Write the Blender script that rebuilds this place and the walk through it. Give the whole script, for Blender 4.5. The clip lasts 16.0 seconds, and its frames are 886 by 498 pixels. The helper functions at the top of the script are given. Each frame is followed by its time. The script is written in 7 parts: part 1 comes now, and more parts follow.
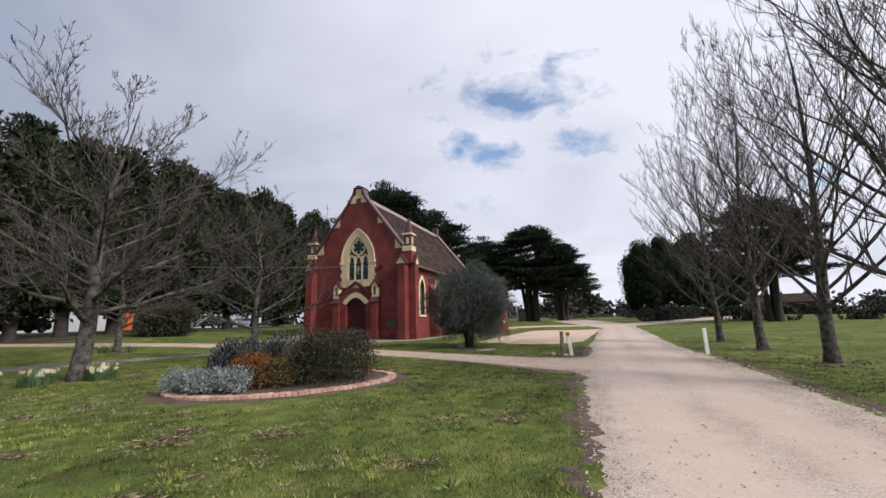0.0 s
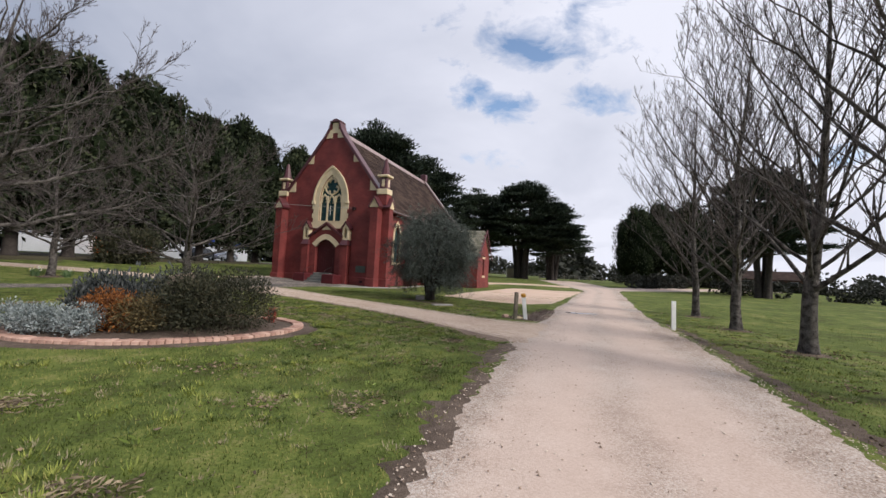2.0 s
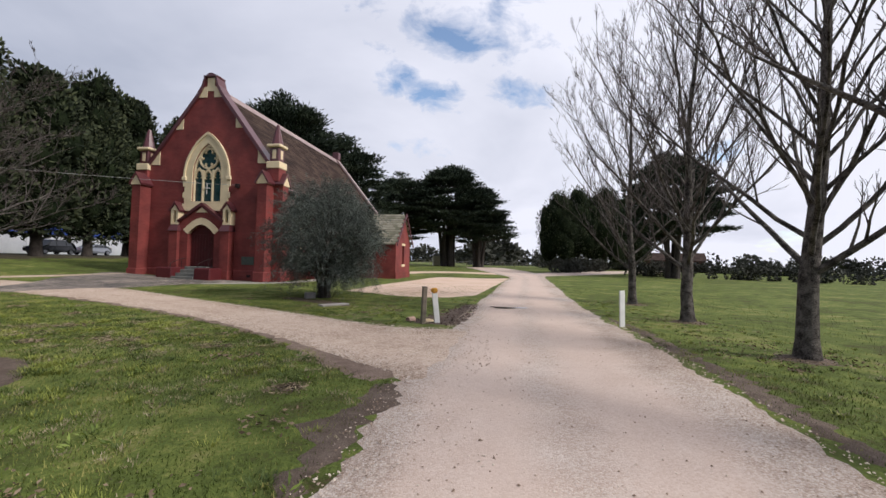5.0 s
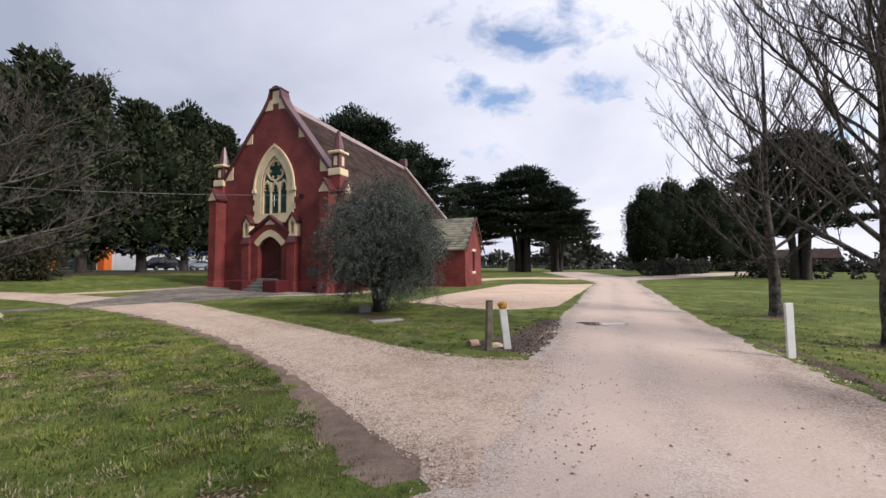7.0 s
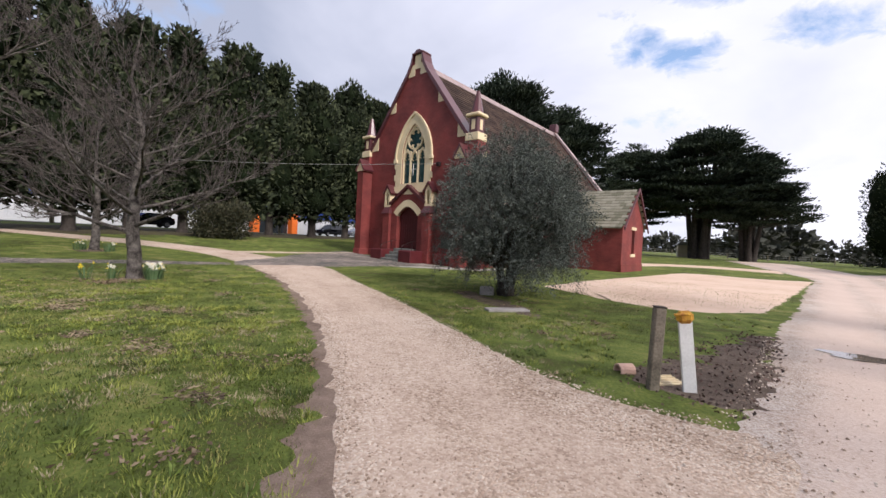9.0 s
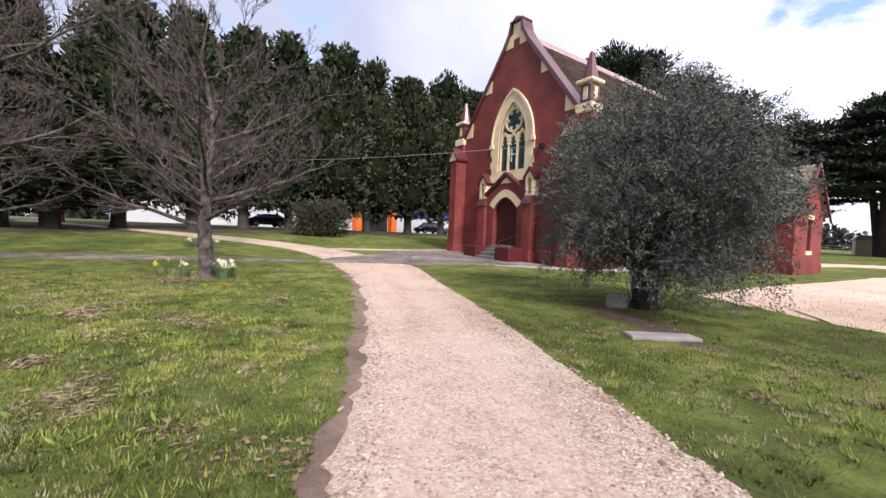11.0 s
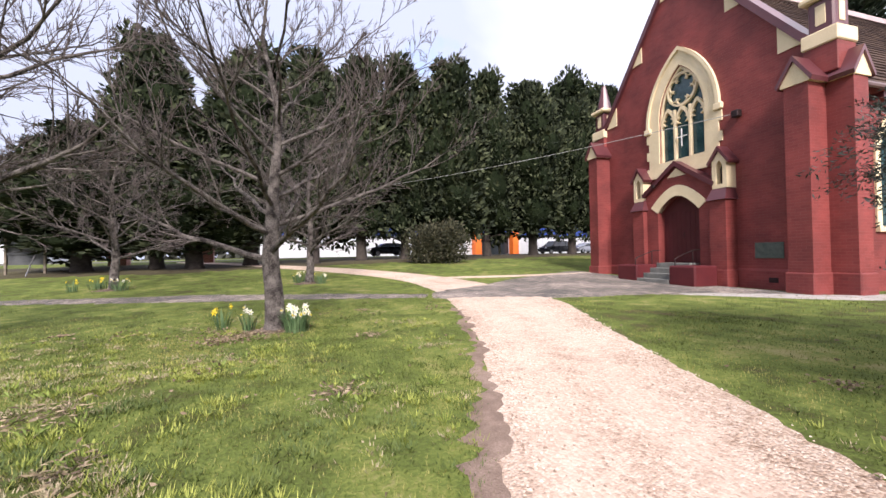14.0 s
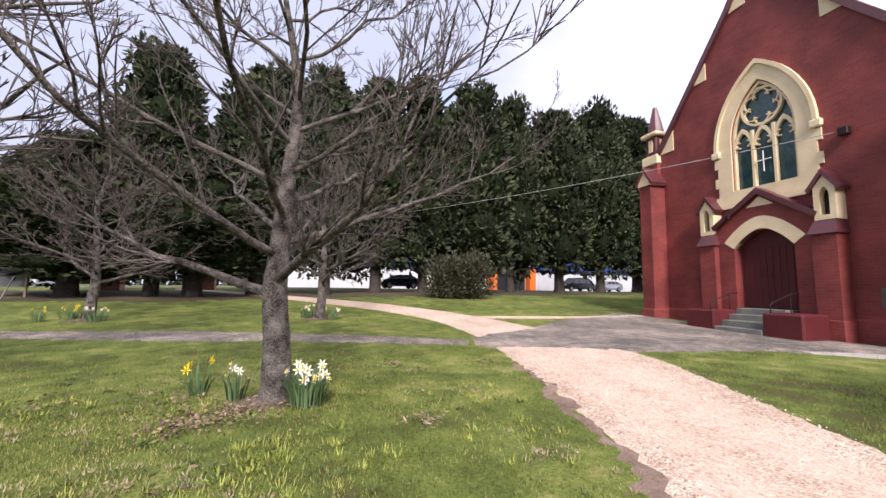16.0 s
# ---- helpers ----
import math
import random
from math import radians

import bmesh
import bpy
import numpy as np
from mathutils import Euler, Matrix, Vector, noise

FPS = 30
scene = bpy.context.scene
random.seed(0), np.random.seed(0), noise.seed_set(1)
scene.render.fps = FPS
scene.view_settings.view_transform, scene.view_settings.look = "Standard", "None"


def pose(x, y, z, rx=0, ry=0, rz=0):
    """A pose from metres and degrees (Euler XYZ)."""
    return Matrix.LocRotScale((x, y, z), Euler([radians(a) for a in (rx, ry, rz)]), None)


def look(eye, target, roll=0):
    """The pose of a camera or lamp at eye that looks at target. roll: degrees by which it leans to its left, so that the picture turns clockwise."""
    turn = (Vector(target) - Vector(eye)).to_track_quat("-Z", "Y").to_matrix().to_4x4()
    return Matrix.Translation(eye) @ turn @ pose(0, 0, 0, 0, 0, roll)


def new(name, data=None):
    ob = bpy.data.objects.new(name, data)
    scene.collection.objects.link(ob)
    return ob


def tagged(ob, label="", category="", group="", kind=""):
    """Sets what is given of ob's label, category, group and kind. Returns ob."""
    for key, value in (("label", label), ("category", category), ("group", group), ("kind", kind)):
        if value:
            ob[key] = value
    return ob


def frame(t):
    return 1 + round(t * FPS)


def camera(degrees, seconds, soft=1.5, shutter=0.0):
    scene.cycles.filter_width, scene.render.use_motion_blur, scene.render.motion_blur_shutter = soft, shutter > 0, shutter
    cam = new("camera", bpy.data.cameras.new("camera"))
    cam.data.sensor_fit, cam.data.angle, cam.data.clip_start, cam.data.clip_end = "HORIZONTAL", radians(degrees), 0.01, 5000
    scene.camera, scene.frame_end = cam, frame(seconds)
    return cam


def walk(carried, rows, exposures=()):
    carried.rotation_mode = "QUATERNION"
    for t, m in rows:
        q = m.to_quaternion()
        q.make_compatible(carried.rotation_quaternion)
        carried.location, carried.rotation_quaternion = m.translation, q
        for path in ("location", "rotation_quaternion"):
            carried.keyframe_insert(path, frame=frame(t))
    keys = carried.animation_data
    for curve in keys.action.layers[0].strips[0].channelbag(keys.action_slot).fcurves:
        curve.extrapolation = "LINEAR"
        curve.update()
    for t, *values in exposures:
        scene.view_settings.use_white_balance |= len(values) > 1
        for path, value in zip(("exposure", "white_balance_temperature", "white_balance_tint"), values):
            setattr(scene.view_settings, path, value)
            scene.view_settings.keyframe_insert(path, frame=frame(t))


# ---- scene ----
cam = camera(96.9, 16.0)
METRES, EYE, TILT, LEAN, TURN = 21.4, 1.5, -1.26, -0.69, 0.0
ROWS = [
    (0.0, 0.0, 0.0, 0.0, 0.46, 11.55, 2.23),
    (0.5, 0.0261, 0.016, 0.0014, -3.5, 9.47, 1.05),
    (1.0, 0.0498, 0.0375, 0.002, -3.96, 9.48, 0.43),
    (1.5, 0.0673, 0.0596, 0.0023, -3.95, 7.17, -1.4),
    (2.0, 0.0864, 0.0853, 0.0038, -0.11, 4.43, -2.31),
    (2.5, 0.0977, 0.1109, 0.006, 1.07, 3.94, -2.51),
    (3.0, 0.1107, 0.1442, 0.0067, 4.13, 3.43, -1.37),
    (3.5, 0.1168, 0.173, 0.0065, 1.92, 3.2, 0.53),
    (4.0, 0.1276, 0.2067, 0.0069, -10.04, 2.04, -1.32),
    (6.5, 0.1664, 0.3471, 0.0088, -7.24, 4.81, 2.53),
    (7.0, 0.1724, 0.3775, 0.0095, 0.72, 4.01, 0.76),
    (7.5, 0.1759, 0.4045, 0.0096, 6.1, 3.3, 0.13),
    (8.0, 0.1803, 0.4374, 0.0109, 14.8, 2.53, -2.88),
    (8.5, 0.1795, 0.4651, 0.0121, 18.45, 1.83, -4.17),
    (9.0, 0.1793, 0.497, 0.0114, 21.94, 0.17, -2.84),
    (9.5, 0.1736, 0.5223, 0.0106, 26.5, -0.39, -1.46),
    (12.0, 0.0823, 0.6682, 0.0073, 44.78, -3.61, -5.38),
    (12.5, 0.0619, 0.6916, 0.0093, 48.98, -5.48, -6.07),
    (13.0, 0.0352, 0.7135, 0.0099, 44.94, -4.08, -4.81),
    (13.5, 0.0091, 0.7297, 0.0094, 45.77, -1.78, -4.73),
    (14.0, -0.0227, 0.7406, 0.0106, 53.67, 2.18, 0.35),
    (14.5, -0.0499, 0.7491, 0.0107, 56.53, 3.98, -0.2),
    (15.0, -0.0811, 0.7594, 0.0118, 53.0, 4.15, -0.81),
    (15.5, -0.1064, 0.7649, 0.0125, 49.74, 5.76, -0.08),
    (16.0, -0.1414, 0.7677, 0.0151, 54.44, 7.04, -1.43),
]
EXPOSURES = [(0.0, 0.06, 6500, 11), (4.0, 0.08, 6500, 11), (7.0, 0.2, 6500, 13), (9.5, 0.5, 6500, 15), (12.0, 1.02, 6600, 19), (14.0, 1.16, 6550, 18), (16.0, 1.0, 6600, 20)]
walk(cam, [(t, pose(0, 0, EYE, TILT, LEAN, TURN) @ pose(METRES * x, METRES * y, METRES * z, 90 + pitch, roll, yaw)) for t, x, y, z, yaw, pitch, roll in ROWS], EXPOSURES)

# ---------------------------------------------------------------- light
SUN_ELEV, SUN_AZ = 38.0, 121.0      # degrees; azimuth clockwise from +y
world = bpy.data.worlds.new("sky")
scene.world = world
world.use_nodes = True
wn, wl = world.node_tree.nodes, world.node_tree.links
wn.clear()


def wnode(kind, **inputs):
    n = wn.new(kind)
    for k, v in inputs.items():
        n.inputs[k.replace("_", " ")].default_value = v
    return n


def cloudy_sky():
    out = wn.new("ShaderNodeOutputWorld")
    back = wn.new("ShaderNodeBackground")
    wl.new(back.outputs[0], out.inputs[0])
    sky = wn.new("ShaderNodeTexSky")
    sky.sky_type, sky.sun_disc = "NISHITA", False
    sky.sun_elevation, sky.sun_rotation = radians(SUN_ELEV), radians(SUN_AZ)
    blue = wn.new("ShaderNodeVectorMath")
    blue.operation = "SCALE"
    blue.inputs["Scale"].default_value = 0.19
    wl.new(sky.outputs[0], blue.inputs[0])
    co = wn.new("ShaderNodeTexCoord")
    sep = wn.new("ShaderNodeSeparateXYZ")
    wl.new(co.outputs["Generated"], sep.inputs[0])
    hi = wn.new("ShaderNodeMath")
    hi.operation, hi.use_clamp = "MAXIMUM", False
    hi.inputs[1].default_value = 0.0
    wl.new(sep.outputs["Z"], hi.inputs[0])
    lift = wn.new("ShaderNodeMath")
    lift.inputs[1].default_value = 0.22
    wl.new(hi.outputs[0], lift.inputs[0])
    flat = []
    for axis in ("X", "Y"):
        d = wn.new("ShaderNodeMath")
        d.operation = "DIVIDE"
        wl.new(sep.outputs[axis], d.inputs[0])
        wl.new(lift.outputs[0], d.inputs[1])
        flat.append(d)
    comb = wn.new("ShaderNodeCombineXYZ")
    wl.new(flat[0].outputs[0], comb.inputs[0])
    wl.new(flat[1].outputs[0], comb.inputs[1])
    comb.inputs[2].default_value = CLOUD_SEED
    # cover: mostly closed, with a few blue holes
    cover = wnode("ShaderNodeTexNoise", Scale=1.15, Detail=7.0, Roughness=0.55, Distortion=0.25)
    wl.new(comb.outputs[0], cover.inputs["Vector"])
    ramp = wn.new("ShaderNodeValToRGB")
    ramp.color_ramp.elements[0].position, ramp.color_ramp.elements[1].position = 0.27, 0.36
    wl.new(cover.outputs["Fac"], ramp.inputs[0])
    # grey and white masses
    mass = wnode("ShaderNodeTexNoise", Scale=0.62, Detail=6.0, Roughness=0.52, Distortion=0.3)
    wl.new(comb.outputs[0], mass.inputs["Vector"])
    tone = wn.new("ShaderNodeValToRGB")
    tone.color_ramp.elements[0].position, tone.color_ramp.elements[0].color = 0.46, (0.36, 0.405, 0.515, 1)
    tone.color_ramp.elements[1].position, tone.color_ramp.elements[1].color = 0.86, (0.82, 0.84, 0.945, 1)
    # the cloud glows towards the hidden sun
    glow = wn.new("ShaderNodeVectorMath")
    glow.operation = "DOT_PRODUCT"
    az, el = radians(SUN_AZ), radians(SUN_ELEV)
    glow.inputs[1].default_value = (math.sin(az - 0.9) * math.cos(el), math.cos(az - 0.9) * math.cos(el), math.sin(el))
    wl.new(co.outputs["Generated"], glow.inputs[0])
    add = wn.new("ShaderNodeMath")
    add.operation = "MULTIPLY_ADD"
    add.inputs[1].default_value = 0.55
    wl.new(glow.outputs["Value"], add.inputs[0])
    wl.new(mass.outputs["Fac"], add.inputs[2])
    wl.new(add.outputs[0], tone.inputs[0])
    # one ragged rift in the cloud, with two small ones under it
    wob = wnode("ShaderNodeTexNoise", Scale=6.5, Detail=7.0, Roughness=0.62, Distortion=0.4)
    wl.new(comb.outputs[0], wob.inputs["Vector"])
    last = ramp.outputs[0]
    for gx, gy, rx, ry in RIFTS:
        at = wn.new("ShaderNodeVectorMath")
        at.operation = "SUBTRACT"
        at.inputs[1].default_value = (gx, gy, CLOUD_SEED)
        wl.new(comb.outputs[0], at.inputs[0])
        sc = wn.new("ShaderNodeVectorMath")
        sc.operation = "MULTIPLY"
        sc.inputs[1].default_value = (1 / rx, 1 / ry, 0)
        wl.new(at.outputs[0], sc.inputs[0])
        ln = wn.new("ShaderNodeVectorMath")
        ln.operation = "LENGTH"
        wl.new(sc.outputs[0], ln.inputs[0])
        ad = wn.new("ShaderNodeMath")
        ad.operation = "MULTIPLY_ADD"
        ad.inputs[1].default_value = 6.0
        wl.new(wob.outputs["Fac"], ad.inputs[0])
        wl.new(ln.outputs["Value"], ad.inputs[2])
        mr = wn.new("ShaderNodeMapRange")
        mr.inputs["From Min"].default_value, mr.inputs["From Max"].default_value = 2.75, 4.3
        wl.new(ad.outputs[0], mr.inputs["Value"])
        mn = wn.new("ShaderNodeMath")
        mn.operation = "MINIMUM"
        wl.new(last, mn.inputs[0])
        wl.new(mr.outputs[0], mn.inputs[1])
        last = mn.outputs[0]
    mix = wn.new("ShaderNodeMix")
    mix.data_type = "RGBA"
    wl.new(last, mix.inputs["Factor"])
    wl.new(blue.outputs[0], mix.inputs[6])
    wl.new(tone.outputs[0], mix.inputs[7])
    wl.new(mix.outputs[2], back.inputs["Color"])
    back.inputs["Strength"].default_value = 1.0


CLOUD_SEED = 4.3
RIFTS = [(0.24, 1.14, 0.2, 0.11), (0.195, 1.466, 0.11, 0.09), (0.53, 1.36, 0.14, 0.06), (0.087, 1.40, 0.08, 0.09)]
cloudy_sky()
sun = new("sun", bpy.data.lights.new("sun", "SUN"))
sun.data.energy, sun.data.angle, sun.data.color = 3.0, radians(12), (1.0, 0.95, 0.9)
_az, _el = radians(SUN_AZ), radians(SUN_ELEV)
sun.matrix_world = look((0, 0, 60), Vector((0, 0, 60)) - Vector((math.sin(_az) * math.cos(_el), math.cos(_az) * math.cos(_el), math.sin(_el))))

# ---------------------------------------------------------------- materials


def mat(name, low, high, rough=0.8, scale=3.0, fine=40.0, bump=0.3, depth=0.01, metal=0.0, island=0.0, third=None, spec=0.3, obj=False, ends=(0.34, 0.66)):
    """A two-scale mottled surface; island varies it piece by piece, obj varies it object by object."""
    m = bpy.data.materials.new(name)
    m.use_nodes = True
    n, l = m.node_tree.nodes, m.node_tree.links
    b = n["Principled BSDF"]
    b.inputs["Roughness"].default_value, b.inputs["Metallic"].default_value = rough, metal
    b.inputs["Specular IOR Level"].default_value = spec
    co = n.new("ShaderNodeTexCoord")
    a = n.new("ShaderNodeTexNoise")
    a.inputs["Scale"].default_value, a.inputs["Detail"].default_value = scale, 6
    c = n.new("ShaderNodeTexNoise")
    c.inputs["Scale"].default_value, c.inputs["Detail"].default_value = fine, 4
    l.new(co.outputs["Object"], a.inputs["Vector"])
    l.new(co.outputs["Object"], c.inputs["Vector"])
    blend = n.new("ShaderNodeMath")
    blend.operation = "MULTIPLY_ADD"
    blend.inputs[1].default_value = 0.6
    l.new(a.outputs["Fac"], blend.inputs[0])
    part2 = n.new("ShaderNodeMath")
    part2.operation = "MULTIPLY"
    part2.inputs[1].default_value = 0.4
    l.new(c.outputs["Fac"], part2.inputs[0])
    l.new(part2.outputs[0], blend.inputs[2])
    fac = blend
    if island or obj:
        if island:
            g = n.new("ShaderNodeNewGeometry")
            rnd = g.outputs["Random Per Island"]
        else:
            g = n.new("ShaderNodeObjectInfo")
            rnd = g.outputs["Random"]
        k = n.new("ShaderNodeMath")
        k.operation = "MULTIPLY_ADD"
        amount = island or obj
        k.inputs[1].default_value, k.inputs[2].default_value = amount, -amount / 2
        l.new(rnd, k.inputs[0])
        s = n.new("ShaderNodeMath")
        l.new(blend.outputs[0], s.inputs[0])
        l.new(k.outputs[0], s.inputs[1])
        fac = s
    ramp = n.new("ShaderNodeValToRGB")
    e = ramp.color_ramp.elements
    e[0].position, e[0].color = ends[0], (*low, 1)
    e[1].position, e[1].color = ends[1], (*high, 1)
    if third:
        x = e.new(0.5)
        x.color = (*third, 1)
    l.new(fac.outputs[0], ramp.inputs[0])
    l.new(ramp.outputs[0], b.inputs["Base Color"])
    if bump:
        bp = n.new("ShaderNodeBump")
        bp.inputs["Strength"].default_value, bp.inputs["Distance"].default_value = bump, depth
        l.new(c.outputs["Fac"], bp.inputs["Height"])
        l.new(bp.outputs[0], b.inputs["Normal"])
    return m


def brick_mat(name, low, high, mortar, wide=0.24, high_m=0.086, rough=0.6):
    """Painted brickwork for walls set along the object's own x and y."""
    m = bpy.data.materials.new(name)
    m.use_nodes = True
    n, l = m.node_tree.nodes, m.node_tree.links
    b = n["Principled BSDF"]
    b.inputs["Roughness"].default_value = rough
    b.inputs["Specular IOR Level"].default_value = 0.3
    co = n.new("ShaderNodeTexCoord")
    sep = n.new("ShaderNodeSeparateXYZ")
    l.new(co.outputs["Object"], sep.inputs[0])
    add = n.new("ShaderNodeMath")
    l.new(sep.outputs["X"], add.inputs[0])
    l.new(sep.outputs["Y"], add.inputs[1])
    comb = n.new("ShaderNodeCombineXYZ")
    l.new(add.outputs[0], comb.inputs[0])
    l.new(sep.outputs["Z"], comb.inputs[1])
    br = n.new("ShaderNodeTexBrick")
    br.inputs["Scale"].default_value = 1.0
    br.inputs["Mortar Size"].default_value = 0.006
    br.inputs["Mortar Smooth"].default_value = 0.4
    br.inputs["Brick Width"].default_value, br.inputs["Row Height"].default_value = wide, high_m
    br.inputs["Color1"].default_value, br.inputs["Color2"].default_value = (*low, 1), (*high, 1)
    br.inputs["Mortar"].default_value = (*mortar, 1)
    l.new(comb.outputs[0], br.inputs["Vector"])
    stain = n.new("ShaderNodeTexNoise")
    stain.inputs["Scale"].default_value, stain.inputs["Detail"].default_value = 0.9, 8
    l.new(co.outputs["Object"], stain.inputs["Vector"])
    grain = n.new("ShaderNodeTexNoise")
    grain.inputs["Scale"].default_value, grain.inputs["Detail"].default_value = 25, 4
    l.new(co.outputs["Object"], grain.inputs["Vector"])
    mul = n.new("ShaderNodeMix")
    mul.data_type, mul.blend_type = "RGBA", "MULTIPLY"
    mul.inputs["Factor"].default_value = 0.85
    ramp = n.new("ShaderNodeValToRGB")
    ramp.color_ramp.elements[0].position, ramp.color_ramp.elements[0].color = 0.34, (0.66, 0.66, 0.68, 1)
    ramp.color_ramp.elements[1].position, ramp.color_ramp.elements[1].color = 0.66, (1.2, 1.14, 1.12, 1)
    l.new(stain.outputs["Fac"], ramp.inputs[0])
    l.new(br.outputs["Color"], mul.inputs[6])
    l.new(ramp.outputs[0], mul.inputs[7])
    l.new(mul.outputs[2], b.inputs["Base Color"])
    bp = n.new("ShaderNodeBump")
    bp.inputs["Strength"].default_value, bp.inputs["Distance"].default_value, bp.invert = 0.5, 0.006, True
    l.new(br.outputs["Fac"], bp.inputs["Height"])
    bp2 = n.new("ShaderNodeBump")
    bp2.inputs["Strength"].default_value, bp2.inputs["Distance"].default_value = 0.25, 0.004
    l.new(grain.outputs["Fac"], bp2.inputs["Height"])
    l.new(bp.outputs[0], bp2.inputs["Normal"])
    l.new(bp2.outputs[0], b.inputs["Normal"])
    return m


def ground_mat(name, stops, scales, bump, depth, rough=0.95, cell=0.0, mixed=0.22, worn=None):
    """Ground from patches, tufts and grain; cell adds loose stones of that density."""
    m = bpy.data.materials.new(name)
    m.use_nodes = True
    n, l = m.node_tree.nodes, m.node_tree.links
    b = n["Principled BSDF"]
    b.inputs["Roughness"].default_value = rough
    b.inputs["Specular IOR Level"].default_value = 0.15
    co = n.new("ShaderNodeTexCoord")
    total = None
    grain = None
    for s, w in scales:
        t = n.new("ShaderNodeTexNoise")
        t.inputs["Scale"].default_value, t.inputs["Detail"].default_value, t.inputs["Roughness"].default_value = s, 5, 0.6
        l.new(co.outputs["Object"], t.inputs["Vector"])
        grain = t
        k = n.new("ShaderNodeMath")
        k.operation = "MULTIPLY_ADD"
        k.inputs[1].default_value = w
        k.inputs[2].default_value = 0.0
        l.new(t.outputs["Fac"], k.inputs[0])
        if total:
            l.new(total.outputs[0], k.inputs[2])
        total = k
    height = grain.outputs["Fac"]
    if cell:
        v = n.new("ShaderNodeTexVoronoi")
        v.inputs["Scale"].default_value = cell
        l.new(co.outputs["Object"], v.inputs["Vector"])
        sep = n.new("ShaderNodeSeparateColor")
        l.new(v.outputs["Color"], sep.inputs[0])
        k = n.new("ShaderNodeMath")
        k.operation = "MULTIPLY_ADD"
        k.inputs[1].default_value = mixed
        l.new(sep.outputs[0], k.inputs[0])
        l.new(total.outputs[0], k.inputs[2])
        k2 = n.new("ShaderNodeMath")
        k2.operation = "SUBTRACT"
        k2.inputs[1].default_value = mixed / 2
        l.new(k.outputs[0], k2.inputs[0])
        total = k2
        height = v.outputs["Distance"]
    ramp = n.new("ShaderNodeValToRGB")
    e = ramp.color_ramp.elements
    e[0].position, e[0].color = stops[0][0], (*stops[0][1], 1)
    e[1].position, e[1].color = stops[-1][0], (*stops[-1][1], 1)
    for p, c in stops[1:-1]:
        x = e.new(p)
        x.color = (*c, 1)
    l.new(total.outputs[0], ramp.inputs[0])
    colour = ramp.outputs[0]
    bp = n.new("ShaderNodeBump")
    if worn:
        # smooth wheel tracks, at shares of the sheet's width, wandering a little
        tone, places, amount = worn
        at = n.new("ShaderNodeAttribute")
        at.attribute_name = "across"
        wander = n.new("ShaderNodeTexNoise")
        wander.inputs["Scale"].default_value, wander.inputs["Detail"].default_value = 0.7, 6
        l.new(co.outputs["Object"], wander.inputs["Vector"])
        shift = n.new("ShaderNodeMath")
        shift.operation = "MULTIPLY_ADD"
        shift.inputs[1].default_value = 0.16
        l.new(wander.outputs["Fac"], shift.inputs[0])
        l.new(at.outputs["Fac"], shift.inputs[2])
        curve = n.new("ShaderNodeValToRGB")
        ce = curve.color_ramp.elements
        ce[0].position, ce[0].color = 0.0, (0, 0, 0, 1)
        ce[1].position, ce[1].color = 1.0, (0, 0, 0, 1)
        curve.color_ramp.interpolation = "EASE"
        for p, v in places:
            ce.new(p).color = (v, v, v, 1)
        l.new(shift.outputs[0], curve.inputs[0])
        fac = n.new("ShaderNodeMath")
        fac.operation = "MULTIPLY"
        fac.inputs[1].default_value = amount
        l.new(curve.outputs[0], fac.inputs[0])
        mx = n.new("ShaderNodeMix")
        mx.data_type = "RGBA"
        l.new(fac.outputs[0], mx.inputs["Factor"])
        l.new(colour, mx.inputs[6])
        mx.inputs[7].default_value = (*tone, 1)
        colour = mx.outputs[2]
        less = n.new("ShaderNodeMath")
        less.operation = "MULTIPLY_ADD"
        less.inputs[1].default_value, less.inputs[2].default_value = -bump * 0.85, bump
        l.new(curve.outputs[0], less.inputs[0])
        l.new(less.outputs[0], bp.inputs["Strength"])
    else:
        bp.inputs["Strength"].default_value = bump
    l.new(colour, b.inputs["Base Color"])
    bp.inputs["Distance"].default_value = depth
    bp.invert = bool(cell)
    l.new(height, bp.inputs["Height"])
    l.new(bp.outputs[0], b.inputs["Normal"])
    return m


LAWN = ground_mat("lawn_grass", [(0.38, (0.085, 0.064, 0.034)), (0.435, (0.066, 0.08, 0.02)), (0.5, (0.1, 0.132, 0.03)), (0.55, (0.15, 0.175, 0.042)), (0.62, (0.25, 0.225, 0.095))],
                  [(0.3, 0.36), (1.9, 0.4), (24.0, 0.24)], 0.8, 0.035)
GRAVEL = ground_mat("pale_gravel", [(0.28, (0.18, 0.115, 0.078)), (0.4, (0.38, 0.28, 0.208)), (0.54, (0.51, 0.4, 0.315)), (0.72, (0.64, 0.545, 0.455))],
                    [(0.45, 0.42), (4.0, 0.3), (40.0, 0.28)], 0.9, 0.016, cell=42.0, mixed=0.27, worn=((0.52, 0.405, 0.325), ((0.14, 0.0), (0.32, 0.8), (0.5, 0.35), (0.68, 0.8), (0.9, 0.0)), 0.5))
ROADMAT = ground_mat("compacted_gravel", [(0.32, (0.25, 0.185, 0.145)), (0.46, (0.41, 0.325, 0.265)), (0.58, (0.52, 0.445, 0.385)), (0.7, (0.62, 0.56, 0.5))],
                     [(0.28, 0.42), (2.2, 0.28), (60.0, 0.3)], 0.75, 0.01, cell=60.0, mixed=0.24, worn=((0.61, 0.475, 0.395), ((0.16, 0.0), (0.27, 0.8), (0.4, 1.0), (0.53, 0.4), (0.66, 0.9), (0.78, 0.85), (0.94, 0.0)), 0.72))
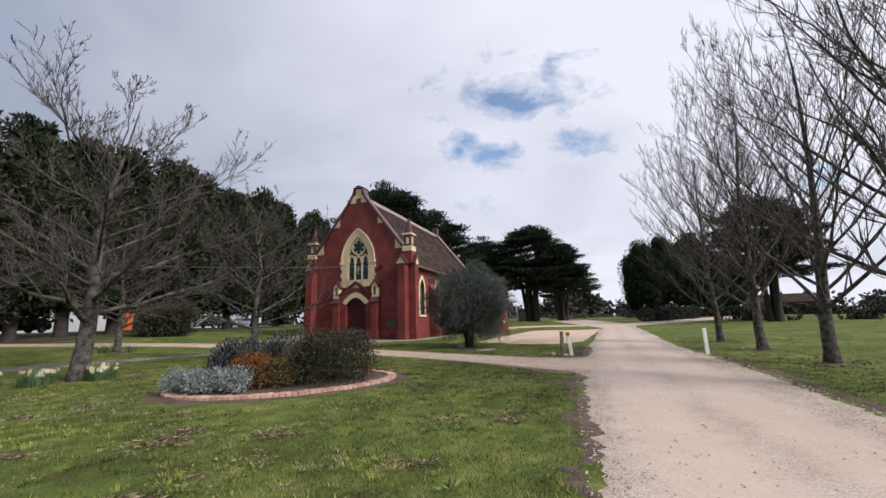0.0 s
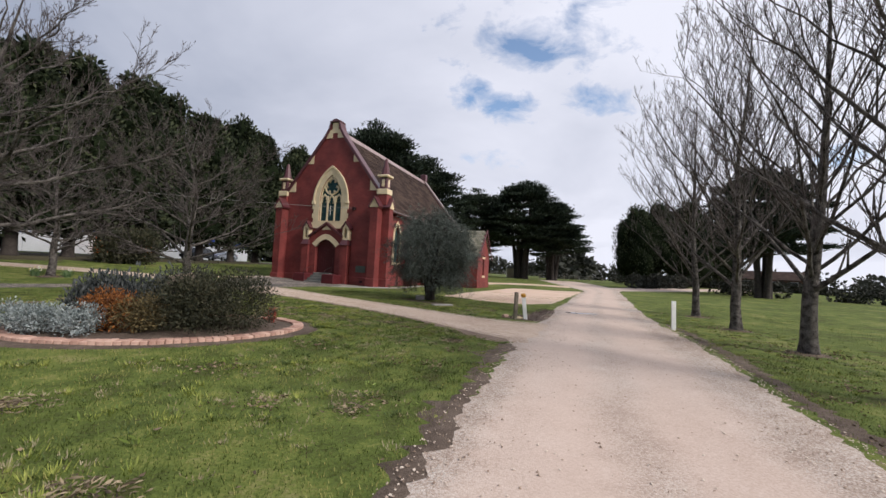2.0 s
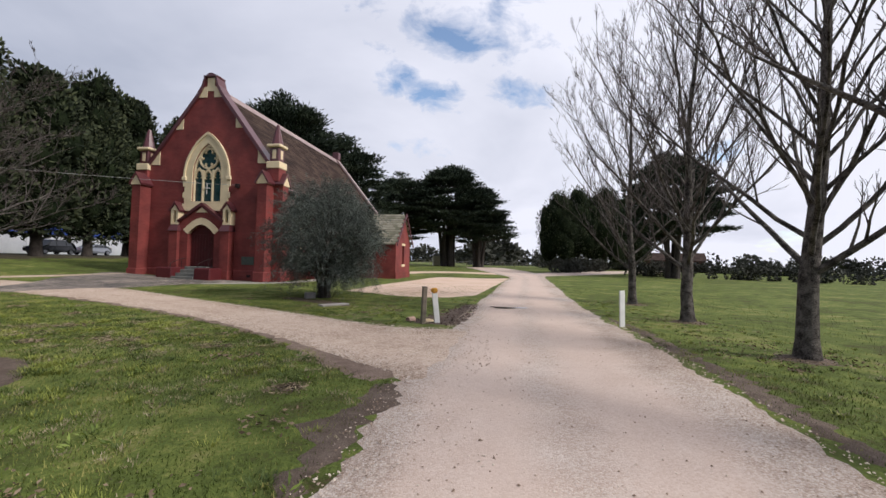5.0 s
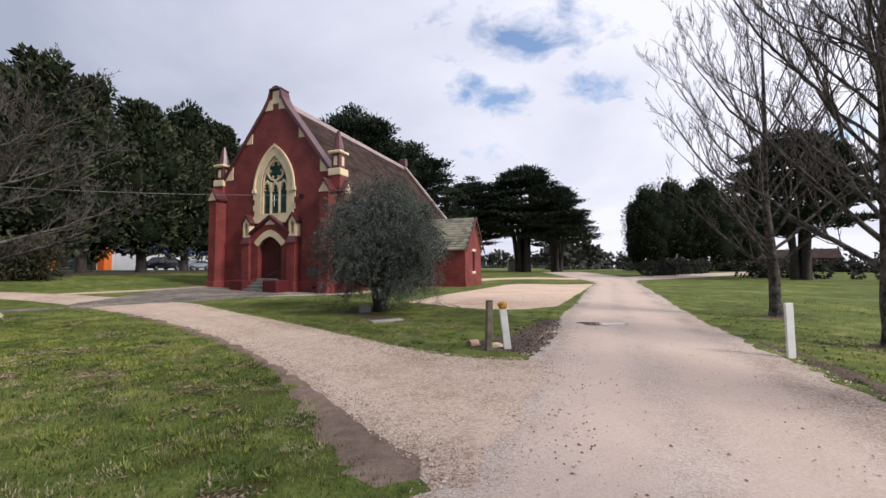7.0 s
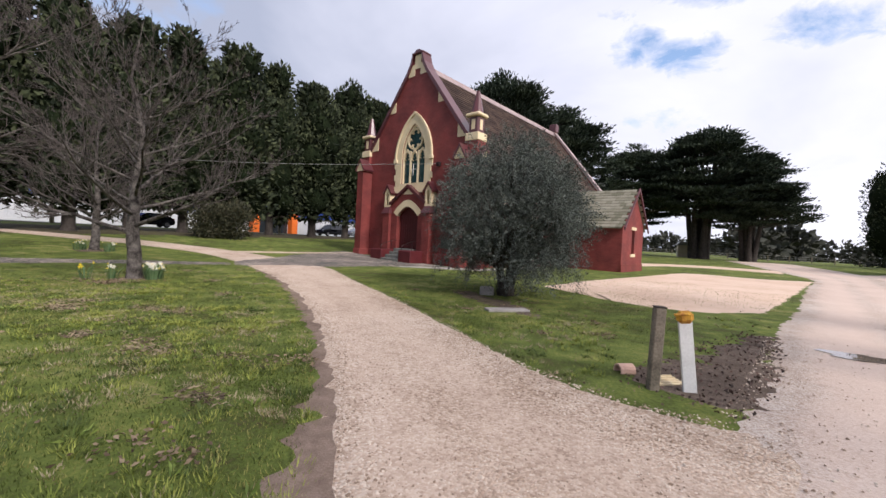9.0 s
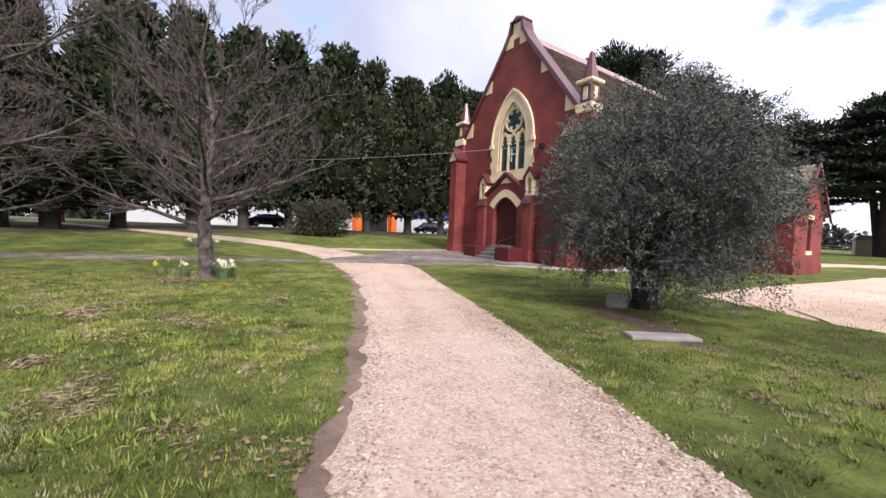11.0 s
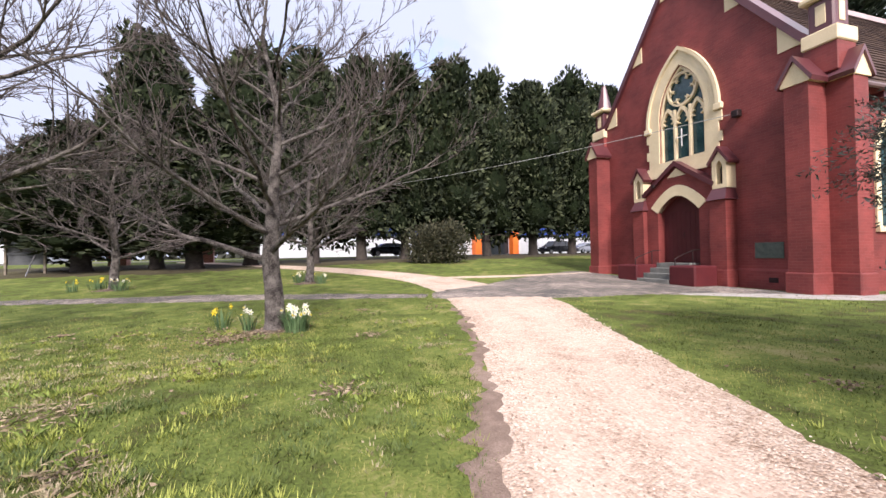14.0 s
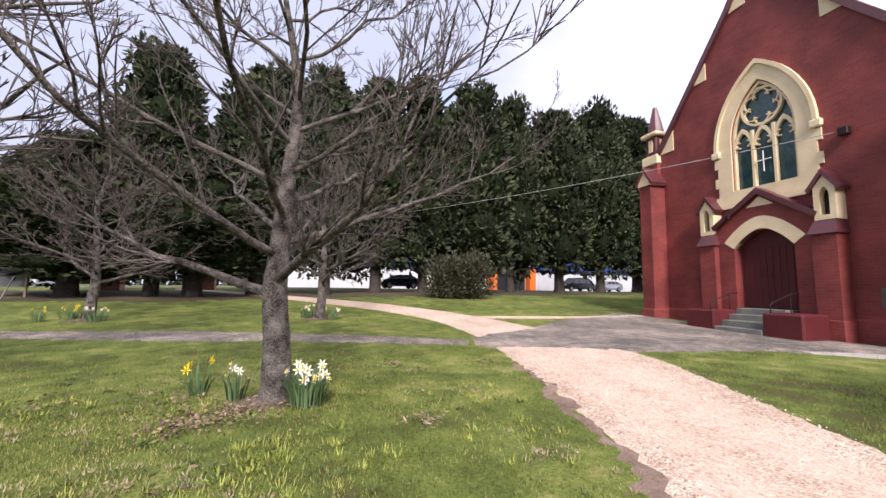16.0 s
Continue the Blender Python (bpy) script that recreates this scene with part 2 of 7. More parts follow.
PINKMAT = ground_mat("pink_gravel", [(0.36, (0.48, 0.34, 0.25)), (0.5, (0.6, 0.45, 0.345)), (0.64, (0.66, 0.52, 0.42))],
                     [(0.3, 0.45), (2.5, 0.25), (50.0, 0.3)], 0.5, 0.008)
APRON = ground_mat("worn_apron", [(0.42, (0.08, 0.076, 0.07)), (0.5, (0.15, 0.135, 0.12)), (0.57, (0.27, 0.225, 0.19)), (0.66, (0.46, 0.38, 0.32))],
                   [(0.55, 0.42), (3.5, 0.32), (40.0, 0.26)], 0.6, 0.012, cell=60.0)
SOIL = ground_mat("bare_soil", [(0.36, (0.06, 0.045, 0.035)), (0.5, (0.12, 0.09, 0.07)), (0.64, (0.2, 0.155, 0.125))],
                  [(1.2, 0.4), (9.0, 0.3), (60.0, 0.3)], 0.8, 0.02)
ASPHALT = ground_mat("old_asphalt", [(0.38, (0.06, 0.06, 0.06)), (0.52, (0.13, 0.125, 0.12)), (0.64, (0.24, 0.22, 0.2))],
                     [(0.8, 0.4), (6.0, 0.3), (60.0, 0.3)], 0.6, 0.01)
BLADE = mat("grass_blade", (0.048, 0.066, 0.012), (0.28, 0.265, 0.088), 0.75, 0.9, 2.2, 0.0, island=0.2, third=(0.112, 0.148, 0.032), spec=0.15, ends=(0.41, 0.6))
DIRT = ground_mat("pale_dirt", [(0.36, (0.13, 0.09, 0.07)), (0.5, (0.22, 0.16, 0.125)), (0.64, (0.33, 0.25, 0.2))],
                  [(1.2, 0.4), (9.0, 0.3), (60.0, 0.3)], 0.8, 0.02)
# needle litter, with the row's shade put into its darker colour
SHADED_NEEDLES = ground_mat("needle_litter", [(0.36, (0.04, 0.032, 0.022)), (0.5, (0.07, 0.06, 0.035)), (0.64, (0.11, 0.1, 0.05))],
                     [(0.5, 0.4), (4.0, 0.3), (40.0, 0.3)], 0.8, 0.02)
DRY = mat("dead_leaf", (0.1, 0.07, 0.045), (0.28, 0.21, 0.14), 0.9, 3, 20, 0.0, island=0.4)
PEBBLE = mat("pebble", (0.24, 0.17, 0.122), (0.62, 0.525, 0.435), 0.85, 2, 30, 0.0, island=0.6, third=(0.47, 0.365, 0.285))
RED = brick_mat("red_painted_brick", (0.175, 0.037, 0.034), (0.21, 0.047, 0.042), (0.2, 0.06, 0.052))
REDTRIM = mat("dark_red_paint", (0.07, 0.018, 0.022), (0.11, 0.032, 0.036), 0.36, 2, 30, 0.15, 0.004, spec=0.6)
DOORRED = mat("maroon_door_paint", (0.06, 0.012, 0.014), (0.085, 0.018, 0.02), 0.45, 2, 30, 0.1, 0.003)
BLOCKRED = mat("maroon_cement_paint", (0.07, 0.011, 0.014), (0.105, 0.018, 0.02), 0.55, 2, 30, 0.2, 0.004)
CREAM = mat("cream_paint", (0.62, 0.5, 0.31), (0.76, 0.64, 0.43), 0.6, 1.5, 30, 0.15, 0.004)
SLATE = mat("weathered_roof_shingle", (0.036, 0.025, 0.022), (0.09, 0.062, 0.05), 0.95, 1.2, 18, 0.4, 0.01, island=0.3, spec=0.08)
MOSSY = mat("mossy_shingle", (0.13, 0.125, 0.085), (0.26, 0.245, 0.19), 0.85, 1.2, 18, 0.4, 0.01, island=0.3)
RIDGE = mat("ridge_capping", (0.26, 0.19, 0.185), (0.38, 0.3, 0.29), 0.6, 2, 20, 0.2, 0.004)
GUTTER = mat("gutter_metal", (0.12, 0.08, 0.08), (0.18, 0.13, 0.13), 0.5, 2, 20, 0.0)
GLASS = mat("leaded_dark_glass", (0.012, 0.035, 0.04), (0.045, 0.1, 0.105), 0.12, 2.5, 14, 0.3, 0.004, spec=0.6)
STEP = mat("grey_step_stone", (0.11, 0.115, 0.105), (0.2, 0.2, 0.18), 0.85, 3, 40, 0.3, 0.005)
IRON = mat("dark_iron", (0.02, 0.012, 0.012), (0.05, 0.03, 0.03), 0.5, 6, 50, 0.1, 0.002, metal=0.5)
BRONZE = mat("green_bronze", (0.05, 0.07, 0.06), (0.1, 0.12, 0.1), 0.5, 6, 50, 0.2, 0.003)
CONCRETE = mat("grey_concrete", (0.25, 0.23, 0.21), (0.42, 0.39, 0.36), 0.9, 4, 50, 0.3, 0.004)
EDGEBRICK = mat("terracotta_edging", (0.36, 0.2, 0.15), (0.62, 0.41, 0.32), 0.85, 4, 50, 0.35, 0.004, obj=0.3)
BARK = mat("grey_bark", (0.025, 0.02, 0.018), (0.19, 0.168, 0.15), 0.95, 6, 45, 1.0, 0.05, ends=(0.4, 0.62))
DARKBARK = mat("dark_bark", (0.025, 0.021, 0.019), (0.07, 0.058, 0.05), 0.95, 4, 30, 0.8, 0.03)
TWIG = mat("grey_brown_twig", (0.05, 0.04, 0.038), (0.13, 0.106, 0.098), 0.9, 2, 20, 0.0)
CYPRESS = mat("cypress_foliage", (0.014, 0.02, 0.012), (0.072, 0.084, 0.042), 0.8, 0.35, 4, 0.0, island=0.3, third=(0.036, 0.046, 0.025), spec=0.15)
# near-black core: shade deep in the crown is put into its colour
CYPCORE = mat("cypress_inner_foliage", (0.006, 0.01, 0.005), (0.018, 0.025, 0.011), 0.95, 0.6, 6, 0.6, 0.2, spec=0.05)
CEDAR = mat("cedar_foliage", (0.014, 0.022, 0.016), (0.055, 0.072, 0.046), 0.8, 0.35, 4, 0.0, island=0.3, third=(0.03, 0.043, 0.028), spec=0.15)
OLIVE = mat("olive_grey_leaf", (0.06, 0.07, 0.06), (0.17, 0.19, 0.17), 0.85, 0.9, 6, 0.0, island=0.3, third=(0.098, 0.114, 0.1), spec=0.1)
SHRUBLEAF = mat("shrub_leaf", (0.02, 0.023, 0.012), (0.085, 0.078, 0.045), 0.7, 1.2, 8, 0.0, island=0.4, third=(0.042, 0.044, 0.023))
SILVER = mat("silver_leaf", (0.14, 0.17, 0.165), (0.4, 0.44, 0.43), 0.8, 3, 15, 0.0, island=0.4)
RUST = mat("rust_orange_leaf", (0.1, 0.035, 0.012), (0.3, 0.11, 0.025), 0.8, 3, 15, 0.0, island=0.4)
LAVENDER = mat("lavender_leaf", (0.03, 0.036, 0.034), (0.1, 0.108, 0.105), 0.8, 3, 15, 0.0, island=0.4)
OCHRE = mat("ochre_leaf", (0.075, 0.06, 0.028), (0.19, 0.14, 0.06), 0.8, 3, 15, 0.0, island=0.4)
DAFLEAF = mat("daffodil_leaf", (0.05, 0.1, 0.04), (0.13, 0.2, 0.09), 0.55, 3, 15, 0.0, island=0.3)
WHITEPETAL = mat("white_petal", (0.75, 0.72, 0.6), (0.86, 0.84, 0.76), 0.6, 3, 15, 0.0)
YELLOWPETAL = mat("yellow_petal", (0.7, 0.52, 0.02), (0.8, 0.66, 0.06), 0.6, 3, 15, 0.0)
WHITEPAINT = mat("white_post_paint", (0.62, 0.62, 0.6), (0.82, 0.82, 0.8), 0.6, 4, 40, 0.15, 0.003)
OLDWOOD = mat("weathered_timber", (0.1, 0.085, 0.065), (0.26, 0.22, 0.17), 0.9, 5, 40, 0.6, 0.01)
YELLOWCAP = mat("rusty_yellow_cap", (0.3, 0.1, 0.02), (0.72, 0.42, 0.05), 0.6, 14, 50, 0.2, 0.003)
SHEDCREAM = mat("cream_shed_board", (0.42, 0.38, 0.26), (0.56, 0.5, 0.36), 0.7, 2, 20, 0.1, 0.004)
GREYROOF = mat("grey_sheet_roof", (0.2, 0.2, 0.2), (0.32, 0.32, 0.31), 0.5, 2, 20, 0.1, 0.004)
WALLWHITE = mat("white_shop_wall", (0.46, 0.475, 0.51), (0.58, 0.59, 0.62), 0.7, 0.6, 10, 0.1, 0.004)
SIGNBLUE = mat("blue_fascia", (0.02, 0.045, 0.2), (0.035, 0.07, 0.28), 0.5, 1, 10, 0.0)
SIGNORANGE = mat("orange_portal", (0.72, 0.14, 0.02), (0.85, 0.2, 0.04), 0.5, 1, 10, 0.0)
CARBLACK = mat("black_car_paint", (0.006, 0.007, 0.009), (0.012, 0.013, 0.015), 0.15, 1, 10, 0.0, spec=0.6)
CARSILVER = mat("silver_car_paint", (0.4, 0.41, 0.43), (0.48, 0.49, 0.5), 0.25, 1, 10, 0.0, metal=0.6)
CARGLASS = mat("car_glass", (0.02, 0.025, 0.03), (0.03, 0.035, 0.04), 0.05, 1, 10, 0.0, spec=0.7)
RUBBER = mat("tyre_rubber", (0.012, 0.012, 0.012), (0.025, 0.025, 0.025), 0.9, 5, 40, 0.2, 0.003)
RIM = mat("alloy_rim", (0.3, 0.3, 0.31), (0.45, 0.45, 0.46), 0.3, 5, 40, 0.0, metal=0.9)
SIGNBACK = mat("grey_sign_back", (0.06, 0.065, 0.07), (0.11, 0.115, 0.12), 0.6, 2, 20, 0.1, 0.004)
HEDGE = mat("far_hedge", (0.03, 0.034, 0.026), (0.07, 0.07, 0.055), 0.9, 0.3, 2, 0.5, 0.3)
WIRE = mat("cable_sheath", (0.25, 0.25, 0.24), (0.35, 0.35, 0.33), 0.6, 5, 40, 0.0)

# ---------------------------------------------------------------- builders


def smooth(a, b, x):
    t = np.clip((np.asarray(x, float) - a) / (b - a), 0, 1)
    return t * t * (3 - 2 * t)


def height(x, y):
    """The ground's height: a low rise to the church, the street bank and the far paddock."""
    x, y = np.asarray(x, float), np.asarray(y, float)
    return 0.12 * smooth(18, 30, y) + 1.22 * smooth(16, 44, -0.9 * x + 0.4 * y) * (1 - 0.55 * smooth(45, 80, y)) + 0.72 * smooth(44, 86, y)


def gz(x, y):
    return float(height(x, y))


def link_mesh(name, verts, faces, material, smooth_faces=False):
    me = bpy.data.meshes.new(name)
    me.from_pydata(verts if isinstance(verts, list) else verts.tolist(), [], faces if isinstance(faces, list) else faces.tolist())
    for m in (material if isinstance(material, (list, tuple)) else [material]):
        me.materials.append(m)
    if smooth_faces:
        me.polygons.foreach_set("use_smooth", [True] * len(me.polygons))
    me.update()
    return new(name, me)


def mesh_of(name, bm, material, shade=False):
    bmesh.ops.recalc_face_normals(bm, faces=bm.faces[:])
    me = bpy.data.meshes.new(name)
    bm.to_mesh(me)
    bm.free()
    me.materials.append(material)
    if shade:
        me.polygons.foreach_set("use_smooth", [True] * len(me.polygons))
    return me


def part(name, bm, material, parent, label="", shade=False):
    ob = new(name, mesh_of(name, bm, material, shade) if isinstance(bm, bmesh.types.BMesh) else bm)
    ob.parent = parent
    if label:
        ob["label"] = label
    return ob


def thing(name, m, label, category, group="", kind=""):
    ob = new(name)
    ob.matrix_world = m
    ob.empty_display_size = 0.2
    return tagged(ob, label, category, group, kind)


def box(bm, x0, x1, y0, y1, z0, z1, bevel=0.0):
    vs = [bm.verts.new((x, y, z)) for z in (z0, z1) for x, y in ((x0, y0), (x1, y0), (x1, y1), (x0, y1))]
    fs = [bm.faces.new([vs[i] for i in f]) for f in ((3, 2, 1, 0), (4, 5, 6, 7), (0, 1, 5, 4), (1, 2, 6, 5), (2, 3, 7, 6), (3, 0, 4, 7))]
    if bevel:
        bmesh.ops.bevel(bm, geom=list({e for f in fs for e in f.edges}), offset=bevel, segments=1, affect="EDGES")
    return bm


def prism(bm, outline, axis, a, b):
    """Extrudes a 2D outline along an axis: 'y' takes (x, z), 'x' takes (y, z), 'z' takes (x, y)."""
    put = {"y": lambda p, d: (p[0], d, p[1]), "x": lambda p, d: (d, p[0], p[1]), "z": lambda p, d: (p[0], p[1], d)}[axis]
    lo = [bm.verts.new(put(p, a)) for p in outline]
    hi = [bm.verts.new(put(p, b)) for p in outline]
    n = len(outline)
    bm.faces.new(lo)
    bm.faces.new(hi[::-1])
    for i in range(n):
        bm.faces.new((lo[i], lo[(i + 1) % n], hi[(i + 1) % n], hi[i]))
    return bm


def band(bm, inner, outer, y0, y1, closed=False):
    """A solid strip between two equal-length outlines of (x, z), from y0 to y1."""
    n = len(inner)
    rows = [[bm.verts.new((p[0], y, p[1])) for p in line] for line, y in ((inner, y0), (outer, y0), (outer, y1), (inner, y1))]
    for i in range(n if closed else n - 1):
        j = (i + 1) % n
        for a in range(4):
            b = (a + 1) % 4
            bm.faces.new((rows[a][i], rows[a][j], rows[b][j], rows[b][i]))
    if not closed:
        for i in (0, n - 1):
            bm.faces.new([rows[a][i] for a in range(4)])
    return bm


def tube(bm, points, radius, sides=6):
    """A tube through points; radius is a number or one per point."""
    pts = [Vector(p) for p in points]
    rr = radius if isinstance(radius, (list, tuple)) else [radius] * len(pts)
    rings = []
    for i, p in enumerate(pts):
        d = (pts[min(i + 1, len(pts) - 1)] - pts[max(i - 1, 0)]).normalized()
        q = d.to_track_quat("Z", "Y")
        rings.append([bm.verts.new(p + q @ Vector((math.cos(k * math.tau / sides) * rr[i], math.sin(k * math.tau / sides) * rr[i], 0))) for k in range(sides)])
    for a, b in zip(rings, rings[1:]):
        for k in range(sides):
            bm.faces.new((a[k], a[(k + 1) % sides], b[(k + 1) % sides], b[k]))
    bm.faces.new(rings[0][::-1])
    bm.faces.new(rings[-1])
    return bm


def gothic(half, spring, top, n=10):
    """A pointed arch's outline from its left springing over the point to the right, as (x, z)."""
    rise = top - spring
    if rise < half:
        left = [(-half + half * k / n, spring + rise * (1 - (1 - k / n) ** 1.75)) for k in range(n + 1)]
        return left + [(-x, z) for x, z in left[-2::-1]]
    r = (half * half + rise * rise) / (2 * half)
    a1 = math.asin(min(1, rise / r))
    left = [(-half + r - r * math.cos(a1 * k / n), spring + r * math.sin(a1 * k / n)) for k in range(n + 1)]
    return left + [(-x, z) for x, z in left[-2::-1]]


def holed_wall(outline, holes, y0, y1):
    """One wall in the x-z plane from y0 to y1 with openings cut through it."""
    bm = bmesh.new()
    edges = []
    for line in [outline] + holes:
        vs = [bm.verts.new((x, y0, z)) for x, z in line]
        edges += [bm.edges.new((vs[i], vs[(i + 1) % len(vs)])) for i in range(len(vs))]
    bmesh.ops.triangle_fill(bm, use_beauty=True, edges=edges, normal=(0, -1, 0))
    out = bmesh.ops.extrude_face_region(bm, geom=bm.faces[:], use_keep_orig=True)
    bmesh.ops.translate(bm, vec=(0, y1 - y0, 0), verts=[v for v in out["geom"] if isinstance(v, bmesh.types.BMVert)])
    return bm


def interp(line):
    xs, zs = [p[0] for p in line], [p[1] for p in line]
    return lambda x: float(np.interp(x, xs, zs))


def leaf_cloud(rng, centres, normals, size, aspect=0.55, droop=0.0, spread=0.9):
    """Leaves as small bent diamonds: positions, main ways, mean length. Returns verts and faces."""
    n = len(centres)
    d = normals + rng.normal(0, spread, (n, 3))
    d[:, 2] -= droop
    d /= np.linalg.norm(d, axis=1, keepdims=True) + 1e-9
    r = rng.normal(0, 1, (n, 3))
    s = np.cross(d, r)
    s /= np.linalg.norm(s, axis=1, keepdims=True) + 1e-9
    up = np.cross(s, d)
    ln = (size * rng.uniform(0.6, 1.4, n))[:, None]
    v = np.empty((n, 4, 3))
    v[:, 0] = centres
    v[:, 1] = centres + d * ln * 0.5 + s * ln * aspect * 0.5 + up * ln * 0.12
    v[:, 2] = centres + d * ln
    v[:, 3] = centres + d * ln * 0.5 - s * ln * aspect * 0.5 + up * ln * 0.12
    return v.reshape(-1, 3), np.arange(4 * n).reshape(n, 4)


def cloud_mesh(name, verts, faces, material):
    me = bpy.data.meshes.new(name)
    nv, nf, k = len(verts), len(faces), faces.shape[1]
    me.vertices.add(nv)
    me.vertices.foreach_set("co", np.ascontiguousarray(verts, dtype=np.float32).ravel())
    me.loops.add(nf * k)
    me.loops.foreach_set("vertex_index", np.ascontiguousarray(faces, dtype=np.int32).ravel())
    me.polygons.add(nf)
    me.polygons.foreach_set("loop_start", np.arange(0, nf * k, k, dtype=np.int32))
    me.materials.append(material)
    me.update(calc_edges=True)
    return me


def limbs_mesh(name, limbs, material, sides=5):
    """Tapered limbs (lists of point and radius) as one mesh."""
    V, Fq = [], []
    base = 0
    ang = np.arange(sides) * math.tau / sides
    for pts, rad in limbs:
        p = np.asarray(pts, float)
        n = len(p)
        d = np.gradient(p, axis=0)
        d /= np.linalg.norm(d, axis=1, keepdims=True) + 1e-9
        ref = np.where(np.abs(d[:, 2:3]) > 0.9, np.array([[1.0, 0, 0]]), np.array([[0, 0, 1.0]]))
        a = np.cross(d, ref)
        a /= np.linalg.norm(a, axis=1, keepdims=True) + 1e-9
        b = np.cross(d, a)
        r = np.asarray(rad, float)[:, None, None]
        ring = p[:, None, :] + r * (a[:, None, :] * np.cos(ang)[None, :, None] + b[:, None, :] * np.sin(ang)[None, :, None])
        V.append(ring.reshape(-1, 3))
        i = np.arange(n - 1)[:, None] * sides + base
        k = np.arange(sides)[None, :]
        k2 = (k + 1) % sides
        Fq.append(np.stack([i + k, i + k2, i + sides + k2, i + sides + k], -1).reshape(-1, 4))
        base += n * sides
    me = cloud_mesh(name, np.concatenate(V), np.concatenate(Fq), material)
    me.polygons.foreach_set("use_smooth", [True] * len(me.polygons))
    return me


# ---------------------------------------------------------------- ground


def ground_sheet():
    def axis(lo, hi, step, far):
        mid = list(np.arange(lo, hi + 0.01, step))
        out, s, x = [], step, hi
        while x < far:
            s *= 1.35
            x += s
            out.append(x)
        low, s, x = [], step, lo
        while x > -far:
            s *= 1.35
            x -= s
            low.append(x)
        return np.array(low[::-1] + mid + out)
    xs, ys = axis(-60, 45, 0.75, 2500), axis(-12, 100, 0.75, 2500)
    X, Y = np.meshgrid(xs, ys)
    Z = height(X, Y)
    v = np.stack([X, Y, Z], -1).reshape(-1, 3)
    nx = len(xs)
    i = (np.arange(len(ys) - 1)[:, None] * nx + np.arange(nx - 1)[None, :]).reshape(-1)
    f = np.stack([i, i + 1, i + nx + 1, i + nx], -1)
    me = cloud_mesh("ground", v, f, LAWN)
    me.polygons.foreach_set("use_smooth", [True] * len(me.polygons))
    return tagged(new("ground", me), "short patchy green lawn, worn and mown, slightly rising", "lawn", kind="structure")


def resample(line, step):
    p = np.asarray(line, float)
    s = np.concatenate([[0], np.cumsum(np.linalg.norm(np.diff(p, axis=0), axis=1))])
    u = np.linspace(0, s[-1], max(2, int(s[-1] / step)))
    # rounded by a short moving mean
    q = np.stack([np.interp(u, s, p[:, k]) for k in (0, 1)], -1)
    w = max(1, int(1.6 / step))
    if len(q) > 2 * w + 1:
        pad = np.concatenate([np.repeat(q[:1], w, 0), q, np.repeat(q[-1:], w, 0)])
        ker = np.ones(2 * w + 1) / (2 * w + 1)
        sm = np.stack([np.convolve(pad[:, k], ker, "valid") for k in (0, 1)], -1)
        sm[0], sm[-1] = q[0], q[-1]
        q = sm
    return q


def rough_edge(q, amount, seed):
    rng = np.random.default_rng(seed)
    d = np.gradient(q, axis=0)
    d /= np.linalg.norm(d, axis=1, keepdims=True) + 1e-9
    nrm = np.stack([-d[:, 1], d[:, 0]], -1)
    n = len(q)
    a = np.convolve(rng.normal(0, 1, n + 8), np.ones(9) / 3, "valid") * 0.55 + rng.normal(0, 0.6, n)
    a[0] = a[-1] = 0
    return q + nrm * (a * amount)[:, None]


def strip_sheet(name, left, right, lift, material, label, category, ragged=0.05, seed=1, across=8, step=0.12, fade=0.0):
    """A ground sheet between two edges, laid on the ground with uneven margins."""
    L, R = resample(left, step), resample(right, step)
    n = max(len(L), len(R))
    fit = lambda q: np.stack([np.interp(np.linspace(0, 1, n), np.linspace(0, 1, len(q)), q[:, k]) for k in (0, 1)], -1)
    L, R = rough_edge(fit(L), ragged, seed), rough_edge(fit(R), ragged, seed + 1)
    t = np.linspace(0, 1, across + 1)[None, :, None]
    P = L[:, None, :] * (1 - t) + R[:, None, :] * t
    crown = (np.sin(np.linspace(0, 1, across + 1) * math.pi) ** 0.5)[None, :] * lift * 0.6 + lift * 0.4
    Z = height(P[..., 0], P[..., 1]) + crown
    if fade:
        run = np.arange(n) * step
        Z -= (lift + 0.03) * (1 - smooth(0, fade, run))[:, None]
        rag = np.array([[noise.noise(Vector((q[0] * 2.2, q[1] * 2.2, 1.0))) + 0.6 * noise.noise(Vector((q[0] * 7, q[1] * 7, 4.0))) for q in row] for row in P])
        Z += 0.022 * rag * (1 - smooth(fade, fade * 2.2, run))[:, None]
    Z[0] = height(P[0, :, 0], P[0, :, 1]) - 0.012
    Z[-1] = height(P[-1, :, 0], P[-1, :, 1]) - 0.012
    Z[:, 0] = height(P[:, 0, 0], P[:, 0, 1]) - 0.01
    Z[:, -1] = height(P[:, -1, 0], P[:, -1, 1]) - 0.01
    v = np.concatenate([P, Z[..., None]], -1).reshape(-1, 3)
    w = across + 1
    i = (np.arange(n - 1)[:, None] * w + np.arange(across)[None, :]).reshape(-1)
    f = np.stack([i, i + 1, i + w + 1, i + w], -1)
    me = cloud_mesh(name, v, f, material)
    me.polygons.foreach_set("use_smooth", [True] * len(me.polygons))
    me.attributes.new("across", "FLOAT", "POINT").data.foreach_set("value", np.tile(np.linspace(0, 1, w), n).astype(np.float32))
    return tagged(new(name, me), label, category, kind="structure")


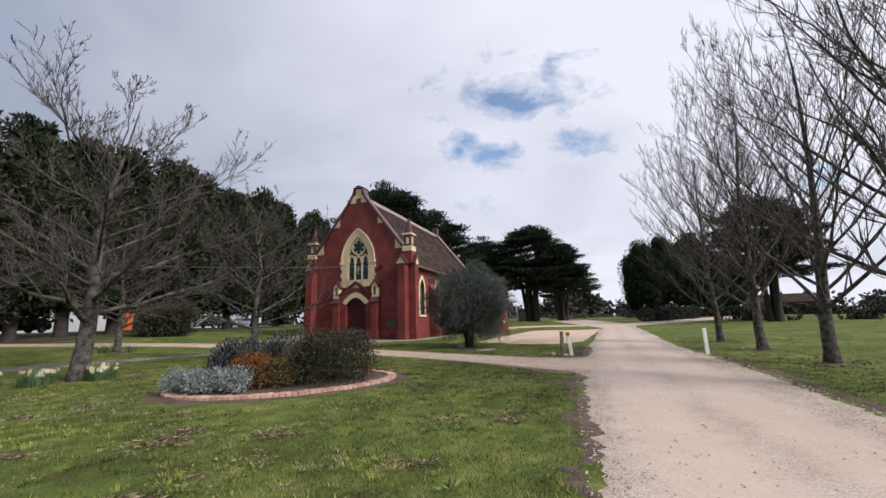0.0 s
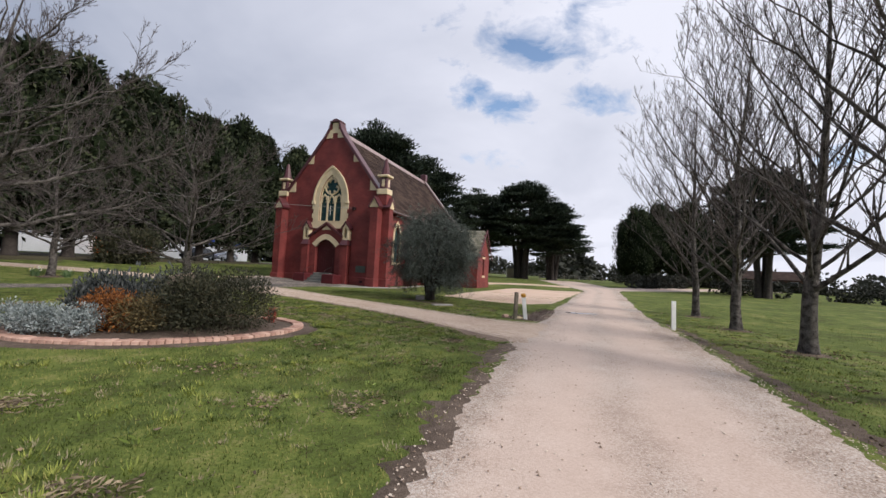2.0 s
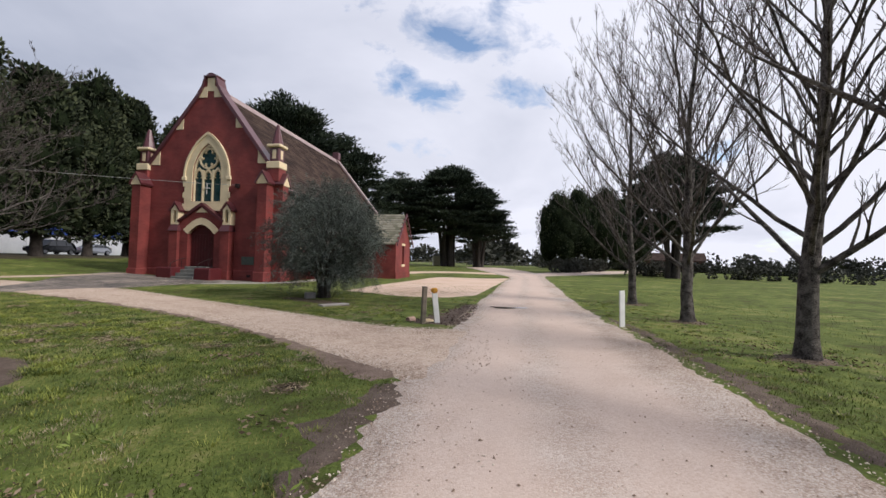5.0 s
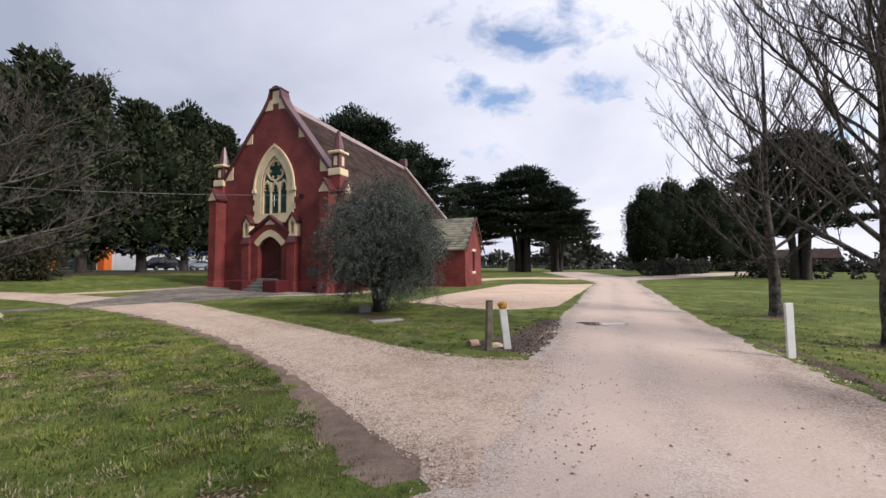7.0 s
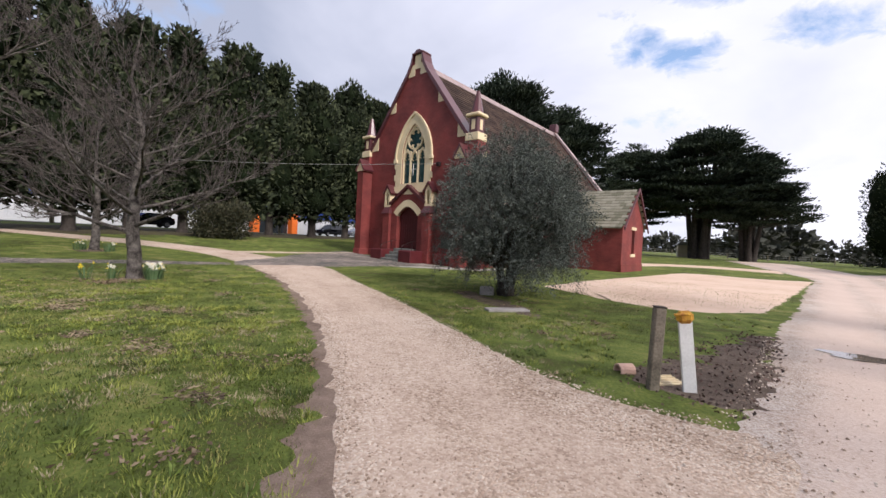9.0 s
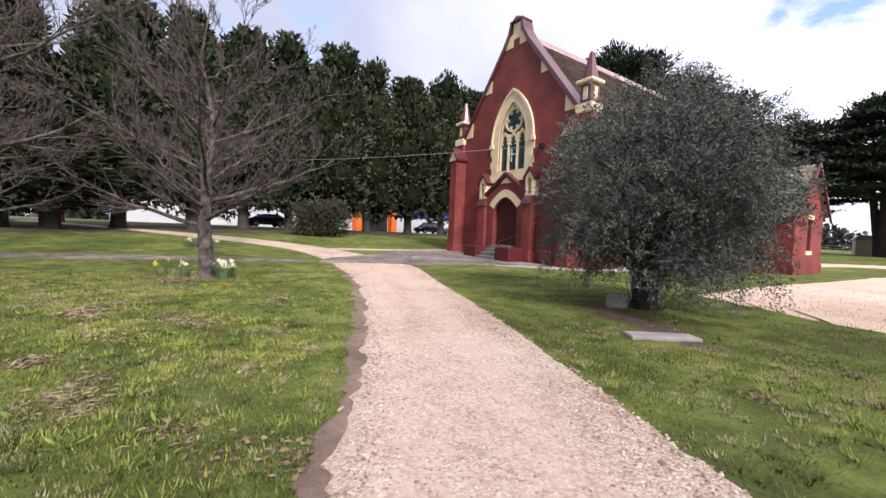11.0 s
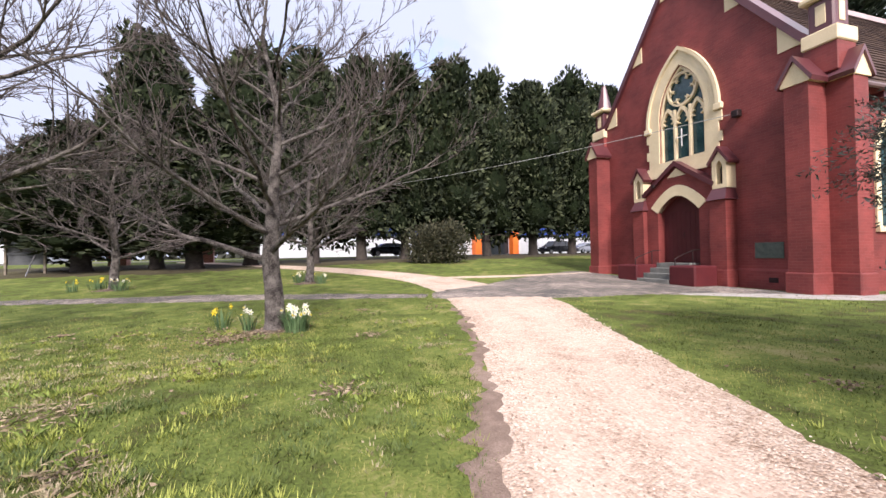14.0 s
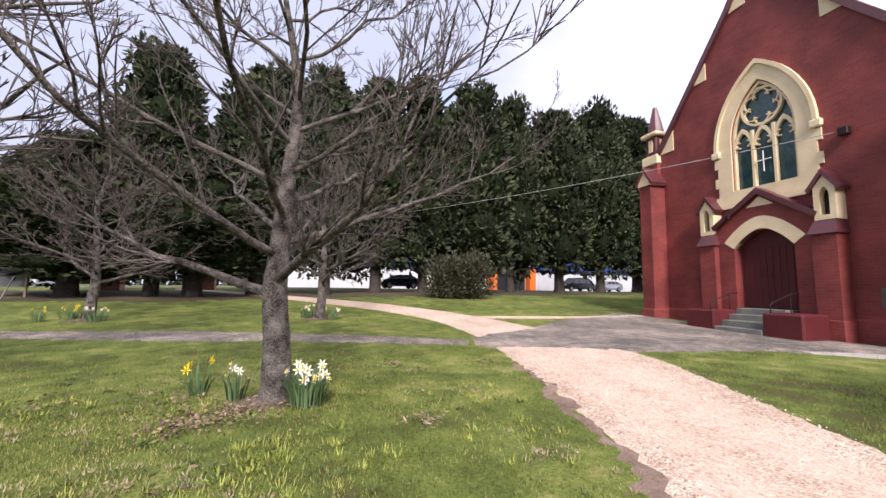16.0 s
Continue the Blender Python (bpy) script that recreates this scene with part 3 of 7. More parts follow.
ground_sheet()
ROAD_L = [(-1.4, -9), (0.1, 0), (1.2, 3.8), (1.72, 5.6), (2.22, 7.1), (2.67, 8.5), (3.3, 10.6), (4.0, 12.6), (4.75, 14.6), (5.9, 17.3), (7.0, 20.4), (9.0, 24.9), (13, 34.8), (17.2, 44.6), (18.2, 48.5), (18.9, 56), (19.5, 66), (20, 78)]
ROAD_R = [(4.6, -9), (5.2, 0), (5.7, 4), (6.25, 6.0), (6.95, 7.75), (7.4, 8.75), (8.2, 10.7), (9.3, 13.9), (10.3, 17), (11.4, 19.9), (12.8, 23.7), (16.4, 32.5), (20.5, 42.5), (22.6, 47.5), (25, 52), (26.5, 58), (27.5, 66), (28, 78)]
road = strip_sheet("road", ROAD_L, ROAD_R, 0.02, ROADMAT, "pale compacted gravel driveway with faint wheel tracks", "driveway", 0.06, 3, 12)
PATH_L = [(4.4, 10.0), (3.9, 10.3), (3.3, 10.8), (2.5, 12.1), (1.69, 13.3), (0.0, 15.3), (-3.4, 18.5), (-5.9, 20.4), (-8.7, 22.1), (-10.8, 23.3), (-13.5, 24.3), (-16.5, 24.5), (-20.2, 23.7), (-25, 21.9), (-30, 19.7), (-36, 17)]
PATH_R = [(6.3, 15.5), (5.8, 15.1), (4.9, 14.7), (3.5, 15.2), (2.28, 16.5), (-0.85, 19.5), (-1.9, 20.3), (-3.9, 22.0), (-6.0, 23.9), (-7.6, 25.2), (-10, 26.2), (-12.6, 26.7), (-16.7, 26.7), (-21.5, 25.4), (-26, 23.1), (-31, 20.7), (-37, 18)]
path_sheet = strip_sheet("path", PATH_L, PATH_R, 0.03, GRAVEL, "curving path of pale loose gravel", "path", 0.03, 7, 10, fade=1.1)
strip_sheet("pavement", [(1.9, 25.1), (3.2, 29.4), (6.2, 36.4), (8.6, 42.4), (9.6, 44.0), (13.0, 41.6), (15.4, 42.4)], [(2.3, 24.9), (4.4, 22.8), (5.9, 21.9), (8.0, 22.8), (11.5, 30.5), (14.5, 37.5), (16.8, 43.4)], 0.016, PINKMAT, "flat forecourt of pinkish compacted gravel", "forecourt", 0.06, 11, 10)
strip_sheet("road", [(5, 46.2), (9.5, 53), (14, 54.2), (18.5, 52)], [(3.8, 48.2), (8, 57), (14, 59.5), (20, 58)], 0.014, PINKMAT, "gravel turning strip behind the lawn island", "driveway", 0.08, 13, 6)
strip_sheet("road", [(22, 56), (30, 63), (44, 72), (70, 86)], [(24, 50.5), (31, 54.5), (45, 64), (71, 78)], 0.014, ROADMAT, "gravel track turning off across the paddock", "driveway", 0.08, 15, 6)
strip_sheet("pavement", [(-24, 2), (-19.2, 11.8), (-16.2, 17.7), (-13.4, 21.2), (-11.2, 23.4)], [(-22.4, 1.6), (-17.6, 12.2), (-14.2, 17.3), (-12.2, 20.8), (-10.3, 22.6)], 0.018, APRON, "narrow cracked strip of old grey asphalt", "footpath", 0.1, 17, 5)
strip_sheet("pavement", [(-11.4, 23.3), (-12.2, 26.9), (-12.9, 30.2), (-13.4, 34.2)], [(-10.3, 22.5), (-7.3, 25.4), (-6.3, 27.6), (-2.0, 30.4)], 0.046, APRON, "worn grey asphalt apron strewn with gravel at the church door", "apron", 0.1, 19, 10)
strip_sheet("pavement", [(-6.6, 27.6), (-3.6, 28.7), (-1.4, 29.5), (1.0, 37)], [(-6.4, 29.2), (-3.4, 30.3), (-2.3, 30.8), (-0.2, 37.4)], 0.02, CONCRETE, "narrow concrete path along the church wall", "footpath", 0.03, 21, 4)
strip_sheet("path", [(-15.2, 26.4), (-12.9, 30.6), (-12.1, 33.6), (-9, 41), (-6, 49)], [(-14.4, 26.4), (-12.3, 30.3), (-11.6, 33.3), (-8.4, 40.8), (-5.4, 48.8)], 0.04, GRAVEL, "thin pale gravel footpath beside the church", "path", 0.05, 23, 3)
strip_sheet("trim", [(3.72, 11.0), (2.95, 9.0), (2.5, 7.4), (1.95, 5.8), (1.4, 3.9), (0.3, 0), (-1.0, -6)], [(3.1, 11.1), (2.55, 9.0), (2.1, 7.3), (1.63, 5.8), (1.1, 3.9), (-0.02, 0), (-1.35, -6)], 0.014, SOIL, "dark damp soil margin between lawn and gravel", "soil edge", 0.14, 25, 4)
strip_sheet("trim", [(3.9, 11.1), (2.5, 12.8), (1.95, 13.4), (0.25, 15.42), (-3.15, 18.57), (-5.75, 20.45), (-8.5, 22.2)], [(3.05, 10.65), (2.12, 12.45), (1.6, 13.25), (0.08, 15.2), (-3.34, 18.4), (-5.92, 20.28), (-8.66, 22.02)], 0.016, DIRT, "bare soil margin beside the gravel path", "soil edge", 0.1, 27, 4)
strip_sheet("trim", [(5.7, 4.0), (6.25, 6.0), (6.95, 7.75), (7.4, 8.75), (8.2, 10.7), (9.3, 13.9), (10.3, 17)], [(6.0, 4.0), (6.6, 6.0), (7.3, 7.7), (7.8, 8.7), (8.6, 10.6), (9.8, 13.8), (10.5, 17)], 0.014, SOIL, "dark soil margin along the driveway lawn", "soil edge", 0.1, 29, 3)
strip_sheet("trim", [(4.15, 15.75), (4.0, 16.2), (4.5, 16.9), (5.7, 18.3), (6.6, 20.2)], [(5.2, 15.1), (5.6, 15.7), (6.1, 16.8), (6.7, 18.6), (7.2, 20.4)], 0.022, SOIL, "churned dark soil round the corner posts", "soil patch", 0.22, 31, 5)

# ---------------------------------------------------------------- church
CHURCH = pose(-7.2, 32.42, 0.0, 0, 0, -19.5)
LEN, WALLU, EAVE = 18.2, 4.6, 6.25
church = thing("church", CHURCH, "small gothic church of red painted brick with cream trim", "church")


def mirror2(fn):
    for s in (-1, 1):
        fn(s)


def facade():
    sill, base, thr = 5.0, -0.4, 0.92
    outline = [(-4.62, base), (4.62, base), (4.62, 6.9), (4.1, 7.45), (0.82, 11.7), (0.5, 12.3), (0.34, 12.85), (-0.34, 12.85), (-0.5, 12.3), (-0.82, 11.7), (-4.1, 7.45), (-4.62, 6.9)]
    bm = holed_wall(outline, [[(-1.0, sill)] + gothic(1.0, 6.75, 8.62, 10) + [(1.0, sill)], [(-0.9, thr)] + gothic(0.9, 2.95, 3.54, 8) + [(0.9, thr)]], 0, 0.5)
    part("wall", bm, RED, church, "red painted brick gable front")
    # plinth left and right of the porch
    for a, b in ((-4.0, -2.0), (2.0, 4.0)):
        bm = box(bmesh.new(), a, b, -0.07, 0.01, -0.3, 0.70)
        prism(bm, [(-0.07, 0.70), (0.0, 0.77), (0.0, 0.70)], "x", a, b)
        part("plinth", bm, RED, church)
    # coping along the gable
    for s in (-1, 1):
        line = [(s * 4.72, 6.95), (s * 4.1, 7.66), (s * 0.93, 11.84), (s * 0.58, 12.5), (s * 0.46, 12.98)]
        out = [(s * 4.8, 6.95), (s * 4.15, 7.62), (s * 0.94, 11.78), (s * 0.6, 12.34), (s * 0.44, 12.87)]
        inn = [(s * 4.62, 6.82), (s * 4.02, 7.46), (s * 0.8, 11.64), (s * 0.47, 12.26), (s * 0.34, 12.86)]
        part("coping", band(bmesh.new(), inn, out, -0.14, 0.62), REDTRIM, church, "dark red painted gable coping")
    bm = box(bmesh.new(), -0.48, 0.48, -0.16, 0.64, 12.86, 12.98, 0.03)
    prism(bm, [(-0.38, 12.98), (0.38, 12.98), (0.1, 13.14), (-0.1, 13.14)], "y", -0.1, 0.58)
    part("gable_cap", bm, REDTRIM, church, "small stepped cap on the gable top")
    # cream stones on the gable
    bm = bmesh.new()
    box(bm, -0.26, 0.26, -0.03, 0.01, 12.0, 12.83)
    part("cream_stone", bm, CREAM, church)
    for s in (-1, 1):
        bm = prism(bmesh.new(), [(s * 0.24, 11.6), (s * 0.84, 11.6), (s * 0.48, 12.24), (s * 0.27, 12.3), (s * 0.24, 12.1)], "y", -0.035, 0.01)
        part("cream_stone", bm, CREAM, church)
        bm = prism(bmesh.new(), [(s * 1.85, 9.6), (s * 2.44, 9.6), (s * 1.85, 10.4)], "y", -0.035, 0.01)
        part("cream_stone", bm, CREAM, church)
        bm = prism(bmesh.new(), [(s * 3.45, 7.35), (s * 4.15, 7.35), (s * 4.05, 7.55), (s * 3.45, 8.32)], "y", -0.035, 0.01)
        part("cream_stone", bm, CREAM, church)
    # rear gable
    bm = bmesh.new()
    prism(bm, [(-WALLU, -0.3), (WALLU, -0.3), (WALLU, 6.7), (0, 12.5), (-WALLU, 6.7)], "y", LEN, LEN + 0.45)
    part("wall", bm, RED, church, "red painted brick rear gable")
    for s in (-1, 1):
        part("coping", band(bmesh.new(), [(s * 4.75, 6.5), (0, 12.46)], [(s * 4.92, 6.62), (0, 12.7)], LEN - 0.08, LEN + 0.52), RIDGE, church, "pale rear gable coping")
    bm = box(bmesh.new(), -0.35, 0.35, LEN - 0.1, LEN + 0.5, 12.45, 13.2, 0.04)
    part("rear_gable_cap", bm, REDTRIM, church)


def west_window():
    w = part("window", band(bmesh.new(), [(-1.02, 4.98)] + gothic(1.02, 6.75, 8.66) + [(1.02, 4.98)], [(-1.5, 4.98)] + gothic(1.5, 6.55, 9.22) + [(1.5, 4.98)], -0.05, 0.06), CREAM, church, "tall pointed traceried window in a cream surround")
    part("hood_mould", band(bmesh.new(), gothic(1.5, 6.55, 9.22), gothic(1.62, 6.52, 9.38), -0.12, 0.0), CREAM, w)
    for s in (-1, 1):
        part("label_stop", box(bmesh.new(), s * 1.56 - 0.16, s * 1.56 + 0.16, -0.14, 0, 6.32, 6.56, 0.03), CREAM, w)
        for i in range(5):
            wide = 0.16 if i % 2 == 0 else 0.04
            x0, x1 = sorted((s * 1.5, s * (1.5 + wide)))
            part("quoin", box(bmesh.new(), x0, x1, -0.048, 0.02, 4.5 + i * 0.36, 4.5 + i * 0.36 + 0.352), CREAM, w)
    bm = box(bmesh.new(), -1.66, 1.66, -0.09, 0.02, 4.4, 4.62)
    prism(bm, [(-1.5, 4.62), (1.5, 4.62), (1.5, 4.99), (-1.5, 4.99)], "y", -0.05, 0.3)
    part("sill", bm, CREAM, w)
    # glass behind the tracery
    for k, (x0, x1) in enumerate(((-1.0, -0.34), (-0.34, 0.34), (0.34, 1.0))):
        xs = np.linspace(x0, x1, 7)
        top = interp(gothic(1.0, 6.75, 8.6))
        cut = 7.35
        pts = [(float(x), 5.0) for x in xs] + [(float(x), min(top(x), cut)) for x in xs[::-1]]
        part("pane", prism(bmesh.new(), pts, "y", 0.16, 0.19), GLASS, w, "dark leaded stained glass")
    xs = np.linspace(-0.94, 0.94, 21)
    pts = [(float(x), min(7.36, interp(gothic(1.0, 6.75, 8.6))(x))) for x in xs] + [(float(x), interp(gothic(1.0, 6.75, 8.6))(x)) for x in xs[::-1]]
    part("pane", prism(bmesh.new(), pts[1:-1], "y", 0.165, 0.195), GLASS, w, "dark leaded rose glass")

    def arc(cx, cz, r, a0, a1, n, thick=0.05, y0=0.04, y1=0.15):
        aa = np.radians(np.linspace(a0, a1, n))
        full = abs(a1 - a0) >= 360
        if full:
            aa = aa[:-1]
        return band(bmesh.new(), [(cx + (r - thick) * math.cos(a), cz + (r - thick) * math.sin(a)) for a in aa], [(cx + (r + thick) * math.cos(a), cz + (r + thick) * math.sin(a)) for a in aa], y0, y1, full)
    part("frame", band(bmesh.new(), [(-0.93, 5.0)] + gothic(0.93, 6.75, 8.5) + [(0.93, 5.0)], [(-1.01, 5.0)] + gothic(1.01, 6.75, 8.64) + [(1.01, 5.0)], 0.03, 0.16), CREAM, w)
    for s in (-1, 1):
        part("mullion", box(bmesh.new(), s * 0.34 - 0.055, s * 0.34 + 0.055, 0.03, 0.16, 5.0, 7.0, 0.015), CREAM, w)
    part("rose_ring", arc(0, 7.72, 0.63, 0, 360, 33, 0.035), CREAM, w)
    for k in range(6):
        a = math.radians(30 + 60 * k)
        deg = math.degrees(a)
        part("foil", arc(0.36 * math.cos(a), 7.72 + 0.36 * math.sin(a), 0.235, deg - 105, deg + 105, 12, 0.02, 0.05, 0.14), CREAM, w)
    for cx in (-0.655, 0.0, 0.655):
        zc = 6.5 if cx else 6.42
        shift = lambda line: [(x + cx, z) for x, z in line]
        part("light_head", band(bmesh.new(), shift(gothic(0.245, zc, zc + 0.5, 7)), shift(gothic(0.32, zc, zc + 0.66, 7)), 0.04, 0.15), CREAM, w)
        for s in (-1, 1):
            part("cusp", arc(cx + s * 0.15, zc + 0.1, 0.1, 90 - s * 90 - 100, 90 - s * 90 + 100, 8, 0.022, 0.05, 0.15), CREAM, w)
    bm = box(bmesh.new(), -0.013, 0.013, 0.0, 0.03, 5.45, 6.15)
    part("cross_upright", bm, WHITEPAINT, w, "plain white cross on the glass")
    part("cross_arm", box(bmesh.new(), -0.24, 0.24, -0.004, 0.026, 5.825, 5.855), WHITEPAINT, w)


def porch():
    arch = gothic(0.92, 2.92, 3.52, 8)
    P = part("porch", holed_wall([(-0.92, -0.3)] + arch + [(0.92, -0.3), (1.6, -0.3), (1.6, 3.72), (0, 4.62), (-1.6, 3.72), (-1.6, -0.3)], [], -0.3, 0.0), RED, church, "shallow brick porch with a gabled hood")
    for s in (-1, 1):
        part("hood", band(bmesh.new(), [(s * 1.55, 3.62), (0, 4.66)], [(s * 1.62, 3.76), (0, 4.86)], -0.44, 0.0), REDTRIM, P, "dark red raked hood mould")
        x0, x1 = sorted((s * 1.48, s * 2.06))
        xc = s * 1.8
        part("pier", box(bmesh.new(), x0, x1, -0.5, 0.0, -0.3, 3.1), RED, P)
        part("pier_plinth", box(bmesh.new(), x0 - 0.06, x1 + 0.06, -0.57, 0.0, -0.3, 0.72, 0.02), RED, P)
        bm = bmesh.new()
        lo = [bm.verts.new((x, y, 3.1)) for x, y in ((x0 - 0.07, -0.6), (x1 + 0.07, -0.6), (x1 + 0.07, 0), (x0 - 0.07, 0))]
        hi = [bm.verts.new((x, y, 3.55)) for x, y in ((x0 + 0.05, -0.38), (x1 - 0.05, -0.38), (x1 - 0.05, 0), (x0 + 0.05, 0))]
        bm.faces.new(lo)
        bm.faces.new(hi[::-1])
        for i in range(4):
            bm.faces.new((lo[i], lo[(i + 1) % 4], hi[(i + 1) % 4], hi[i]))
        part("weathering", bm, REDTRIM, P, "sloped dark red weathering")
        bm = holed_wall([(xc - 0.26, 3.5), (xc + 0.26, 3.5), (xc + 0.26, 4.42), (xc, 4.78), (xc - 0.26, 4.42)], [[(xc - 0.115, 3.64)] + [(xc + x, z) for x, z in gothic(0.115, 4.2, 4.45, 4)] + [(xc + 0.115, 3.64)]], -0.42, 0.0)
        part("niche", bm, CREAM, P, "cream gabled niche with a dark slot")
        part("niche_back", box(bmesh.new(), xc - 0.115, xc + 0.115, -0.2, -0.16, 3.62, 4.46), IRON, P)
        for k in (-1, 1):
            part("niche_roof", band(bmesh.new(), [(xc + k * 0.36, 4.3), (xc, 4.8)], [(xc + k * 0.4, 4.4), (xc, 4.95)], -0.5, 0.0), REDTRIM, P)
    part("arch", band(bmesh.new(), gothic(0.92, 2.92, 3.52, 8), gothic(1.24, 3.16, 3.93, 8), -0.33, -0.1), CREAM, P, "cream segmental door arch")
    bm = bmesh.new()
    prism(bm, [(-0.42, 4.26), (0.42, 4.26), (0, 4.58)], "y", -0.325, -0.29)
    part("cream_stone", bm, CREAM, P)
    d = part("door", prism(bmesh.new(), [(-0.9, 0.9)] + gothic(0.9, 2.95, 3.52, 8) + [(0.9, 0.9)], "y", 0.02, 0.1), DOORRED, church, "closed maroon double door")
    for i in range(9):
        x = -0.8 + i * 0.2
        part("board", box(bmesh.new(), x - 0.085, x + 0.085, 0.0, 0.022, 0.96, 2.92, 0.008), DOORRED, d)
    part("door_handle", tube(bmesh.new(), [(0.06, -0.03, 1.9), (0.06, -0.05, 2.0), (0.06, -0.03, 2.1)], 0.015), IRON, d)


def steps_and_rails():
    for i in range(4):
        part("step", box(bmesh.new(), -0.735, 0.735, -1.62 + i * 0.33, -0.0, -0.2 if i == 0 else 0.16 + i * 0.19 - 0.19, 0.16 + i * 0.19 + 0.19 - 0.0, 0.012), STEP, church, "worn grey stone step")
    for s in (-1, 1):
        x0, x1 = sorted((s * 0.74, s * 1.8))
        bm = box(bmesh.new(), x0, x1, -1.6, -0.58, -0.2, 0.86, 0.05)
        part("step_wall", bm, BLOCKRED, church, "maroon painted low step wall")
        rail = tube(bmesh.new(), [(s * 0.92, -1.48, 0.84), (s * 0.92, -1.48, 1.08), (s * 0.92, -1.38, 1.15), (s * 0.92, -0.62, 1.4), (s * 0.92, -0.24, 1.42)], 0.02)
        part("handrail", rail, IRON, church, "thin dark iron handrail")
        part("rail_post", tube(bmesh.new(), [(s * 0.92, -0.66, 0.84), (s * 0.92, -0.66, 1.39)], 0.016), IRON, church)


def corner_buttress(s):
    a, b = sorted((s * 4.02, s * 4.62))
    c, d = sorted((s * 4.62, s * 5.22))
    xc = (a + b) / 2
    B = part("buttress", box(bmesh.new(), a, b, -0.75, 0.0, -0.3, 5.95), RED, church, "red brick corner buttress")
    part("side_buttress", box(bmesh.new(), c, d, -0.04, 0.56, -0.3, 5.95), RED, B)
    part("plinth", box(bmesh.new(), a - 0.06, b + 0.06, -0.83, 0.0, -0.3, 0.72, 0.03), RED, B)
    part("plinth", box(bmesh.new(), c - (0.06 if s < 0 else 0), d + (0.06 if s > 0 else 0), -0.09, 0.63, -0.3, 0.72, 0.03), RED, B)
    part("gablet", prism(bmesh.new(), [(a - 0.06, 5.95), (b + 0.06, 5.95), (b + 0.06, 6.02), (xc, 6.62), (a - 0.06, 6.02)], "y", -0.79, 0.0), CREAM, B, "cream gablet")
    for k in (-1, 1):
        part("gablet_roof", band(bmesh.new(), [(xc + k * 0.42, 5.93), (xc, 6.6)], [(xc + k * 0.46, 6.04), (xc, 6.76)], -0.86, 0.1), REDTRIM, B, "dark red gablet roof")
    sg = bmesh.new()
    prism(sg, [(-0.1, 5.95), (0.62, 5.95), (0.62, 6.02), (0.26, 6.62), (-0.1, 6.02)], "x", c, d + (0.04 if s > 0 else 0) if s > 0 else d)
    part("gablet", sg, CREAM, B)
    for k in (-1, 1):
        bm = bmesh.new()
        prism(bm, [(0.26 + k * 0.42, 5.93), (0.26 + k * 0.46, 6.04), (0.26, 6.76), (0.26, 6.6)], "x", c - (0.1 if s < 0 else 0.0), d + (0.1 if s > 0 else 0.0))
        part("gablet_roof", bm, REDTRIM, B)
    # pinnacle
    px, py = s * 4.58, 0.22
    part("pinnacle_base", box(bmesh.new(), px - 0.4, px + 0.4, py - 0.38, py + 0.38, 6.2, 7.0, 0.02), RED, B)
    part("pinnacle_band", box(bmesh.new(), px - 0.44, px + 0.44, py - 0.42, py + 0.42, 7.0, 7.42, 0.03), CREAM, B)
    sh = part("pinnacle_shaft", box(bmesh.new(), px - 0.31, px + 0.31, py - 0.31, py + 0.31, 7.42, 8.3, 0.05), REDTRIM, B)
    for dx, dy in ((0, -1), (1, 0), (-1, 0)):
        part("panel", box(bmesh.new(), px + dx * 0.315 - (0.12 if dx == 0 else 0.012), px + dx * 0.315 + (0.12 if dx == 0 else 0.012), py + dy * 0.315 - (0.12 if dy == 0 else 0.012), py + dy * 0.315 + (0.12 if dy == 0 else 0.012), 7.6, 8.15, 0.01), CREAM, sh)
    part("pinnacle_cornice", box(bmesh.new(), px - 0.46, px + 0.46, py - 0.46, py + 0.46, 8.3, 8.48, 0.05), CREAM, B)
    bm = bmesh.new()
    bmesh.ops.create_cone(bm, cap_ends=True, segments=8, radius1=0.36, radius2=0.09, depth=1.25, matrix=Matrix.Translation((px, py, 8.48 + 0.625)))
    part("spirelet", bm, REDTRIM, B, "dull red octagonal spirelet")


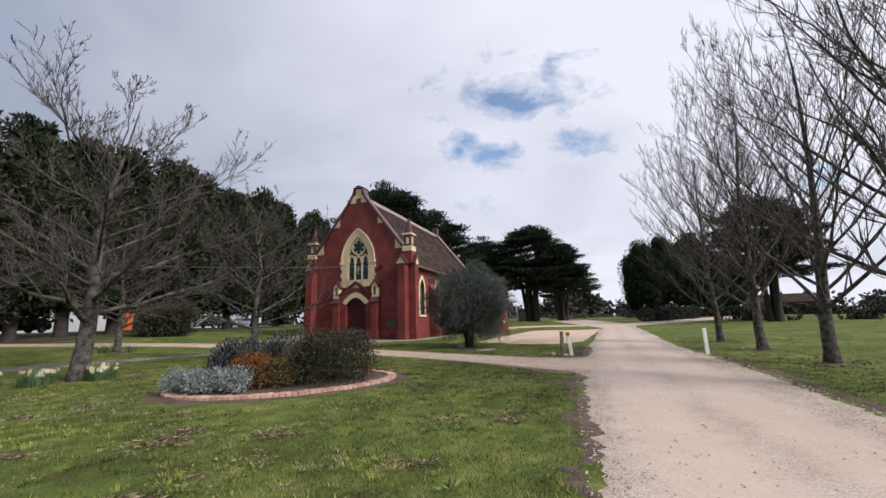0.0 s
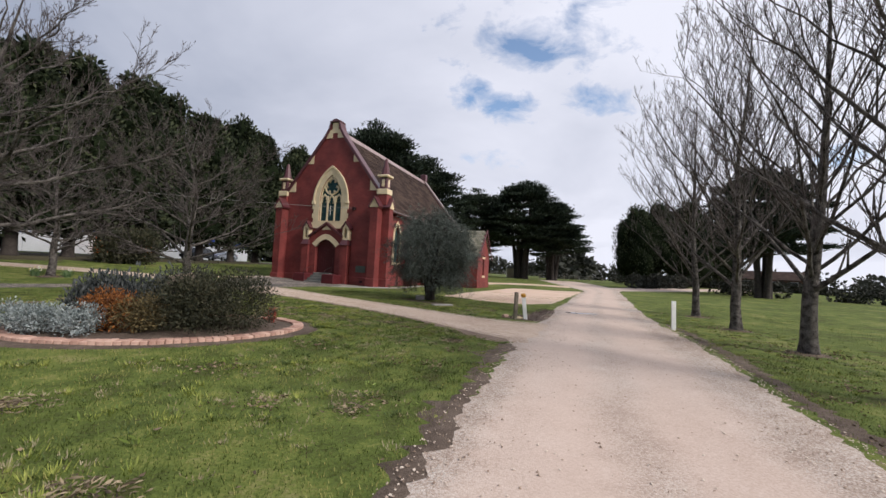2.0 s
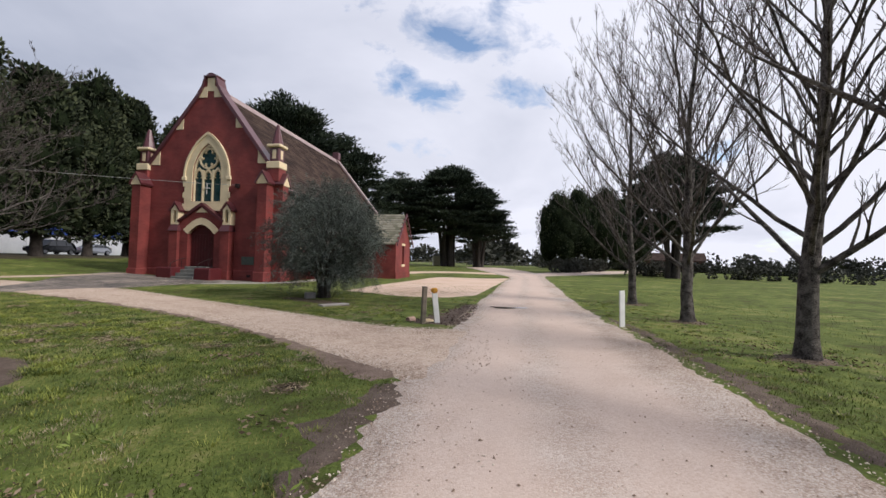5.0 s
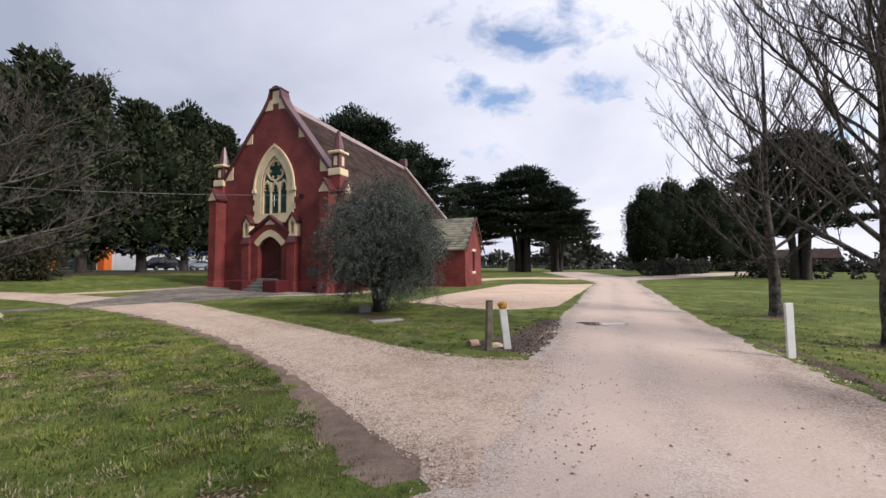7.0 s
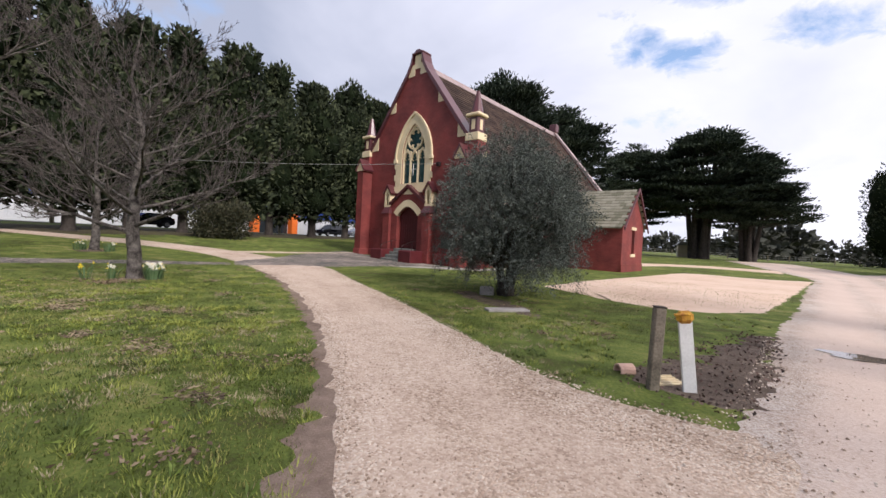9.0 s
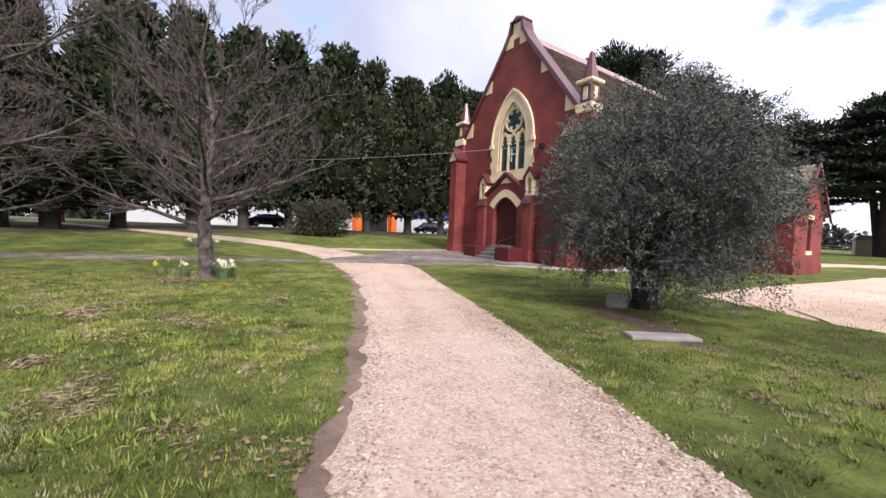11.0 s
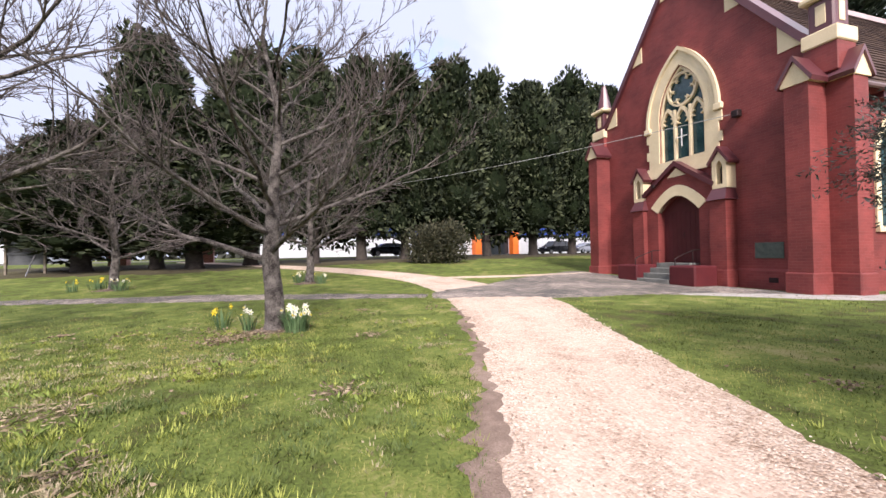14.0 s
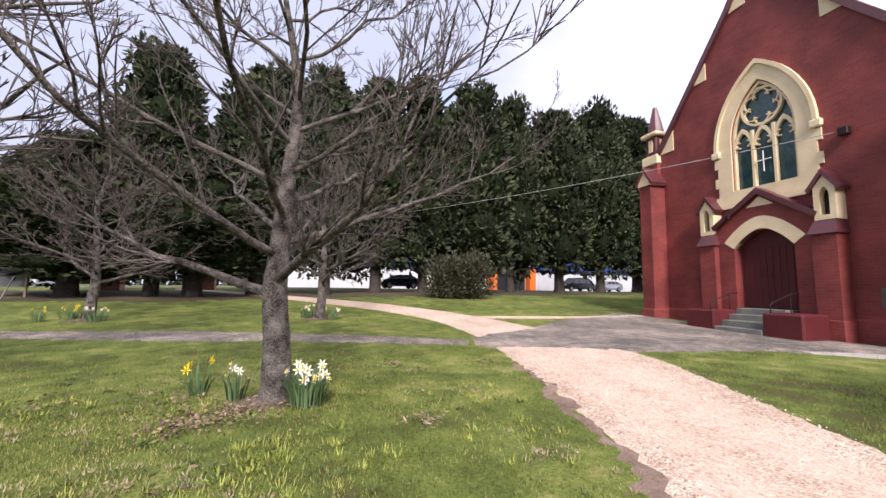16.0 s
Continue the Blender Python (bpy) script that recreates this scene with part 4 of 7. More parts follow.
def sides_and_roof():
    for s in (-1, 1):
        # side wall with lancet openings, turned so that its length runs along y
        centres = [2.7, 6.3, 16.2] if s > 0 else [2.7, 6.3, 9.9, 13.5, 16.2]
        holes = [[(c - 0.5, 2.0)] + [(c + x, z) for x, z in gothic(0.5, 4.1, 5.0, 6)] + [(c + 0.5, 2.0)] for c in centres]
        bm = holed_wall([(0.5, -0.4), (LEN, -0.4), (LEN, 6.4), (0.5, 6.4)], holes, -0.45, 0.0)
        turn = Matrix(((0, s, 0, s * WALLU), (1, 0, 0, 0), (0, 0, 1, 0), (0, 0, 0, 1)))
        bmesh.ops.transform(bm, matrix=turn, verts=bm.verts[:])
        part("wall", bm, RED, church, "red painted brick side wall")
        bm = bmesh.new()
        x0, x1 = sorted((s * WALLU, s * (WALLU + 0.07)))
        box(bm, x0, x1, 0.6, LEN, -0.3, 0.72)
        part("plinth", bm, RED, church)
        for c in centres:
            g = [(c - 0.5, 2.0)] + [(c + x, z) for x, z in gothic(0.5, 4.1, 5.0, 6)] + [(c + 0.5, 2.0)]
            o = [(c - 0.72, 2.0)] + [(c + x, z) for x, z in gothic(0.72, 4.05, 5.35, 6)] + [(c + 0.72, 2.0)]
            bm = band(bmesh.new(), g, o, -0.02, 0.05)
            bmesh.ops.transform(bm, matrix=turn, verts=bm.verts[:])
            w = part("window", bm, CREAM, church, "narrow lancet window in a cream surround")
            bm = prism(bmesh.new(), g, "y", -0.24, -0.2)
            bmesh.ops.transform(bm, matrix=turn, verts=bm.verts[:])
            part("pane", bm, GLASS, w)
            bm = prism(bmesh.new(), [(c - 0.72, 1.84), (c + 0.72, 1.84), (c + 0.72, 2.0), (c - 0.72, 2.0)], "y", -0.3, 0.1)
            bmesh.ops.transform(bm, matrix=turn, verts=bm.verts[:])
            part("sill", bm, CREAM, w)
        for y in ([4.5, 8.2, 14.6] if s > 0 else [4.5, 8.1, 11.7, 15.0]):
            x0, x1 = sorted((s * WALLU, s * (WALLU + 0.7)))
            bm = box(bmesh.new(), x0, x1, y - 0.28, y + 0.28, -0.3, 3.6)
            prism(bm, [(s * WALLU, 3.6), (s * (WALLU + 0.7), 3.6), (s * WALLU, 4.8)], "y", y - 0.28, y + 0.28)
            part("buttress", bm, RED, church)
        # roof in lapped courses
        bm = bmesh.new()
        n = 30
        lap = 0.012
        for i in range(n):
            xa, xb = 5.02 * (1 - i / n), 5.02 * (1 - (i + 1) / n)
            za = 5.92 + (12.28 - 5.92) * i / n
            zb = 5.92 + (12.28 - 5.92) * (i + 1) / n
            nx, nz = 0.795, 0.607
            q = [(xa + nx * 0.045, za + nz * 0.045), (xb + nx * lap, zb + nz * lap), (xb - nx * 0.06, zb - nz * 0.06), (xa - nx * 0.06, za - nz * 0.06)]
            off = (i % 2) * 0.16
            ys = list(np.arange(0.45 - off, LEN, 0.9))
            for y in ys:
                y0, y1 = max(0.45, y + 0.006), min(LEN, y + 0.894)
                if y1 - y0 > 0.05:
                    prism(bm, [(s * x, z) for x, z in q], "y", y0, y1)
        ob = part("roof", bm, SLATE, church, "steep roof of lapped weathered brown shingles")
        ob["kind"] = "stuff"
        bm = tube(bmesh.new(), [(s * 5.06, 0.62, 5.86), (s * 5.06, LEN, 5.86)], 0.075, 8)
        part("gutter", bm, GUTTER, church)
        for i in range(20):
            y = 0.9 + i * 0.88
            x0, x1 = sorted((s * 4.6, s * 4.98))
            part("bracket", box(bmesh.new(), x0, x1, y - 0.04, y + 0.04, 5.62, 5.78), REDTRIM, church)
    bm = prism(bmesh.new(), [(-0.26, 12.05), (0.26, 12.05), (0.09, 12.44), (-0.09, 12.44)], "y", 0.5, LEN)
    part("ridge", bm, RIDGE, church, "pale pinkish ridge capping")
    # floor slab that closes the body
    part("base", box(bmesh.new(), -4.5, 4.5, 0.4, LEN, -0.5, 0.5), CONCRETE, church)


def vestry():
    u0, u1, v0, v1 = 4.6, 9.7, 9.2, 13.8
    zc = (v0 + v1) / 2
    V = part("vestry", box(bmesh.new(), u0, u1 - 0.4, v1 - 0.35, v1, -0.2, 3.1), RED, church, "low brick vestry wing with a shingled gable roof")
    part("front_wall", box(bmesh.new(), u0 + 1.6, u1 - 0.4, v0, v0 + 0.35, -0.2, 3.1), RED, V)
    part("doorway_back", box(bmesh.new(), u0, u0 + 1.6, v0 + 1.0, v0 + 1.2, -0.2, 3.1), DOORRED, V)
    bm = holed_wall([(v0, -0.2), (v1, -0.2), (v1, 3.2), (zc, 5.42), (v0, 3.2)], [[(zc - 0.3, 1.3), (zc + 0.3, 1.3), (zc + 0.3, 2.9), (zc - 0.3, 2.9)]], -0.4, 0.0)
    turn = Matrix(((0, 1, 0, u1), (1, 0, 0, 0), (0, 0, 1, 0), (0, 0, 0, 1)))
    bmesh.ops.transform(bm, matrix=turn, verts=bm.verts[:])
    part("gable_wall", bm, RED, V)
    part("pane", box(bmesh.new(), u1 - 0.25, u1 - 0.2, zc - 0.3, zc + 0.3, 1.3, 2.9), GLASS, V)
    for z in (1.1, 2.9):
        part("sill", box(bmesh.new(), u1 - 0.1, u1 + 0.05, zc - 0.5, zc + 0.5, z, z + 0.2), CREAM, V)
    part("plinth", box(bmesh.new(), u1, u1 + 0.06, v0 - 0.06, v1, -0.2, 0.62), RED, V)
    for k, (va, vb) in enumerate(((v0 - 0.35, zc), (v1 + 0.35, zc))):
        bm = bmesh.new()
        n = 13
        for i in range(n):
            a, b = va + (vb - va) * i / n, va + (vb - va) * (i + 1) / n
            za, zb = 2.95 + 2.7 * i / n, 2.95 + 2.7 * (i + 1) / n
            for j in range(18):
                x0 = u0 - 2 + j * 0.42 + (i % 2) * 0.15
                if x0 + 0.41 > u1 + 0.3:
                    continue
                prism(bm, [(a, za + 0.045), (b, zb + 0.012), (b, zb - 0.06), (a, za - 0.06)], "x", x0, x0 + 0.412)
        part("roof", bm, MOSSY, V, "mossy lapped shingle roof")["kind"] = "stuff"
    for k in (-1, 1):
        bm = prism(bmesh.new(), [(zc + k * 2.7, 2.8), (zc + k * 2.7, 2.98), (zc, 5.72), (zc, 5.5)], "x", u1 + 0.2, u1 + 0.28)
        part("bargeboard", bm, REDTRIM, V)


def church_fittings():
    L = part("floodlight", box(bmesh.new(), 2.1, 2.34, -0.22, -0.02, 5.82, 6.06, 0.02), IRON, church, "small black floodlight")
    part("bracket", tube(bmesh.new(), [(2.22, 0, 5.92), (2.22, -0.06, 5.92)], 0.03), IRON, L)
    part("plaque", box(bmesh.new(), 2.62, 3.46, -0.03, 0.0, 1.1, 1.6, 0.01), BRONZE, church, "plain bronze wall plaque")
    part("vent", box(bmesh.new(), 3.05, 3.32, -0.076, -0.06, 0.34, 0.5), IRON, church)
    part("hook", box(bmesh.new(), -1.05, -0.9, -0.5, -0.4, 3.95, 4.1, 0.02), IRON, church)


facade()
west_window()
porch()
steps_and_rails()
mirror2(corner_buttress)
sides_and_roof()
vestry()
church_fittings()

# ---------------------------------------------------------------- trees


def bare_tree(seed, tall, wide, stem, first, count, low_tip, mid, lead=0.0, curl=0.3, sweep=0.6, base=0.74, twigs=(13, 7, 5)):
    """A leafless tree: a leader to the top and limbs whose tips fill a rounded crown, each with its sprays of twigs."""
    rng = np.random.default_rng(seed)
    zs = [-0.15, 0.2, first * 0.6, first, first + (tall - first) * 0.22, first + (tall - first) * 0.45, first + (tall - first) * 0.7, tall * 0.97]
    rad = [stem * 1.5, stem * 1.1, stem * 0.98, stem * 0.92, stem * 0.62, stem * 0.4, stem * 0.2, 0.006]
    sway = np.cumsum(rng.normal(0, 0.05, (len(zs), 2)) * np.array([0, 0, 0.5, 1, 2, 3, 3, 3])[:, None], axis=0)
    spine = np.concatenate([sway, np.array(zs)[:, None]], -1)
    # close rings so that the trunk bends evenly
    zz = np.linspace(-0.15, tall * 0.97, 24)
    line = np.stack([np.interp(zz, zs, spine[:, 0]), np.interp(zz, zs, spine[:, 1]), zz], -1)
    trunk = limbs_mesh("trunk", [(line, np.interp(zz, zs, rad))], BARK, 10)
    sets = []

    def branch(pts, r, level, length, boughs, fine):
        n = len(pts)
        rr = [max(0.003, r * (1 - i / (n - 1)) ** 0.8 + 0.002) for i in range(n)]
        (boughs if level <= 1 else fine).append((pts, rr))
        if level >= 3:
            return
        for k in range(twigs[level]):
            f = rng.uniform(0.12, 0.98)
            i = min(n - 2, int(f * (n - 1)))
            q = pts[i] + (pts[i + 1] - pts[i]) * (f * (n - 1) - i)
            d = pts[i + 1] - pts[i]
            d = d / np.linalg.norm(d)
            side = rng.normal(0, 1, 3)
            side -= d * (side @ d)
            side /= np.linalg.norm(side)
            w = d * 0.8 + side * rng.uniform(0.35, 0.75) + np.array([0, 0, curl * 0.5])
            w /= np.linalg.norm(w)
            ln = length * rng.uniform(0.28, 0.5) * (1 - 0.35 * f)
            m = (0, 6, 4, 3)[level + 1]
            p = [q]
            for j in range(1, m):
                w = w + rng.normal(0, 0.1, 3) + np.array([0, 0, curl * 0.12])
                w /= np.linalg.norm(w)
                p.append(p[-1] + w * ln / (m - 1))
            branch(p, max(0.004, rr[i] * (0.45 if level else 0.4)), level + 1, ln, boughs, fine)

    for k in range(count):
        f = (k + 0.2) / count
        a = lead + k * 2.4 + (rng.uniform(-0.35, 0.35) if k else 0.0)
        z = first + (tall * base - first) * f ** 1.1
        zt = low_tip + (tall - low_tip) * f ** 0.72 * rng.uniform(0.93, 1.03)
        half = max(tall - mid, mid - low_tip * 0.4)
        r = wide * math.sqrt(max(0.03, 1 - ((zt - mid) / half) ** 2)) * rng.uniform(0.78, 1.05)
        p0 = np.array([np.interp(z, zs, spine[:, 0]), np.interp(z, zs, spine[:, 1]), z])
        out = np.array([math.cos(a), math.sin(a), 0])
        p2 = p0 * np.array([1, 1, 0]) + out * r + np.array([0, 0, zt])
        p1 = p0 + out * r * sweep + np.array([0, 0, (zt - z) * 0.42])
        pts = []
        for t in np.linspace(0, 1, 9):
            wob = rng.normal(0, 0.05, 3) * (0.3 + t) * (t > 0)
            pts.append(p0 * (1 - t) ** 2 + p1 * 2 * t * (1 - t) + p2 * t * t + wob)
        boughs, fine = [], []
        branch(pts, stem * (0.42 - 0.3 * f ** 0.5), 0, float(np.linalg.norm(p2 - p0)), boughs, fine)
        sets.append((limbs_mesh("limb", boughs, BARK, 6), limbs_mesh("twig_spray", fine, TWIG, 3)))
    return trunk, sets


def plant_bare(meshes, x, y, turn, scale, label, group):
    ob = thing("bare_tree", pose(x, y, gz(x, y), 0, 0, turn) @ Matrix.Scale(scale, 4), label, "tree", group)
    part("trunk", meshes[0], None, ob)
    for limb, spray in meshes[1]:
        b = part("limb", limb, None, ob)
        part("twig_spray", spray, None, b)["kind"] = "stuff"
    return ob


def avenue():
    upright = [bare_tree(s, 11.9, 3.7, 0.165, 1.45, 26, 4.2, 7.0, s, 0.8, 0.5, 0.56, (9, 5, 4)) for s in (11, 12)]
    spots = [(10.85, 11.5, 20, 1.0), (12.3, 15.8, 140, 1.0), (13.9, 20.5, 250, 0.96), (9.4, 7.1, 165, 1.0)]
    for i, (x, y, a, s) in enumerate(spots):
        plant_bare(upright[i % 2], x, y, a, s, "leafless grey tree with many steep upright branches beside the driveway", "driveway trees")
    wide = [bare_tree(s, 7.5, 3.8, 0.17, 1.3, 22, 2.3, 3.9, radians(234), 0.35, twigs=(11, 6, 5)) for s in (21, 22)]
    spots = [(-8.4, 17.7, 0, 1.0), (-17.4, 21.2, 120, 0.95), (-20.2, 14.6, 200, 0.9), (-11.0, 12.1, 60, 1.3)]
    for i, (x, y, a, s) in enumerate(spots):
        plant_bare(wide[i % 2], x, y, a, s, "leafless spreading tree with grey bark on the lawn", "lawn trees")


def lump(rng, d, n=7):
    """A bumpy radius factor over unit ways d."""
    r = np.ones(len(d))
    for k in range(n):
        w = rng.normal(0, 1, 3)
        w /= np.linalg.norm(w)
        r += 0.11 * np.maximum(0, (d @ w) - 0.55) * rng.uniform(0.5, 2.4) * 2
    return r


def cypress_meshes(seed, tall, wide, low):
    """Dense upright conifer: a crown of stacked lobes over a bare lower trunk."""
    rng = np.random.default_rng(seed)
    lobes = []
    for k in range(34):
        f = (k + 0.5) / 34
        z = low + 1.0 + (tall - low - 2.2) * f
        r = wide * (0.86 + 0.14 * math.sin(math.pi * min(1, f * 1.15))) * math.sqrt(max(0.05, 1 - max(0, f - 0.34) ** 2 / 0.46))
        a = k * 2.4
        out = r * rng.uniform(0.48, 0.62)
        lobes.append((np.array([math.cos(a) * out, math.sin(a) * out, z + rng.uniform(-0.4, 0.4)]), r * rng.uniform(0.4, 0.56), rng.uniform(1.0, 1.5)))
    for k in range(4):
        lobes.append((np.array([rng.normal(0, wide * 0.22), rng.normal(0, wide * 0.22), tall - 1.5 - 0.3 * k]), wide * 0.27, 1.5))
    C, N = [], []
    for c, r, el in lobes:
        m = int(400 * (r / (wide * 0.5)) ** 2) + 100
        d = rng.normal(0, 1, (m, 3))
        d /= np.linalg.norm(d, axis=1, keepdims=True)
        s = r * lump(rng, d) * rng.uniform(0.82, 1.05, m)
        C.append(c + d * s[:, None] * np.array([1, 1, el]))
        N.append(d)
    v, f = leaf_cloud(rng, np.concatenate(C), np.concatenate(N) * 1.1 + np.array([0, 0, 0.5]), 0.43, 0.45, 0.0, 0.6)
    crown = cloud_mesh("crown", v, f, CYPRESS)
    # dark solid cores fill the lobes and stand in for inner shade
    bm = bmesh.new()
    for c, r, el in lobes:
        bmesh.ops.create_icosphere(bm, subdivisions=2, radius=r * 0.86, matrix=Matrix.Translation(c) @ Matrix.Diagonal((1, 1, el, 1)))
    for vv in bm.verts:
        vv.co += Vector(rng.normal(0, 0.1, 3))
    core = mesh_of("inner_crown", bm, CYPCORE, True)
    limbs = [([(0, 0, -0.2), (0, 0, 0.4), (0.05, 0, low + 0.6), (0, 0, low + 5)], [0.55, 0.4, 0.34, 0.2])]
    for k in range(8):
        a = rng.uniform(0, 6.28)
        z = rng.uniform(low * 0.7, low + 1.2)
        limbs.append(([(0, 0, z), (math.cos(a) * wide * 0.4, math.sin(a) * wide * 0.4, z + 0.4), (math.cos(a) * wide * 0.8, math.sin(a) * wide * 0.8, z + 0.3)], [0.09, 0.05, 0.02]))
    return limbs_mesh("trunk", limbs, DARKBARK, 8), core, crown


ROW_O, ROW_S, ROW_N = Vector((-29.5, 15.4, 0)), Vector((0.205, 0.979, 0)), Vector((-0.979, 0.205, 0))


def street_point(s, n):
    p = ROW_O + ROW_S * s + ROW_N * n
    return p.x, p.y


def conifer_row():
    kinds = [cypress_meshes(s, 15.6, 2.85, 1.75) for s in (31, 32, 33)]
    for i, (s, top) in enumerate(((0.6, 14.6), (5.6, 14.8), (9.5, 14.9), (12.9, 15.3), (16.2, 15.5), (19.5, 16.0), (23.7, 16.0), (27.9, 16.0), (32.3, 17.0), (37.6, 17.3), (43, 17.5), (48.5, 17.5), (-3.0, 8.6), (2.6, 9.4))):
        x, y = street_point(s, 0.6 * math.sin(i * 2.3))
        k = top / 15.6
        wid = 1.25 if i > 11 else (0.92, 1.04, 0.86, 1.0)[i % 4]
        ob = thing("cypress_tree", pose(x, y, gz(x, y), 0, 0, i * 77) @ Matrix.Diagonal((wid, wid, k, 1)), "tall dense dark green cypress in a row along the street", "tree", "cypress row")
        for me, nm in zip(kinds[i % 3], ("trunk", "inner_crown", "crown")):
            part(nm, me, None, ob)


def cedar_meshes(seed, tall, reach, stems):
    """Old spreading conifer: bare leaning stems under a domed crown of flat, ragged tiers."""
    rng = np.random.default_rng(seed)
    limbs, C, N = [], [], []
    low = tall * 0.3
    for k in range(stems):
        a = k * 2.4 + rng.uniform(-0.3, 0.3)
        b0 = np.array([math.cos(a) * 0.7 * (k > 0), math.sin(a) * 0.7 * (k > 0), -0.3])
        out = reach * rng.uniform(0.12, 0.42)
        tip = np.array([math.cos(a) * out, math.sin(a) * out, tall * rng.uniform(0.86, 0.98)])
        mid = b0 * 0.5 + tip * 0.4
        mid[2] = tall * 0.42
        limbs.append(([b0, b0 * 0.7 + mid * 0.3, mid, (mid + tip) / 2 + rng.normal(0, 0.25, 3), tip], [0.6, 0.42, 0.3, 0.18, 0.05]))
        for j in range(22):
            f = (j + rng.uniform(0, 1)) / 22
            # boughs gather in tiers with air between them
            z = low + (tall * 0.98 - low) * (0.45 * f + 0.55 * round(f * 8 + k * 0.37) / 8)
            g = np.clip((z - mid[2]) / (tip[2] - mid[2]), 0, 1)
            p = mid + (tip - mid) * g if z > mid[2] else b0 + (mid - b0) * (z + 0.3) / (mid[2] + 0.3)
            aa = a + rng.normal(0, 1.0)
            edge = reach * math.sqrt(max(0.02, 1 - ((z - low * 1.15) / (tall * 1.03 - low * 1.15)) ** 2)) * rng.uniform(0.72, 1.08)
            flat = np.array([math.cos(aa), math.sin(aa)]) * edge
            e = np.array([flat[0], flat[1], z + rng.uniform(0.3, 1.5)])
            run = e - p
            ln = np.linalg.norm(run)
            if ln < 0.8:
                continue
            limbs.append(([p, p + run * 0.5 - np.array([0, 0, 0.15]), e], [0.11, 0.07, 0.02]))
            way = run / ln
            cross = np.array([-way[1], way[0], 0.0])
            # fans of short sprays along the outer part of the bough
            for q in range(int(3 + ln * 1.1)):
                t = 1 - 0.72 * rng.uniform(0, 1) ** 1.3
                half = 1.15 * (1.15 - t) + 0.35
                c = p + run * t + cross * rng.normal(0, half * 0.7)
                c[2] += rng.normal(0, 0.1)
                m = 54
                d = rng.normal(0, 1, (m, 3)) * np.array([0.6, 0.6, 0.1])
                C.append(c + d)
                N.append(d * np.array([0.7, 0.7, 0.2]) + way * 0.8 + np.array([0, 0, 0.45]))
    v, f = leaf_cloud(rng, np.concatenate(C), np.concatenate(N), 0.44, 0.34, 0.0, 0.3)
    return limbs_mesh("trunk", limbs, DARKBARK, 7), cloud_mesh("crown", v, f, CEDAR)


def plant(meshes, name, x, y, turn, sx, sz, label, group):
    ob = thing(name, pose(x, y, gz(x, y), 0, 0, turn) @ Matrix.Diagonal((sx, sx, sz, 1)), label, "tree", group)
    for me in meshes:
        part(me.name.split(".")[0], me, None, ob)
    return ob


def far_trees():
    cedar = [cedar_meshes(s, 16.5, 8.0, 6) for s in (41, 42)]
    plant(cedar[0], "cedar_tree", 17.6, 80.5, 20, 1.12, 1.06, "old domed dark conifer with bare limbs beyond the drive", "far conifers")
    plant(cedar[1], "cedar_tree", 23.4, 79.5, 200, 0.84, 0.84, "old spreading dark conifer with bare limbs by the drive", "far conifers")
    plant(cedar[1], "cedar_tree", -9, 62, 100, 1.2, 1.2, "tall dark conifer rising behind the church roof", "far conifers")
    plant(cedar[0], "cedar_tree", -2.6, 66, 310, 1.05, 1.02, "tall dark conifer rising behind the church roof", "far conifers")
    plant(cedar[1], "cedar_tree", 8.0, 79.5, 50, 1.0, 0.9, "dark conifer between the church and the drive", "far conifers")
    plant(cedar[0], "cedar_tree", 43.0, 52.5, 130, 0.85, 0.92, "dark layered conifer across the paddock", "far conifers")
    far = [cypress_meshes(s, 16.0, 5.4, 3.2) for s in (51, 52)]
    for i, (b, d, k, w) in enumerate(((26.6, 84, 0.95, 0.78), (29.2, 86, 1.0, 0.85), (32.2, 88, 1.02, 0.9), (35.4, 95, 0.8, 0.8))):
        x, y = 2.7 + d * math.sin(radians(b)), 4.4 + d * math.cos(radians(b))
        plant(far[i % 2], "cypress_tree", x, y, i * 80, w, k, "broad dense dark conifer across the paddock", "paddock conifers")


def shrub_mesh(seed, rx, rz, leaves, size, material, low=0.0, lobes=9, up=0.5):
    rng = np.random.default_rng(seed)
    C, N = [], []
    for k in range(lobes):
        a, f = rng.uniform(0, 6.28), rng.uniform(0, 1)
        c = np.array([math.cos(a) * rx * 0.5 * (k > 0), math.sin(a) * rx * 0.5 * (k > 0), low + rz * (0.35 + 0.3 * f)])
        m = leaves // lobes
        d = rng.normal(0, 1, (m, 3))
        d /= np.linalg.norm(d, axis=1, keepdims=True)
        p = c + d * np.array([rx * 0.55, rx * 0.55, rz * 0.42]) * (rng.uniform(0.25, 1.4, m) ** 0.6)[:, None] * lump(rng, d)[:, None]
        keep = p[:, 2] > 0.02
        C.append(p[keep])
        N.append(d[keep])
    v, f = leaf_cloud(rng, np.concatenate(C), np.concatenate(N) + np.array([0, 0, up]), size, 0.35, 0.0, 0.7)
    return cloud_mesh("foliage", v, f, material)


